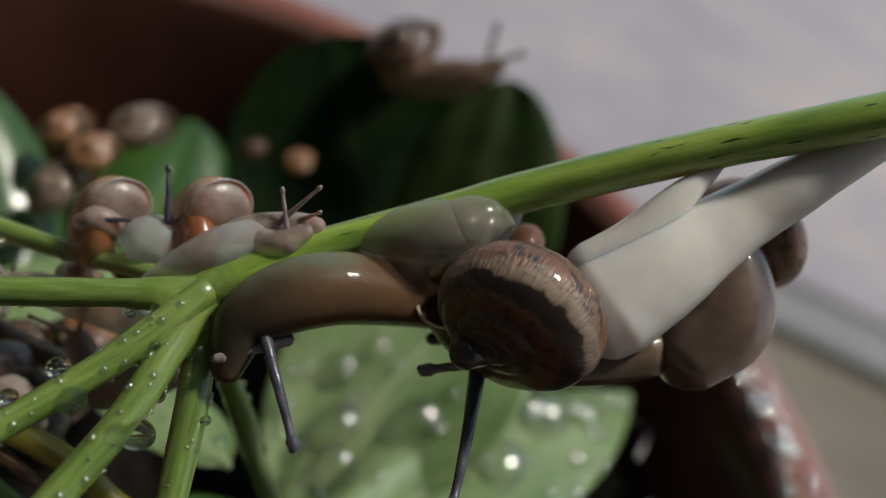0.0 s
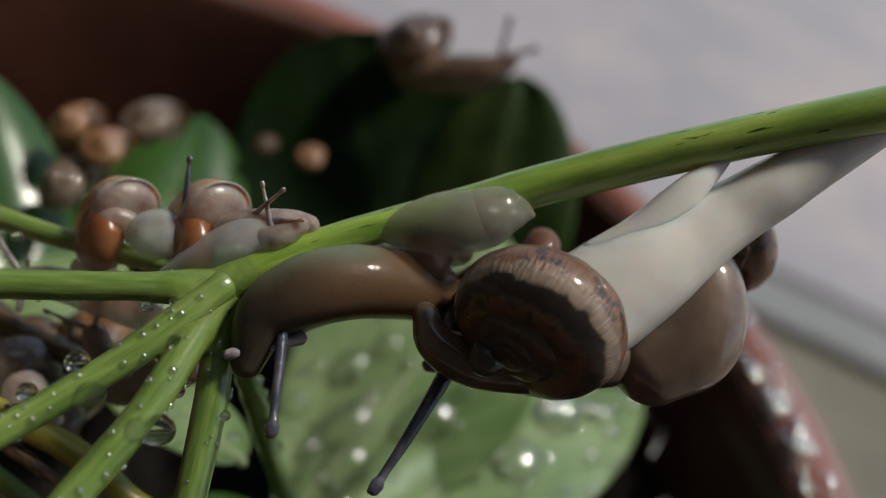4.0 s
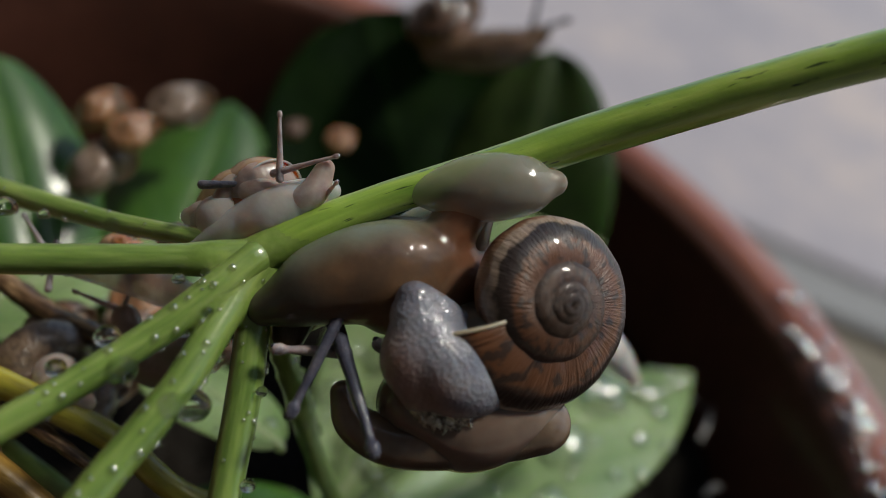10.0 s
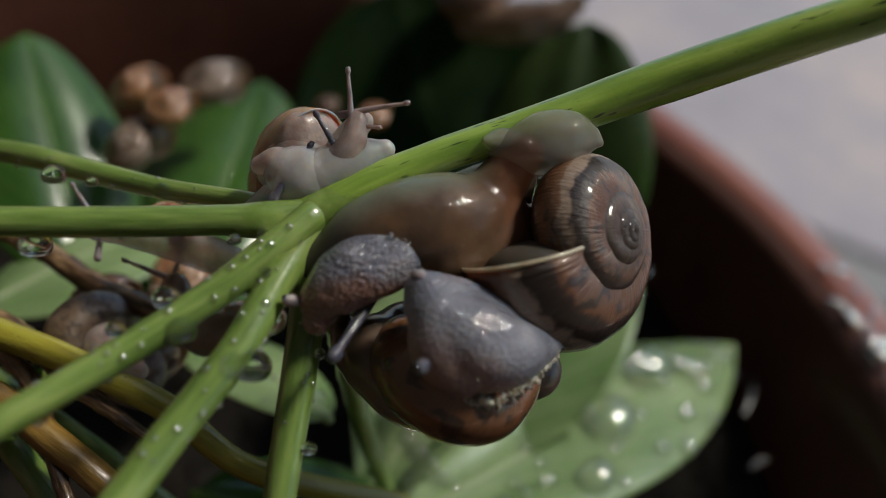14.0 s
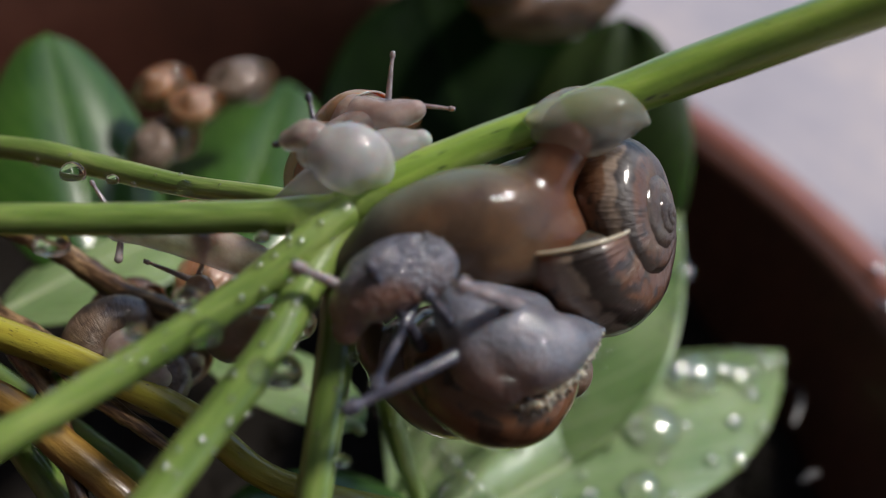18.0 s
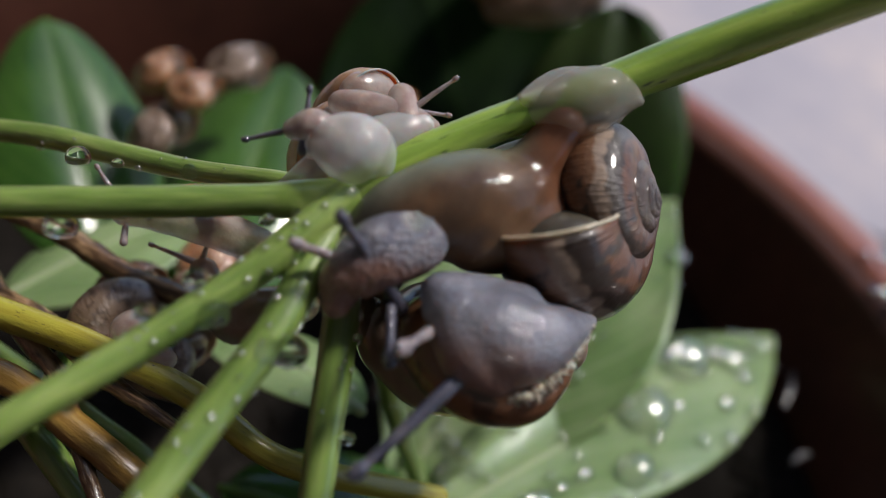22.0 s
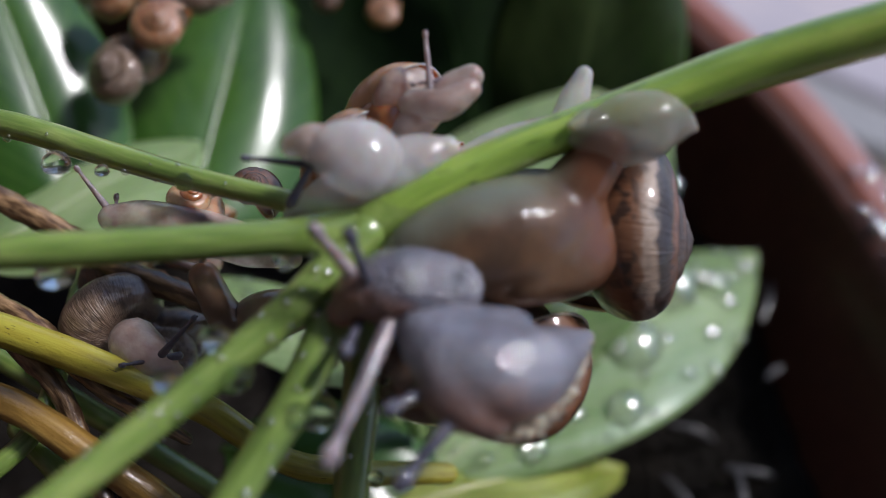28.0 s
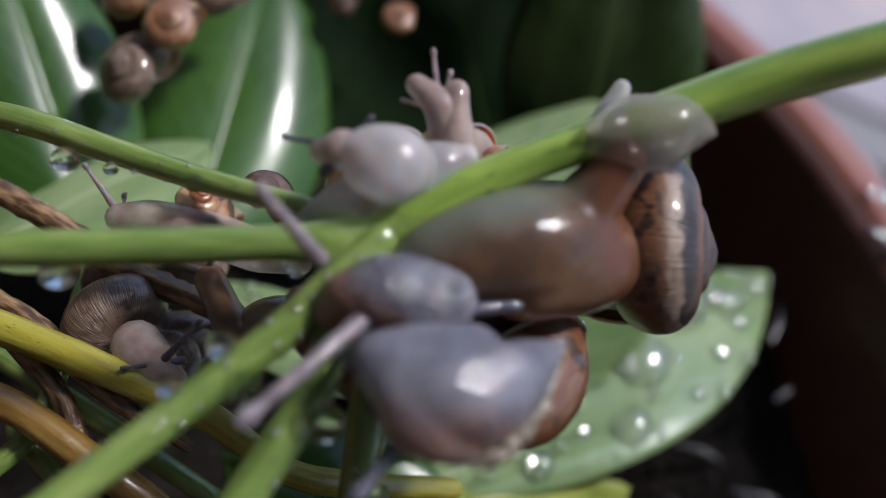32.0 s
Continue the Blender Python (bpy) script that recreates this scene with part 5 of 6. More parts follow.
merged("tail", [[(39.93, -8.3, 177.09, 4.9), (43.39, -5.53, 181.01, 4.4), (46.24, -3.48, 184.16, 3.4), (48.46, -1.89, 186.53, 2.9), (50.87, -0.6, 189.34, 2.6), (52.69, 0.61, 191.4, 2.37), (54.52, 1.62, 193.34, 2.1), (56.68, 2.81, 195.53, 1.7), (60.14, 4.69, 198.75, 1.0)]], SKIN_SOLE, snail_b, B,
       [(0, 44.34, -6.69, 183.33, -0.1, -4, 3), (3, 42.05, -7.26, 181.61, 0, -4, 3), (6, 41.01, -8.75, 180.74, -0.2, -5.7, 4.1), (8, 40.78, -8.4, 178.33, 0, -2.4, 1.8), (9, 39.93, -8.3, 177.09, 0, 0, 0), (9.6, 38.46, -8.23, 175.75, -0.1, 2.4, -1.8), (9.7, 37.9, -8.65, 175.88, -20.6, 22.4, 2.9), (9.8, 36.59, -8.52, 175.25, -40.6, 43.3, -10.5), (10, 35.71, -7.44, 174.99, -75.0, 56.1, -28.0), (11, 34.2, -6.58, 174.54, -86.8, 58.6, -22.0), (12, 33.15, -6.92, 174.6, -82.2, 58.3, -0.0), (14, 32.64, -6.21, 173.59, -78.9, 57.9, 6.7), (18, 30.81, -2.87, 171.28, -78.4, 59.3, 8.3), (20, 30.06, -4.71, 172.04, -79.4, 58.7, 6.8), (23, 29.89, -4.31, 172.05, -81.8, 58.3, 3.5), (24, 29.81, -6.4, 173.16, -87.6, 57.4, -3.4), (26, 30.41, -3.13, 169.92, -101.2, 53.6, -16.9), (29, 30.81, -3.99, 170.85, -96.4, 53.0, -13.4), (32, 30.54, -3.07, 170.44, -97.1, 51.7, -12.7)], "milky grey stretched foot tapering to the tail", lump=0.015)
merged("foot_edge", [[(41.64, -6.99, 184.21, 2.15), (43.72, -5.32, 187.36, 1.99), (45.5, -2.71, 191.81, 1.38), (47.14, -0.48, 194.89, 0.51)]], SKIN_SOLE, snail_b, B,
       [(0, 41.55, -5.67, 185.39, -0.2, 2.2, -1.4), (3, 41.02, -6.13, 184.75, -0.4, 1.8, -0.4), (6, 40.1, -6.66, 184.66, 0.0, 0.0, 0.0), (7, 40.15, -7.39, 180.77, -0.5, 4.9, -2.7), (8, 40.07, -7.1, 177.53, -0.6, 7.7, -4.5), (9, 38.94, -7.75, 173.94, -1.2, 9.9, -5.4), (9.6, 37.89, -8.06, 173.37, -1.3, 10.1, -5.3), (9.8, 31.91, -12.38, 170.63, -5.0, 35.8, 11.7), (10, 32.07, -14.28, 171.53, 13.0, 58.7, 43.8), (12, 30.52, -14.51, 171.02, 13.0, 59.2, 43.9), (14, 28.81, -12.2, 172.28, 13.7, 60.1, 44.4), (18, 27.13, -8.6, 170.49, 15.8, 60.9, 47.4), (20, 26.18, -10.6, 171.01, 14.3, 60.8, 45.3), (23, 25.67, -10.19, 171.06, 11.8, 61.3, 42.0), (24, 25.34, -12.05, 172.56, 5.4, 62.5, 34.3), (25, 24.64, -14.31, 174.78, -4.9, 63.6, 24.8), (26, 26.59, -8.9, 170.41, -13.4, 63.8, 15.3), (29, 26.52, -9.85, 170.85, -8.7, 61.8, 19.0), (32, 26.59, -8.97, 170.51, -10.9, 60.9, 18.4)], "lifted edge of the foot", lump=0.01)
thread = part("slime_thread", tube([(49.06, -0.63, 197.1, 0.34), (49.86, -0.13, 196.06, 0.13), (50.25, 0.03, 194.58, 0.13), (50.22, 0.04, 192.92, 0.13), (49.7, 0.28, 191.58, 0.36)], (49.06, -0.63, 197.1), seg=8), WATER, snail_b, "clear thread of slime")
moving(thread, [(0, 51.93, -0.34, 190.99, 0, -0, 0), (6, 50.09, -1.38, 189.8, 0, -0, 0), (6.8, 47.75, 0.03, 197.89, 0, -0, 0), (7.5, 47.81, -1.28, 197.39, 0, -0, 0), (9, 49.06, -0.63, 197.1, 0, -0, 0), (9.6, 49.82, 0.24, 197.88, 0, -0, 0), (9.8, 35.56, -6.52, 174.37, 0, -0, 0), (13, 33.11, -7.38, 171.18, 0, -0, 0), (19, 28.66, -6.6, 170.3, 0, -0, 0), (26, 27.18, -8.22, 168.67, 0, -0, 0), (32, 26.53, -8.35, 169.06, 0, -0, 0)], B)
merged("neck", [[(23.56, -17.44, 170.77, 1.16), (25.11, -18.81, 169.69, 1.59), (28.22, -19.03, 169.27, 1.95), (31.9, -17.99, 169.67, 2.05), (35.57, -16.08, 170.4, 2.27), (39.16, -13.9, 171.52, 2.53)]], SKIN_NECK, snail_b, B,
       [(0, 33.67, -10.27, 179.08, 0.5, -2.1, -0.3), (3, 30.52, -11.89, 177.98, 0.2, -1.6, 0.2), (5, 28.46, -14.32, 176.52, 0.6, -1.9, -0.4), (6, 27.94, -15.27, 175.32, 0.6, -1.9, -0.6), (7, 24.92, -16.6, 173.57, 0.3, -1.0, -0.3), (9, 23.56, -17.44, 170.77, 0.0, 0.0, -0.0), (9.6, 22.67, -17.65, 170.47, -0.0, 0.3, 0.1), (9.8, 23.22, -18.39, 169.42, -0.1, 0.3, 0.2), (10, 23.81, -20.28, 167.67, -0.1, -2.8, 2.7), (11, 22.77, -20.13, 166.28, -0.3, -2.7, 2.5), (12, 20.47, -19.53, 165.43, -0.5, -2.4, 2.8), (14, 18.42, -18.08, 165.78, -0.9, 1.6, 0.3), (18, 17.37, -16.44, 164.3, -0.8, 3.0, 1.4), (20, 16.69, -17.68, 165.62, -1.2, 2.4, 0.7), (23, 16.63, -17.24, 165.66, -2.4, 1.9, -0.5), (24, 14.89, -18.53, 167.24, -5.5, 0.9, -2.6), (26, 12.87, -17.25, 164.73, -13.5, -2.0, -4.8), (29, 12.16, -17.77, 167.18, -10.8, -3.1, -5.3), (32, 9.73, -18.24, 166.16, -11.4, -4.3, -4.0)], "taupe neck curving under the banded shell", lump=0.01)
merged("head", [[(23.31, -21.29, 171.76, 2.04), (26.51, -21.5, 171.17, 3.33), (29.32, -20.31, 170.79, 3.11), (31.38, -18.06, 171.05, 1.96), (33.1, -16.01, 171.07, 0.67)], [(24.09, -21.82, 171.81, 2.13), (25.86, -22.83, 170.34, 2.64), (27.65, -22.84, 169.33, 2.04)], [(22.39, -20.92, 172.33, 1.57), (24.63, -19.99, 172.49, 1.66), (27.89, -18.78, 172.1, 1.81)]], SKIN_LOBE, snail_b, B,
       [(0, 33.53, -8.72, 178.66, 1.8, -4.4, -1.0), (3, 33.52, -9.44, 178.72, 1.5, -4.0, -0.5), (6, 31.53, -10.49, 176.8, 1.9, -4.2, -1.4), (9, 29.73, -10.38, 174.14, 1.2, -2.4, -0.7), (9.6, 29.26, -11.3, 174.48, 1.2, -2.1, -0.6), (9.8, 28.17, -15.63, 175.36, -4.0, 21.4, -19.6), (10, 26.64, -17.73, 175.94, -4.1, 21.4, -19.6), (11, 26.25, -18.35, 175.12, -2.8, 17.7, -16.3), (12, 26.14, -19.66, 174.82, -0.9, 10.3, -9.5), (14, 24.46, -20.5, 173.68, -0.6, 7.2, -6.5), (15, 23.71, -21.33, 173.75, -0.3, 4.4, -3.8), (18, 23.92, -19.26, 171.34, 0.4, 0.6, 0.7), (20, 23.31, -21.29, 171.76, -0.0, -0.0, 0.0), (23, 23.4, -21.06, 171.64, -1.2, -0.5, -1.2), (24, 21.18, -22.41, 173.35, -4.3, -1.6, -3.1), (25, 19.74, -25.97, 176.34, -8.8, -5.9, -0.3), (26, 20.38, -22.47, 172.0, -12.5, -8.3, -0.3), (29, 18.81, -24.29, 174.82, -9.9, -10.9, 0.3), (32, 16.76, -25.59, 173.76, -11.1, -14.7, 4.8)], "grey wet head and lobe of the foot")
flesh("foot_fringe", [(28.32, -23.88, 168.09, 0.31), (29.85, -23.5, 168.26, 0.51), (30.96, -22.72, 168.83, 0.59), (31.92, -21.23, 169.68, 0.6), (32.49, -19.64, 170.36, 0.56), (32.91, -17.87, 170.97, 0.49), (33.24, -16.32, 171.3, 0.29)], SKIN_FRINGE, snail_b, B,
      [(0, 38.77, -11.29, 175.31, 1.8, -4.4, -1.0), (3, 38.75, -11.98, 175.33, 1.5, -4.0, -0.5), (6, 36.74, -13.09, 173.42, 1.9, -4.2, -1.4), (9, 34.86, -12.95, 170.63, 1.2, -2.4, -0.7), (9.6, 34.37, -13.87, 170.94, 1.2, -2.1, -0.6), (9.8, 30.41, -19.45, 170.3, -4.0, 21.4, -19.6), (10, 28.89, -21.55, 170.88, -4.1, 21.4, -19.6), (11, 29.03, -22.04, 170.23, -2.8, 17.7, -16.3), (12, 29.92, -22.98, 170.36, -0.9, 10.3, -9.5), (14, 28.64, -23.63, 169.44, -0.6, 7.2, -6.5), (15, 28.24, -24.25, 169.72, -0.3, 4.4, -3.8), (18, 28.92, -21.76, 167.6, 0.4, 0.6, 0.7), (20, 28.32, -23.88, 168.09, -0.0, -0.0, 0.0), (23, 28.39, -23.83, 168.07, -1.2, -0.5, -1.2), (24, 26.12, -25.54, 170.03, -4.3, -1.6, -3.1), (25, 25.03, -29.12, 173.63, -8.8, -5.9, -0.3), (26, 25.76, -25.83, 169.73, -12.5, -8.3, -0.3), (29, 24.35, -27.45, 172.66, -9.9, -10.9, 0.3), (32, 22.64, -28.35, 172.04, -11.1, -14.7, 4.8)], "pale frilled edge of the foot", seg=14, steps=14, lump=0.9, lump_size=0.3)
tentacle(snail_b, B, [(0, 39.03, -22.82, 170.38, -14.9, -69.2, -63.1), (1, 36.46, -23.78, 168.95, -32.4, -61.4, -58.4), (2, 34.51, -23.81, 169.06, -37.4, -61.1, -56.7), (3, 33.76, -23.68, 168.83, -38.9, -62.5, -53.8), (5, 28.81, -24.49, 168.06, -37.1, -56.1, -61.6), (6, 27.68, -24.3, 168.38, -50.6, -56.9, -55.7), (7, 25.9, -25.91, 165.97, -40.3, -55.4, -60.3), (9, 24.91, -27.76, 163.27, -28.6, -55.4, -62.1), (9.6, 23.64, -27.47, 163.65, -33.4, -56, -59.8), (9.7, 26.46, -27.32, 165.38, -3.2, -63.5, -67), (10, 27.89, -26.18, 170.15, 64.7, -75, -117.2), (11, 26.39, -25.28, 171.49, 156.9, -82.5, 137.9), (13, 26.31, -25.55, 172.64, -125.7, -67.7, 40.5), (15, 23.94, -25.82, 172.27, -121.5, -43.7, 8.9), (17.5, 19.56, -28.11, 169.44, -82, -49.5, -46.7), (19, 20.65, -29.71, 167.32, -57.4, -53, -52.2), (21, 22.34, -31.28, 165.45, -53.4, -52.3, -55.8), (23, 21.62, -32.92, 165.74, -52.8, -53.6, -56.6), (24, 22.37, -32.05, 168.51, -67.4, -61.3, -41.7), (25, 19.6, -34.53, 167.94, -59.9, -61.2, -54.3), (26, 19.51, -34.1, 170.04, -74.2, -67, -40.7), (29, 20.81, -31.33, 171.97, -55.3, -67.9, -50.9), (32, 17.68, -32.31, 170.92, -62.7, -70.1, -43.6)], 8.5, 0.8, 0.38, TENTACLE, "long dark eye tentacle")
tentacle(snail_b, B, [(0, 32.6, -13.26, 173.35, -64.1, -44.2, -80.9), (3, 30.67, -13.85, 172.16, -67.8, -44.9, -79.3), (5, 32.2, -10.39, 170.47, -62.9, -41.2, -93.2), (6, 31.82, -10.15, 169.2, -63, -41.1, -93.4), (9, 28.99, -11.59, 166.47, -103.9, -50.3, -84), (9.6, 28.02, -11.73, 166.19, -104.3, -50.3, -83.5), (10, 24.85, -18.42, 172.33, -108.1, -45.7, -62.8), (13, 22.12, -20.22, 174.95, -120.5, -40.5, -46.3), (15, 23.49, -20.02, 176.55, -168.7, -17.6, -57.6), (17.5, 22.22, -22.21, 178.53, -151.6, -13.1, -38.6), (19, 26.52, -26.47, 174.24, 124, -83.3, 176.5), (23, 20.71, -26.95, 171.59, -116.3, -45.6, -6.1), (24, 21.04, -27.47, 172.1, -80.5, -82.1, 2.5), (25, 20.19, -27.97, 172.77, -44.1, -82.4, -31.6), (26, 18.33, -30.06, 173.31, -83.3, -80.5, -2.5), (29, 15.12, -32.25, 171.89, -48.3, -72.8, -47), (32, 10.23, -31.36, 172.35, -70.1, -68.1, -42.9)], 8.0, 0.75, 0.4, TENTACLE_PALE, "pale grey eye tentacle")
tentacle(snail_b, B, [(0, 38.16, -6.27, 174.5, 117.3, -41.3, -93.2), (9.6, 33.13, -9.01, 169.65, 114.2, -41.9, -90.7), (10, 27.34, -17.84, 171.31, -81.6, -46.6, -69.1), (13, 26.88, -20.35, 171.15, -84.7, -49.6, -49), (19, 21.09, -22.53, 175.02, -146.3, -14.9, -32.9), (23, 26.68, -21.84, 172.76, 132.4, -45.2, -165.5), (24, 26.86, -23.05, 173.99, 142.9, -24.4, -106), (25, 27.5, -27.24, 173.64, 138.3, -43.4, -160.7), (26, 26.35, -27.46, 174.75, 147.7, -37.4, -174), (29, 16.3, -28.58, 172.65, -111.6, -55.1, -44.8), (32, 20.35, -27.81, 172.53, 146.6, -28.2, -169.1)], 4.5, 0.6, 0.34, TENTACLE, "short lower tentacle", "lower_tentacle")

# two small tan snails on top of the node
C = (12.68, -11.92, 175.12)
snail_c = thing("small_snail", C, "small tan snail with a milky body on the stalk", "snail", "small snails")
flesh("foot", [(7.7, -15.03, 170.84, 0.57), (9.84, -13.77, 172.59, 1.62), (12.59, -12.51, 175.18, 2.17), (14.71, -11.23, 176.95, 1.79), (16.16, -10.44, 178.05, 0.85)], SKIN_WHITE, snail_c, C, seg=28, lump=0.0)
shell(snail_c, C, [(0, 9.09, -11.01, 173.84, -38.7, -70.0, 87.2), (1, 8.25, -10.5, 172.44, -38.0, -69.8, 86.6), (3, 7.29, -11.75, 172.9, -37.4, -69.7, 86.4), (6, 9.55, -12.18, 172.23, -38.0, -70.1, 86.1), (8, 9.11, -12.07, 172.58, -34.5, -69.8, 83.2), (10, 9.71, -12.11, 172.73, -31.8, -69.1, 81.3), (14, 8.43, -10.97, 172.69, -28.8, -68.2, 78.5), (15, 7.72, -10.53, 173.07, -27.9, -67.9, 77.9), (17.6, 9.07, -8.04, 172.4, -25.6, -68.0, 76.4), (20, 9.93, -8.85, 173.74, -27.1, -67.7, 77.3), (23, 9.34, -8.58, 173.53, -29.0, -66.6, 77.8), (24, 9.12, -7.98, 173.59, -32.7, -63.8, 79.3), (25, 8.04, -7.76, 172.98, -36.9, -59.4, 82.6), (26, 9.18, -6.44, 173.41, -39.8, -56.0, 83.1), (29, 11.88, -7.98, 174.02, -41.7, -58.7, 84.2), (32, 15.25, -9.69, 172.74, -44.0, -58.1, 87.5)],
      5.9, SHELL_TAN, "thin translucent tan shell", whorls=3.0, growth=2.3, tall=0.55, lip=SKIN_WHITE, collar_mat=SKIN_PINK, full=1.38)
merged("neck", [[(8.48, -8.7, 177.92, 1.15), (10.32, -8.93, 178.43, 1.36), (12.4, -9.23, 178.89, 1.26), (14.28, -9.25, 178.92, 1.13), (15.67, -9.47, 178.75, 0.96)]], SKIN_PINK, snail_c, C,
       [(0, 12.66, -10.59, 176.1, 6.7, -21.8, 18.4), (1, 11.87, -10.06, 174.63, 6.6, -21.5, 18.5), (3, 10.65, -11.58, 175.42, 6.6, -21.2, 18.9), (6, 11.07, -11.42, 175.44, 9.1, -13.8, 11.4), (8, 10.1, -11.11, 175.32, 9.7, -8.6, 8.6), (10, 9.94, -11.49, 175.52, 9.7, -3.5, 6.3), (12, 10.24, -12.99, 174.4, -0.5, -33.3, 34.4), (14, 12.5, -13.43, 173.12, -29.0, -50.1, 75.3), (15, 11.95, -13.36, 173.67, -28.5, -49.8, 75.1), (17.6, 8.83, -10.15, 174.35, 0.6, -31.4, 34.6), (20, 9.52, -10.2, 175.98, 7.1, -14.7, 17.4), (23, 9.31, -8.96, 176.82, 7.7, 2.2, 2.5), (24, 9.09, -8.55, 177.27, 4.6, 1.3, 0.4), (25, 8.48, -8.7, 177.92, 0.0, -0.0, -0.0), (26, 9.6, -6.62, 176.58, -3.7, 5.2, -9.6), (29, 14.17, -9.73, 174.73, -54.5, -40.3, 100.1), (32, 17.53, -10.41, 174.65, -70.1, -32.6, 125.6)], "translucent pinkish neck reaching out of the shell", lump=0.01)
flesh("head", [(12.73, -12.39, 175.97, 1.15), (13.77, -11.92, 178.15, 1.15), (13.52, -10.68, 179.79, 0.8)], SKIN_PINK, snail_c, C,
      [(0, 15, -11.61, 177.24, -9.8, 34.8, -30.5), (3, 13.01, -12.25, 176.32, -10.4, 34.6, -30.8), (6, 14.15, -12.1, 176.6, -3.9, 23.9, -18.7), (9, 14.14, -12.25, 176.23, -1.3, 12, -9.1), (11, 13.19, -12.14, 176.35, -0.3, 4, -3), (13, 12.73, -12.39, 175.97, 0, 0, 0), (15, 12.48, -12.39, 175.96, -0.4, 3.9, -3.1), (17.6, 10.63, -8.56, 177.11, -16.0, 38.1, -36.5), (20, 13.14, -8.51, 178.68, -62.7, 49.1, -98.5), (23, 13.64, -8.22, 178.32, -85.3, 38.7, -131.1), (24, 13.44, -7.87, 178.8, -81.8, 37.0, -131.0), (25, 13.65, -7.99, 179.45, -77.0, 34.3, -128.5), (26, 14.56, -6.98, 177.34, -73.2, 32.2, -128.4), (29, 12.29, -7.15, 177.61, -9.9, -4.3, -5.5), (32, 14.57, -8.24, 176.73, -32.9, -40.6, 53.2)], seg=24, lump=0.04, lump_size=1.2)
tentacle(snail_c, C, [(0, 15.31, -9.56, 181.75, -161.5, -43.5, -69.7), (2, 13.75, -9.9, 181.22, -162.4, -43.5, -69.6), (3, 12.37, -10.31, 180.65, -161.4, -43.8, -68.8), (6, 12.39, -10.56, 180.42, -149.5, -46.6, -71.4), (9, 10.32, -9.42, 181.88, -171, -41.1, -67.6), (11, 10.21, -9.11, 182.21, -169.2, -42.1, -66.8), (13, 11.03, -8.92, 182.26, -165.7, -43.7, -65.7), (15, 11.39, -8.39, 182.88, -174.8, -41, -65), (17.6, 10.93, -5.85, 181.72, -160.9, -37.2, -84.9), (20, 17.09, -7.1, 181.2, 136.2, -37.7, -85.6), (23, 16.89, -6.77, 180.97, 150.0, -38.9, -87.1), (24, 16.64, -6.36, 181.45, 151.1, -42.0, -89.8), (25, 16.49, -6.66, 181.69, 155.1, -46.6, -91.5), (26, 16.66, -5.78, 179.48, 160.2, -50.2, -95.0), (29, 9.99, -3.3, 181.79, -132.4, -47.4, -96.5), (32, 11.29, -4.62, 180.52, -145.9, -48.0, -96.6)], 3.6, 0.34, 0.15, TENTACLE_PALE)
tentacle(snail_c, C, [(0, 18.29, -9.49, 183.54, 154.9, -16.6, -92.2), (2, 14.97, -10.43, 182.19, -178.8, -9.3, -70.2), (3, 14.07, -10.69, 181.79, 171.8, -9.5, -77.8), (6, 15.79, -11.68, 180.59, 131.1, -24.6, -132.5), (9, 16.28, -11.17, 180.95, 125.1, -34.4, -106.4), (11, 15.7, -10.12, 182.24, 138.6, -26.3, -98.5), (13, 16.54, -9.69, 182.52, 133.7, -29.2, -100.8), (15, 16.89, -10.04, 181.89, 122.4, -36.2, -106.4), (17.6, 17.27, -7.06, 179.56, 100.7, -37.2, -84.9), (20, 16.84, -7.22, 180.91, 139.8, -37.7, -85.6), (23, 17.85, -8.82, 177.73, 88.6, -38.9, -87.1), (24, 17.62, -8.54, 178.45, 91.5, -42.1, -89.8), (25, 18.05, -8.8, 179.57, 110.6, -46.6, -91.5), (26, 17.97, -7.12, 178.2, 120.7, -50.2, -95.0), (29, 15.2, -4.18, 181.12, 146.5, -47.4, -96.5), (32, 12.96, -5.04, 179.78, -163.3, -48.0, -96.6)], 3.8, 0.34, 0.15, TENTACLE_PALE)
tentacle(snail_c, C, [(0, 19.17, -10.59, 182.04, 143.6, -6.9, -117.6), (3, 16.79, -11.5, 180.64, 141.8, -15.9, -110.8), (6, 16.86, -12.72, 179.16, 100.2, -60, -136.4), (9, 16.4, -11.65, 180.29, 161.1, -2.8, -89.2), (11, 17.12, -11.86, 179.85, 156.9, -4, -93.4), (13, 16.73, -11.5, 180.13, 129.9, -27.3, -128.8), (15, 14.6, -11.27, 180.5, 127.9, -37.2, -148.2), (17.6, 14.64, -8.5, 178.31, 80.7, -37.2, -84.9), (20, 16.37, -9.6, 178.2, 72.8, -37.7, -85.7), (23, 16.05, -10.53, 176.53, 30.8, -39.0, -87.1), (24, 16.01, -10.16, 177.4, 39.8, -42.1, -89.9), (25, 16.73, -10.63, 178.09, 63.8, -46.7, -91.5), (26, 17.1, -9.72, 176.24, 58.9, -50.2, -95.0), (29, 10.55, -5.84, 179.67, -85.7, -47.4, -96.5), (32, 10.7, -7.66, 177.88, -75.1, -48.0, -96.6)], 1.8, 0.3, 0.13, TENTACLE_PALE, "", "lower_tentacle")

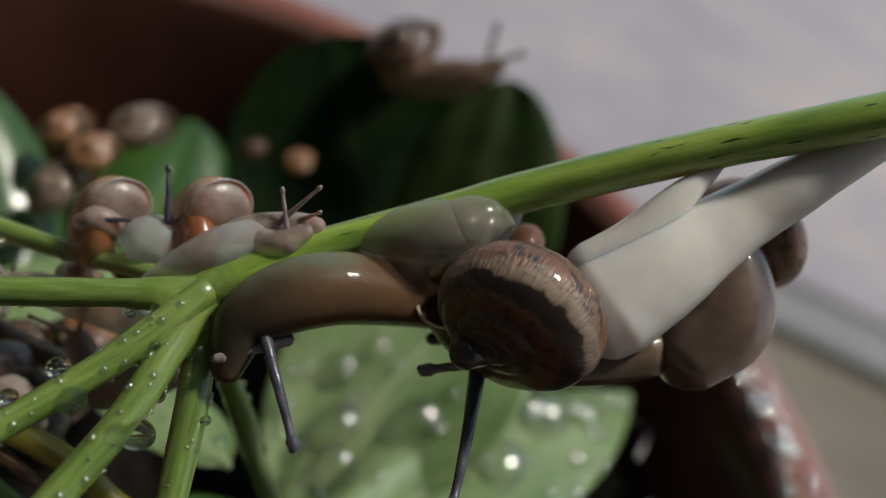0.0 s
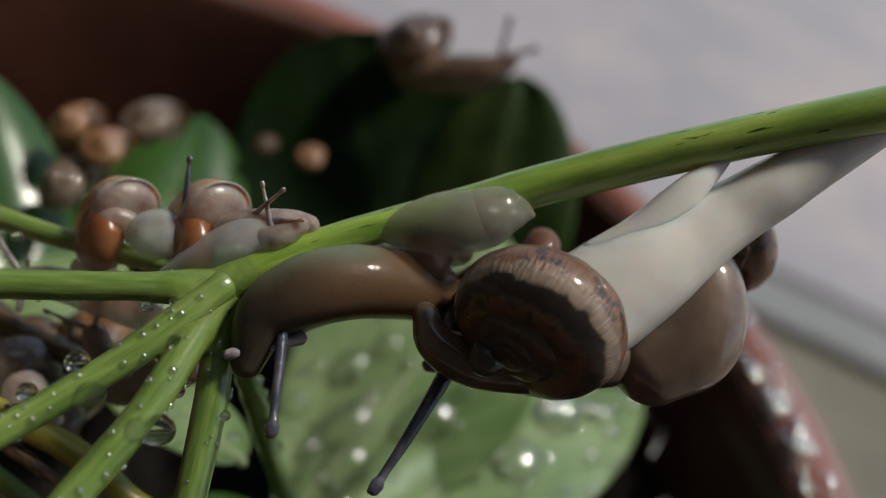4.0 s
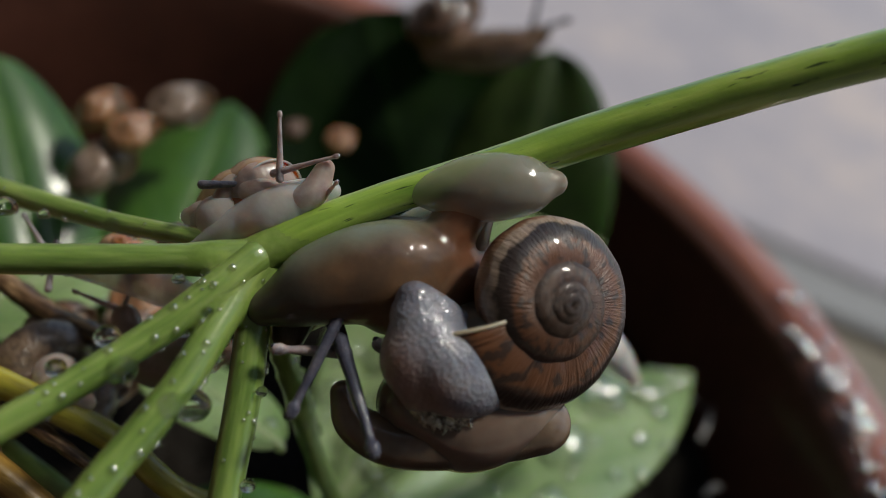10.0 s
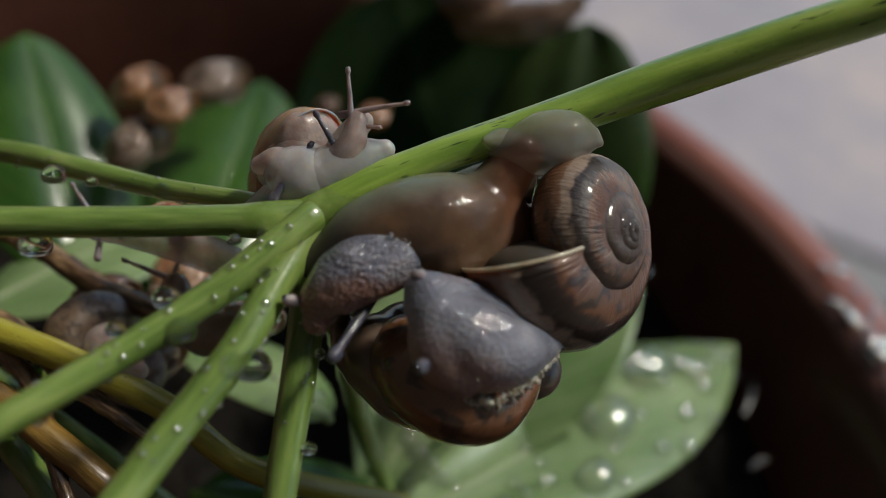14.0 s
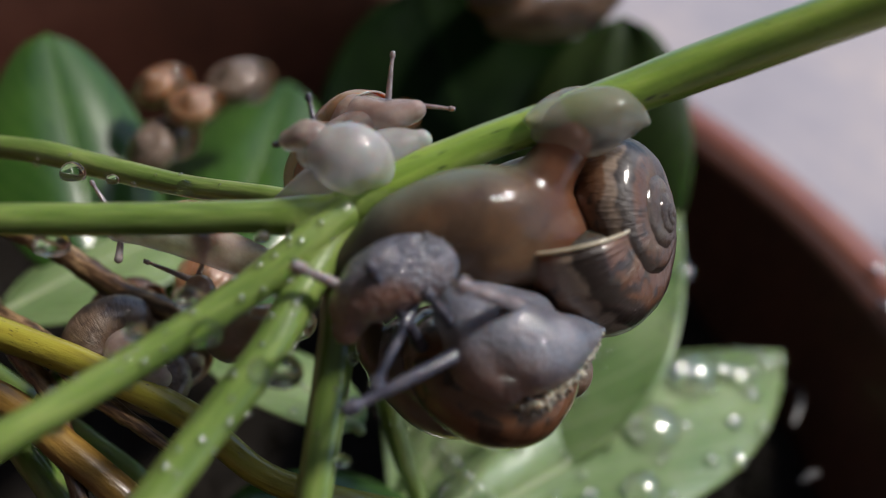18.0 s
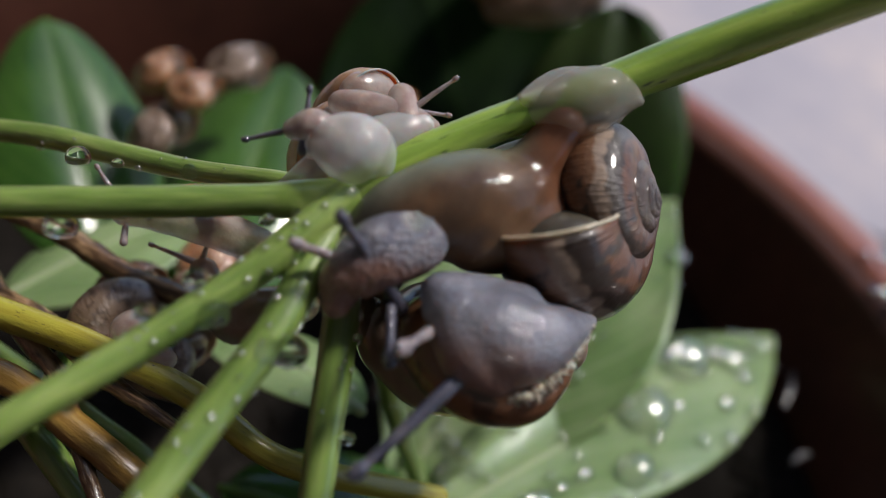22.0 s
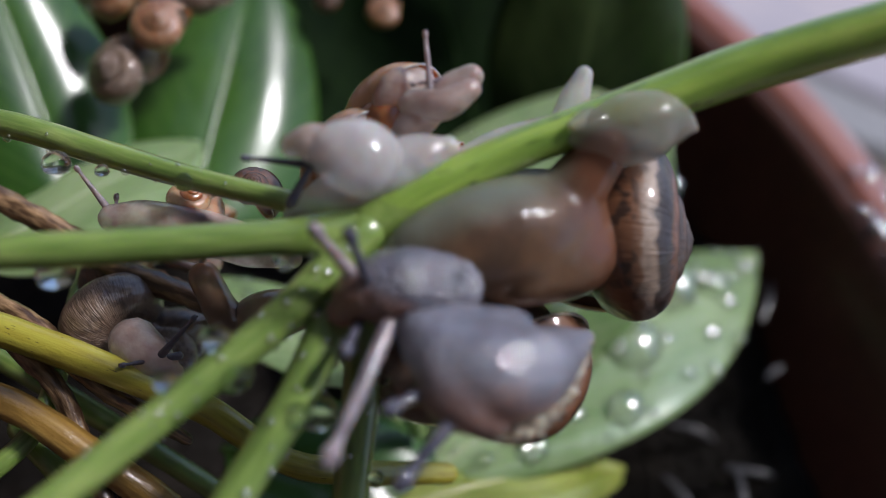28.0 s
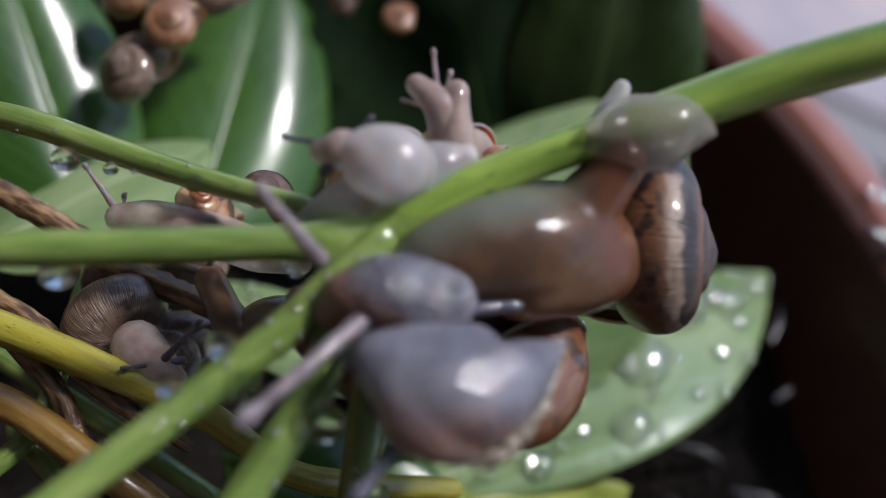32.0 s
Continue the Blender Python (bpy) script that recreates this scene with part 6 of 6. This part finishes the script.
Dd = (2.28, -11.9, 171.76)
snail_d = thing("small_snail", Dd, "small orange-tan snail crawling along the green stalks", "snail", "small snails")
shell(snail_d, Dd, [(0, -0.01, -11.23, 169.29, -38.7, -70.0, 87.2), (1, -0.89, -10.75, 167.94, -38.0, -69.8, 86.6), (3, -1.52, -11.87, 168.7, -37.4, -69.7, 86.4), (6, 5.83, -13.0, 170.24, -38.0, -70.1, 86.1), (8, 7.21, -12.58, 171.08, -34.5, -69.8, 83.2), (10, 8.35, -12.55, 171.38, -31.8, -69.1, 81.3), (14, 8.64, -11.74, 171.66, -28.8, -68.2, 78.5), (15, 8.27, -11.67, 172.35, -27.9, -67.9, 77.9), (17.6, 8.52, -9.71, 170.51, -25.6, -68.0, 76.4), (20, 9.18, -11.01, 171.84, -27.1, -67.7, 77.3), (23, 8.83, -10.79, 171.62, -29.0, -66.6, 77.8), (24, 8.7, -10.37, 171.69, -32.7, -63.8, 79.3), (25, 8.6, -10.5, 171.09, -36.9, -59.4, 82.6), (26, 9.03, -9.77, 171.28, -39.8, -56.0, 83.1), (29, 9.46, -10.42, 170.86, -41.7, -58.7, 84.2), (32, 10.61, -10.6, 170.78, -44.0, -58.1, 87.5)],
      5.7, SHELL_TAN, "glossy orange-tan shell", whorls=3.0, growth=2.3, tall=0.55, lip=SKIN_WHITE, collar_mat=SKIN_PINK, full=1.38)
flesh("body", [(14.32, -12.91, 175.12, 1.45), (13.27, -13.16, 175.72, 2.28), (12.05, -13.85, 176.27, 2.63), (10.31, -13.89, 175.91, 2.18), (9.17, -13.79, 175.34, 1.18)], SKIN_WHITE, snail_d, Dd,
      [(0, 8.86, -10.36, 170.48, 0, -0, 0), (3, 7.13, -10.94, 169.78, 0, -0, 0), (6, 11.35, -10.69, 171.73, 0, -0, 0), (9, 11.8, -11.12, 171.13, 0, -0, 0), (11, 11.78, -11.18, 171.05, 0, -0, 0), (13, 12.13, -11.06, 171.17, 0, -0, 0), (14, 13.42, -11.99, 173.14, 0, -0, 0), (15, 13.55, -13.2, 174.81, 0, -0, 0), (19, 14.89, -13.61, 175.79, 0, -0, 0), (23, 14.71, -13.85, 175.43, 0, -0, 0), (24, 14.1, -13.41, 175.75, 0, -0, 0), (25, 13.55, -13.18, 175.56, 0, -0, 0), (26, 13.23, -12.36, 175.94, 0, -0, 0), (29, 13.13, -12.76, 175.9, 0, -0, 0), (32, 14.07, -12.45, 176.21, 0, -0, 0)], seg=32, lump=0.0)
flesh("head", [(10.82, -14.03, 177.32, 1.15), (9.51, -14.49, 177.68, 1.23), (8.4, -14.99, 177.14, 0.82)], SKIN_PINK, snail_d, Dd,
      [(0, 1.9, -11.18, 171.05, 0, -0, 0), (3, 0.63, -11.69, 170.57, 0, -0, 0), (6, 7.12, -10.87, 171.46, 0, -0, 0), (9, 7.82, -11.15, 171.26, 0, -0, 0), (11, 8.14, -11.28, 171.1, 0, -0, 0), (13, 8.73, -11.9, 171.96, 0, -0, 0), (14, 9.9, -12.52, 174.36, 0, -0, 0), (15, 9.49, -13.57, 176.34, 0, -0, 0), (19, 10.5, -14.23, 177.09, 0, -0, 0), (23, 10.2, -14.32, 176.72, 0, -0, 0), (24, 9.52, -13.75, 176.89, 0, -0, 0), (25, 9, -13.53, 176.49, 0, -0, 0), (26, 8.99, -12.92, 176.47, 0, -0, 0), (29, 8.83, -13.16, 176.44, 0, -0, 0), (32, 9.81, -12.97, 176.65, 0, -0, 0)], seg=24, lump=0.05, lump_size=1.2)
tentacle(snail_d, Dd, [(0, 4.83, -8.66, 177.9, -167.5, -41.6, -69.7), (2, 5.2, -7.99, 178.76, -172.2, -40.3, -69.9), (3, 3.73, -8.91, 177.66, -173.4, -40, -69.2), (6, 9.39, -8.34, 180.05, -170.3, -40.6, -70), (9, 9.52, -11.06, 176.34, -170.4, -41.3, -67.5), (13, 11.51, -10.62, 180.01, -165.1, -43.9, -65.7), (15, 8.65, -12.01, 178.44, -117.6, -51.5, -77.2), (19, 7.72, -12.63, 179.48, -173.9, -41.1, -64.3), (23, 7.77, -13.07, 178.41, 179.3, -40.6, -66.5), (24, 6.99, -13.12, 177.6, 178.6, -43.7, -68.3), (25, 7.29, -13.18, 176.78, 177.2, -48.3, -68.3), (26, 8.64, -12.45, 176.83, 159.3, -47.4, -78.8), (29, 8.06, -13.2, 176.32, 166.8, -46, -78.2), (32, 9.39, -11.06, 178.32, 158.9, -45.3, -83.5)], 3.2, 0.4, 0.17, TENTACLE)
tentacle(snail_d, Dd, [(0, 4.56, -10.94, 173.08, 117.3, -41.3, -93.2), (6, 9.94, -10.81, 174.96, 117, -41.1, -93.4), (13, 11.41, -11.59, 177.11, 112.9, -42.7, -89.7), (15, 9.47, -13.05, 177.02, -122.4, -51.5, -75.4), (19, 6.35, -15.67, 175.65, -52.8, -37.5, -85.6), (23, 4.03, -16.3, 174.66, -66.3, -43.7, -89.8), (24, 3.51, -15.34, 175.15, -80, -51.3, -92), (25, 3.57, -15.31, 174.68, -70, -53.7, -95.2), (26, 3.66, -14.96, 174.39, -64.7, -56.4, -99.4), (29, 3.61, -14.95, 174.25, -66.8, -54.6, -101), (32, 4.74, -13.4, 175.74, -68.2, -56.2, -101.4)], 3.8, 0.4, 0.17, TENTACLE)

# a pale snail that creeps up behind the stalk
E_AT = (20.05, -7.33, 177.5)
snail_e = thing("hidden_snail", E_AT, "pale snail with a brown shell creeping behind the stalk", "snail")
shell(snail_e, E_AT, [(0, 30.57, -4.04, 179.14, -50.9, 63.6, 57.8), (19, 25.37, -5.89, 174.88, -42.7, 67, 66.4), (24, 23.56, -6.99, 175.37, -18.6, 2.3, 77.6), (26, 16.66, -8.41, 172.96, -17.7, -0.2, 77), (29, 16.91, -7.31, 174.48, -18.3, -3.1, 76.6), (32, 18.56, -6.98, 174.84, -19.6, -2.7, 78)], 3.4, SHELL_TAN, "thin brown shell", lip=SKIN_WHITE, collar_mat=SKIN_WHITE)
flesh("foot", [(16.61, -9.63, 175.04, 0.65), (19, -7.75, 177.01, 0.97), (21.63, -6.3, 178.61, 0.97), (23.57, -5.17, 179.84, 0.73)], SKIN_WHITE, snail_e, E_AT, [(0, 23.42, -7.17, 176.55, 0, -0, 0), (19, 20.1, -8.63, 173.5, 0, -0, 0), (23, 19.71, -9.15, 174.56, 0, -0, 0), (24, 19.05, -9.27, 175.85, 0, -0, 0), (25, 18.32, -9.06, 175.44, 0, -0, 0), (26, 16.76, -8.66, 175.36, 0, -0, 0), (29, 16.61, -9.63, 175.04, 0, -0, 0), (32, 17.8, -8.96, 175.68, 0, -0, 0)])
flesh("tail", [(23.46, -5.36, 179.65, 0.89), (23.69, -3.79, 181.11, 1.05), (23.69, -2.5, 182.29, 0.69)], SKIN_WHITE, snail_e, E_AT, [(0, 33.58, -3.01, 182.24, 0, -0, 0), (19, 27.45, -4.64, 177.94, 0, -0, 0), (24, 27.44, -4.31, 178.34, 0, -0, 0), (25, 25.85, -4.36, 178.68, 0, -0, 0), (25.5, 23.51, -6.91, 177.34, 0, -0, 0), (26, 22.9, -4.87, 178.96, 0, -0, 0), (29, 23.46, -5.36, 179.65, 0, -0, 0), (32, 24.25, -5.06, 179.83, 0, -0, 0)], "white pointed tail")


def still_snail(name, label, group, sh, radius, shell_mat, shell_label, body, body_mat, horns=(), horn_mat=TENTACLE_PALE, horn=(3.0, 0.35, 0.15)):
    """A snail that rests where it sits."""
    at = sh[1:4]
    s = thing(name, at, label, "snail", group)
    shell(s, at, [sh], radius, shell_mat, shell_label, lip=SKIN_MANTLE, collar_mat=SKIN_MANTLE)
    if body:
        flesh("body", body, body_mat, s, at)
    for h in horns:
        tentacle(s, at, [h], *horn, horn_mat)
    return s


still_snail("grey_shelled_snail", "small snail with a grey-brown shell among the dead twigs", "small snails", (29, -4.08, -16.34, 150.45, -104.3, 18.3, 37.3), 7.0, SHELL_GREY, "grey-brown speckled shell",
            [(-1.13, -20.06, 154.16, 2), (1.32, -21.24, 154.7, 1.61), (2.89, -21.57, 154.56, 0.89)], SKIN_PINK, [(29, 3.2, -19.06, 159.6, 160.2, -32, -90.7), (29, -0.72, -23.02, 155.57, -86.2, -59.1, -58.9)], TENTACLE)
H = (29, -0.73, -11.61, 163.27, -5, -2.6, -32.9)
still_snail("small_snail", "small tan snail crawling under the side stalk", "small snails", H, 3.0, SHELL_TAN, "thin tan shell",
            [(8.37, -12.93, 163.02, 0.8), (5.14, -13.01, 162.61, 1.61), (0.71, -13.68, 162.89, 1.76), (-3.28, -13.96, 162.21, 1.49), (-5.75, -14.5, 161.46, 1.14)], SKIN_PINK, [(29, -6.16, -13.2, 162.61, -174, -51.9, -71.8), (29, -9.51, -12.98, 163.81, -144.9, -49.9, -61.8)], TENTACLE_PALE)
still_snail("small_snail", "small brown-shelled snail under the node", "small snails", (29, 3.4, -9.71, 165.44, 9.1, 1.1, -31.1), 2.7, SHELL_BROWN, "brown ringed shell",
            [(11.16, -14.09, 159.07, 1.46), (8.19, -15.3, 157.79, 2.15), (6.31, -16.51, 156.41, 1.95), (4.4, -16.12, 157.12, 1.46), (2.17, -14.87, 158.99, 1.27)], SKIN_TAN, [(19, 1.79, -13.24, 162.81, 171.3, -15.1, -71.8), (19, -2.6, -15.57, 160.23, -109.7, -45.4, -60.4)], TENTACLE_PALE)
still_snail("far_snail", "brown snail crawling over a leaf on the pot rim", "", (0, 10.23, 55.74, 167.74, -8.8, -36.3, 62), 7.6, SHELL_BROWN, "brown shell",
            [(11.36, 52.86, 163.79, 2.32), (17.98, 53.64, 166.56, 3.19), (22.58, 54.39, 169.27, 2.64), (25.15, 55.13, 171.98, 1.4)], SKIN_TAN, [(0, 22.49, 57.55, 177, -179, -27.5, -70.9), (0, 27.91, 55.22, 175.51, 137, -22.6, -111.8)], TENTACLE, (7.0, 0.7, 0.35))
for k, (sh, r, mat, lab, bd) in enumerate([
        ((0, -22.46, 18.44, 153.95, -8.8, -36.3, 62), 4.3, SHELL_ORANGE, "orange-tan shell", None),
        ((0, -15.5, 14.71, 155.64, 6.5, -19, 65), 4.1, SHELL_ORANGE, "tan shell", None),
        ((0, -18.1, 11.05, 150.62, -7.9, -45.1, 60), 5.3, SHELL_GREY, "grey-brown shell", None),
        ((0, -14.96, 24.29, 155.19, -7.9, -21.3, 64.6), 5.5, SHELL_GREY, "dark grey shell", None),
        ((0, -3.53, 39.65, 149.09, -1.4, -27.5, 63.7), 2.6, SHELL_BROWN, "brown shell", None),
        ((0, 4.25, 38.75, 151.25, 10.4, -15, 65.5), 3.1, SHELL_ORANGE, "tan shell", None),
        ((0, -1.83, -4.56, 149.59, 10.4, -15, 65.5), 4.6, SHELL_ORANGE, "tan shell", [(-3.28, -7.47, 149, 1.05), (-0.22, -7.02, 149.61, 1.48)]),
        ((0, 0.73, -17.39, 148.98, -1.4, -27.5, 63.7), 5.0, SHELL_GREY, "dull grey shell", [(0.63, -20.2, 148.53, 0.93), (3.35, -19.8, 149.08, 1.32)]),
        ((0, -6.91, -12.2, 149.3, -1.4, -27.5, 63.7), 4.3, SHELL_BROWN, "brown shell", None)]):
    still_snail("small_snail", "resting snail, " + lab + ", among the leaves", "small snails", sh, r, mat, lab, bd, SKIN_MANTLE)


# ---- water ----
random.seed(7)
BEADS, SMALL_BEADS, LEAF_BEADS = [], [], []
for k, flatness in enumerate((0.95, 0.8, 0.7)):
    bm = bmesh.new()
    bmesh.ops.create_icosphere(bm, subdivisions=3, radius=1)
    for v in bm.verts:
        if v.co.z < -0.45:
            v.co.z = -0.45 - 0.25 * (v.co.z + 0.45) * -1
        v.co.z *= flatness
        v.co *= 1 + 0.04 * noise.noise(v.co * 1.3 + Vector((k, 0, 0)))
    me = bpy.data.meshes.new("water_drop")
    for f in bm.faces:
        f.smooth = True
    bm.to_mesh(me)
    bm.free()
    me.materials.append(WATER)
    BEADS.append(me)
    small = me.copy()
    small.materials.clear()
    small.materials.append(BEAD)
    SMALL_BEADS.append(small)
    flat = me.copy()
    flat.materials.clear()
    flat.materials.append(LEAF_DROP)
    LEAF_BEADS.append(flat)


def drop(at, normal, r, kind=0, label="clear water bead on a green stalk", group="water beads on the stalks", stretch=1.0):
    ob = new("water_drop", (LEAF_BEADS if "leaf" in label or "rim" in label else BEADS if r > 0.36 else SMALL_BEADS)[kind])
    q = Vector(normal).normalized().to_track_quat("Z", "Y")
    ob.matrix_world = Matrix.LocRotScale(Vector(at) * MM, q, Vector((r * MM, r * MM * stretch, r * MM)))
    return tagged(ob, label, "water drop", group)


def beads_along(pts, count, sizes, towards, spread, seed):
    """Beads scattered along one side of a stalk."""
    rnd = random.Random(seed)
    c = spline(pts, 12)
    tw = Vector(towards).normalized()
    for _ in range(count):
        i = rnd.randrange(len(c) // 12 + 1, len(c) - 1)
        o, r = Vector(c[i][:3]), c[i][3]
        t = Vector(c[i + 1][:3] - c[i][:3]).normalized()
        n = (tw - t * tw.dot(t)).normalized()
        n = (Matrix.Rotation(radians(rnd.uniform(-spread, spread)), 3, t) @ n)
        s = rnd.choice(sizes)
        drop(o + n * (r + 0.12 * s), n, s, 1)


SIDE_A = [(13.18, -16.26, 173.42, 1.41), (11.53, -20.05, 171.62, 1.37), (9.39, -24.16, 169.38, 1.24), (5.56, -30.6, 166.5, 1.17), (1.06, -38.57, 164.06, 1.08)]
SIDE_B = [(13.48, -16.1, 172.79, 1.33), (13.13, -19.16, 171.14, 1.39), (12.96, -26.44, 167.96, 1.35), (11.68, -33.19, 164.65, 1.36), (10.8, -40.12, 161.94, 1.31)]
SIDE_C = [(13.79, -15.63, 172.59, 1.34), (14.87, -18.49, 169.52, 1.33), (16.64, -22.38, 165.88, 1.4), (18.6, -27.61, 161.27, 1.28)]
SIDE_D = [(10.95, -14.47, 171.63, 0.83), (7.03, -13.98, 170.61, 0.84), (-0.9, -12.31, 166.96, 0.93), (-9.17, -11.13, 164.33, 1.07), (-17.06, -10.25, 162.14, 1.1)]
SIDE_E = [(12.96, -15.78, 173.23, 1.37), (9.85, -17.39, 172.38, 1.36), (6.68, -18.78, 171.66, 1.21), (-1.07, -22.01, 169.78, 1.22), (-11.92, -26.69, 167.61, 1.09)]
SIDE_F = [(16.39, -14.34, 163.33, 0.94), (18.8, -12.35, 155.89, 1.18), (21.35, -10.11, 147.08, 1.1)]
TO_EYE = (-0.03, -0.67, 0.74)
UNDER = (0.52, -0.68, -0.52)
FACING = (0.52, -0.61, 0.6)
beads_along(SIDE_A, 20, (0.16, 0.2, 0.26, 0.32), TO_EYE, 60, 1)
beads_along(SIDE_A, 14, (0.3, 0.42, 0.55), UNDER, 30, 2)
beads_along(SIDE_B, 20, (0.16, 0.2, 0.26, 0.34), FACING, 75, 3)
beads_along(SIDE_B, 10, (0.3, 0.42, 0.55), UNDER, 40, 4)
beads_along(SIDE_C, 18, (0.16, 0.2, 0.28, 0.36), FACING, 80, 5)
beads_along(SIDE_D, 12, (0.16, 0.24, 0.34), UNDER, 40, 6)
beads_along(SIDE_D, 8, (0.16, 0.22), TO_EYE, 50, 7)
beads_along(SIDE_E, 6, (0.14, 0.2, 0.3), UNDER, 30, 8)
beads_along(SIDE_F, 14, (0.2, 0.3, 0.4), FACING, 100, 9)

for at, r in (((26.41, -1.49, 136.04), 1.0), ((28.41, -1.99, 135.17), 1.2), ((30.37, -2.42, 134.41), 1.1), ((32.29, -2.69, 133.85), 1.0), ((33.97, -3.03, 133.22), 0.9)):
    drop(at, (-0.33, -0.64, 0.69), r, 1, "water drop on the rim of a leaf", "drops along the leaf edge")

# the large drops that hang from the stalks
for at, r in (((6.75, -25.67, 169.01), 1.0), ((8.63, -27.02, 168.01), 1.35), ((13.29, -28.14, 168.18), 0.9), ((14.59, -27.23, 167.73), 1.35), ((4.97, -29.02, 167.81), 0.75),
              ((9.05, -20.38, 172.02), 0.5), ((10.49, -23.57, 170.2), 0.5), ((12.64, -23.04, 170.07), 0.5), ((12.65, -24.7, 169.5), 0.55), ((18.05, -22.81, 166.99), 0.4), ((10.64, -19.26, 172.71), 0.42),
              ((-10.31, -14.34, 165.12), 1.05), ((-7.05, -13.73, 165.58), 0.55), ((-0.83, -13.19, 167.28), 0.8), ((-4.73, -24.29, 167.2), 1.25), ((8.32, -18.86, 170.44), 0.5),
              ((17.83, -22.1, 166.03), 0.55), ((20.15, -27.47, 162.06), 0.6)):
    drop(at, (-0.27, 0.31, 0.91), r, 0, "large clear water drop hanging from a stalk")


def beads_on(found, count, sizes, seed, label, group, kind=1):
    """Beads scattered over the upper side of a leaf."""
    rnd = random.Random(seed)
    ob, base = found
    n = len(ob.data.vertices) // 2
    done = []
    for _ in range(count * 6):
        v = ob.data.vertices[rnd.randrange(n // 14, n)]
        s = rnd.choice(sizes)
        at = Vector(base) + v.co / MM
        if all((at - p).length > s + q for p, q in done):
            nrm = v.normal if v.normal.z > 0 else -v.normal
            drop(at + nrm * 0.15 * s, nrm, s, kind, label, group, rnd.uniform(0.85, 1.3))
            done.append((at, s))
        if len(done) >= count:
            return


for at, r in [((49.66, 3.84, 137.24), 2.15), ((52.55, 23.52, 139.35), 1.94), ((64.23, 32.54, 139.23), 1.58), ((57.98, 27.05, 139.56), 1.37), ((53.58, 15.55, 138.14), 1.08), ((57.03, 11.24, 138.58), 0.98), ((59.72, 18.63, 139.45), 1.02), ((39.95, -4.35, 134.81), 1.67), ((56.7, 22.78, 139.03), 0.75), ((62.05, 24.85, 139.71), 0.9), ((51.64, 10.27, 137.65), 0.7), ((48.6, 16.28, 135.26), 2.5), ((44.32, 1.43, 136.02), 0.8), ((49.89, 13.22, 137.49), 3.43), ((53.57, 23.55, 139.77), 3.14), ((59.74, 27.09, 139.36), 2.12)]:
    drop(Vector(at) + Vector((0, 0, 0.1 * r)), (-0.05, -0.1, 0.99), r, 2, "broad flattened water drop on a pale green leaf", "drops on the wet leaf", 1.15)
for at, r in [((36.56, 14.25, 136.52), 3.47), ((23.45, 19.19, 134.47), 2.47), ((27.04, 22.94, 137.58), 2), ((30.73, 21.06, 138.05), 1.23), ((26.73, 11.58, 132.03), 3.01), ((28.76, 7.07, 129.74), 2.8), ((18.55, 12.41, 129.94), 1.77), ((19.01, 17.73, 132.98), 1.32), ((28.06, 16.25, 134.86), 0.97), ((39.61, 18.5, 140.32), 1.12), ((22.89, 8.06, 127.54), 1.42)]:
    drop(Vector(at) + Vector((-0.03, -0.04, 0.09)) * r, (-0.28, -0.42, 0.86), r, 2, "broad flattened water drop on an upright leaf", "drops on the upright leaf", 1.15)
beads_on(wet_leaf, 60, (0.3, 0.45, 0.6, 0.8, 1.1), 11, "flattened water drop on a pale green leaf", "drops on the wet leaf")
beads_on(upright_leaf, 70, (0.3, 0.45, 0.6, 0.9, 1.2), 12, "flattened water drop on an upright leaf", "drops on the upright leaf")
beads_on(small_leaf, 14, (0.3, 0.5, 0.9), 13, "small water drop on a pale leaf", "drops on the small leaf")
rnd = random.Random(5)
bm = bmesh.new()
for k in range(80):
    q, s = radians(rnd.uniform(0, 34)), rnd.choice((0.25, 0.35, 0.5, 0.7, 1.0))
    m = Matrix.Translation((91.0 * math.cos(q) + rnd.uniform(-2.5, 2.5), 91.0 * math.sin(q) + rnd.uniform(-1, 1), 151.1)) @ Matrix.Diagonal((s, s * rnd.uniform(1, 1.6), s * 0.6, 1))
    bmesh.ops.create_icosphere(bm, subdivisions=2, radius=1, matrix=m)
for k in range(64):
    q, s = radians(rnd.uniform(2, 31)), rnd.choice((0.4, 0.6, 0.8, 1.1, 1.4))
    m = Matrix.Translation((88.9 * math.cos(q) + rnd.uniform(-0.5, 0.5), 88.9 * math.sin(q) + rnd.uniform(-0.5, 0.5), 149.6 + rnd.uniform(-0.8, 0.9))) @ Matrix.Diagonal((s, s * rnd.uniform(1, 1.6), s * 0.7, 1))
    bmesh.ops.create_icosphere(bm, subdivisions=2, radius=1, matrix=m)
tagged(part("rim_beads", bm, BEAD), "scattered water beads along the wet pot rim", "water beads", kind="stuff")


# ---- what moves ----
def motions():
    for ob, rows, anchor in MOVES:
        walk(ob, [(t, pose((x - anchor[0]) * MM, (y - anchor[1]) * MM, (z - anchor[2]) * MM, rx, ry, rz)) for t, x, y, z, rx, ry, rz in rows])


motions()
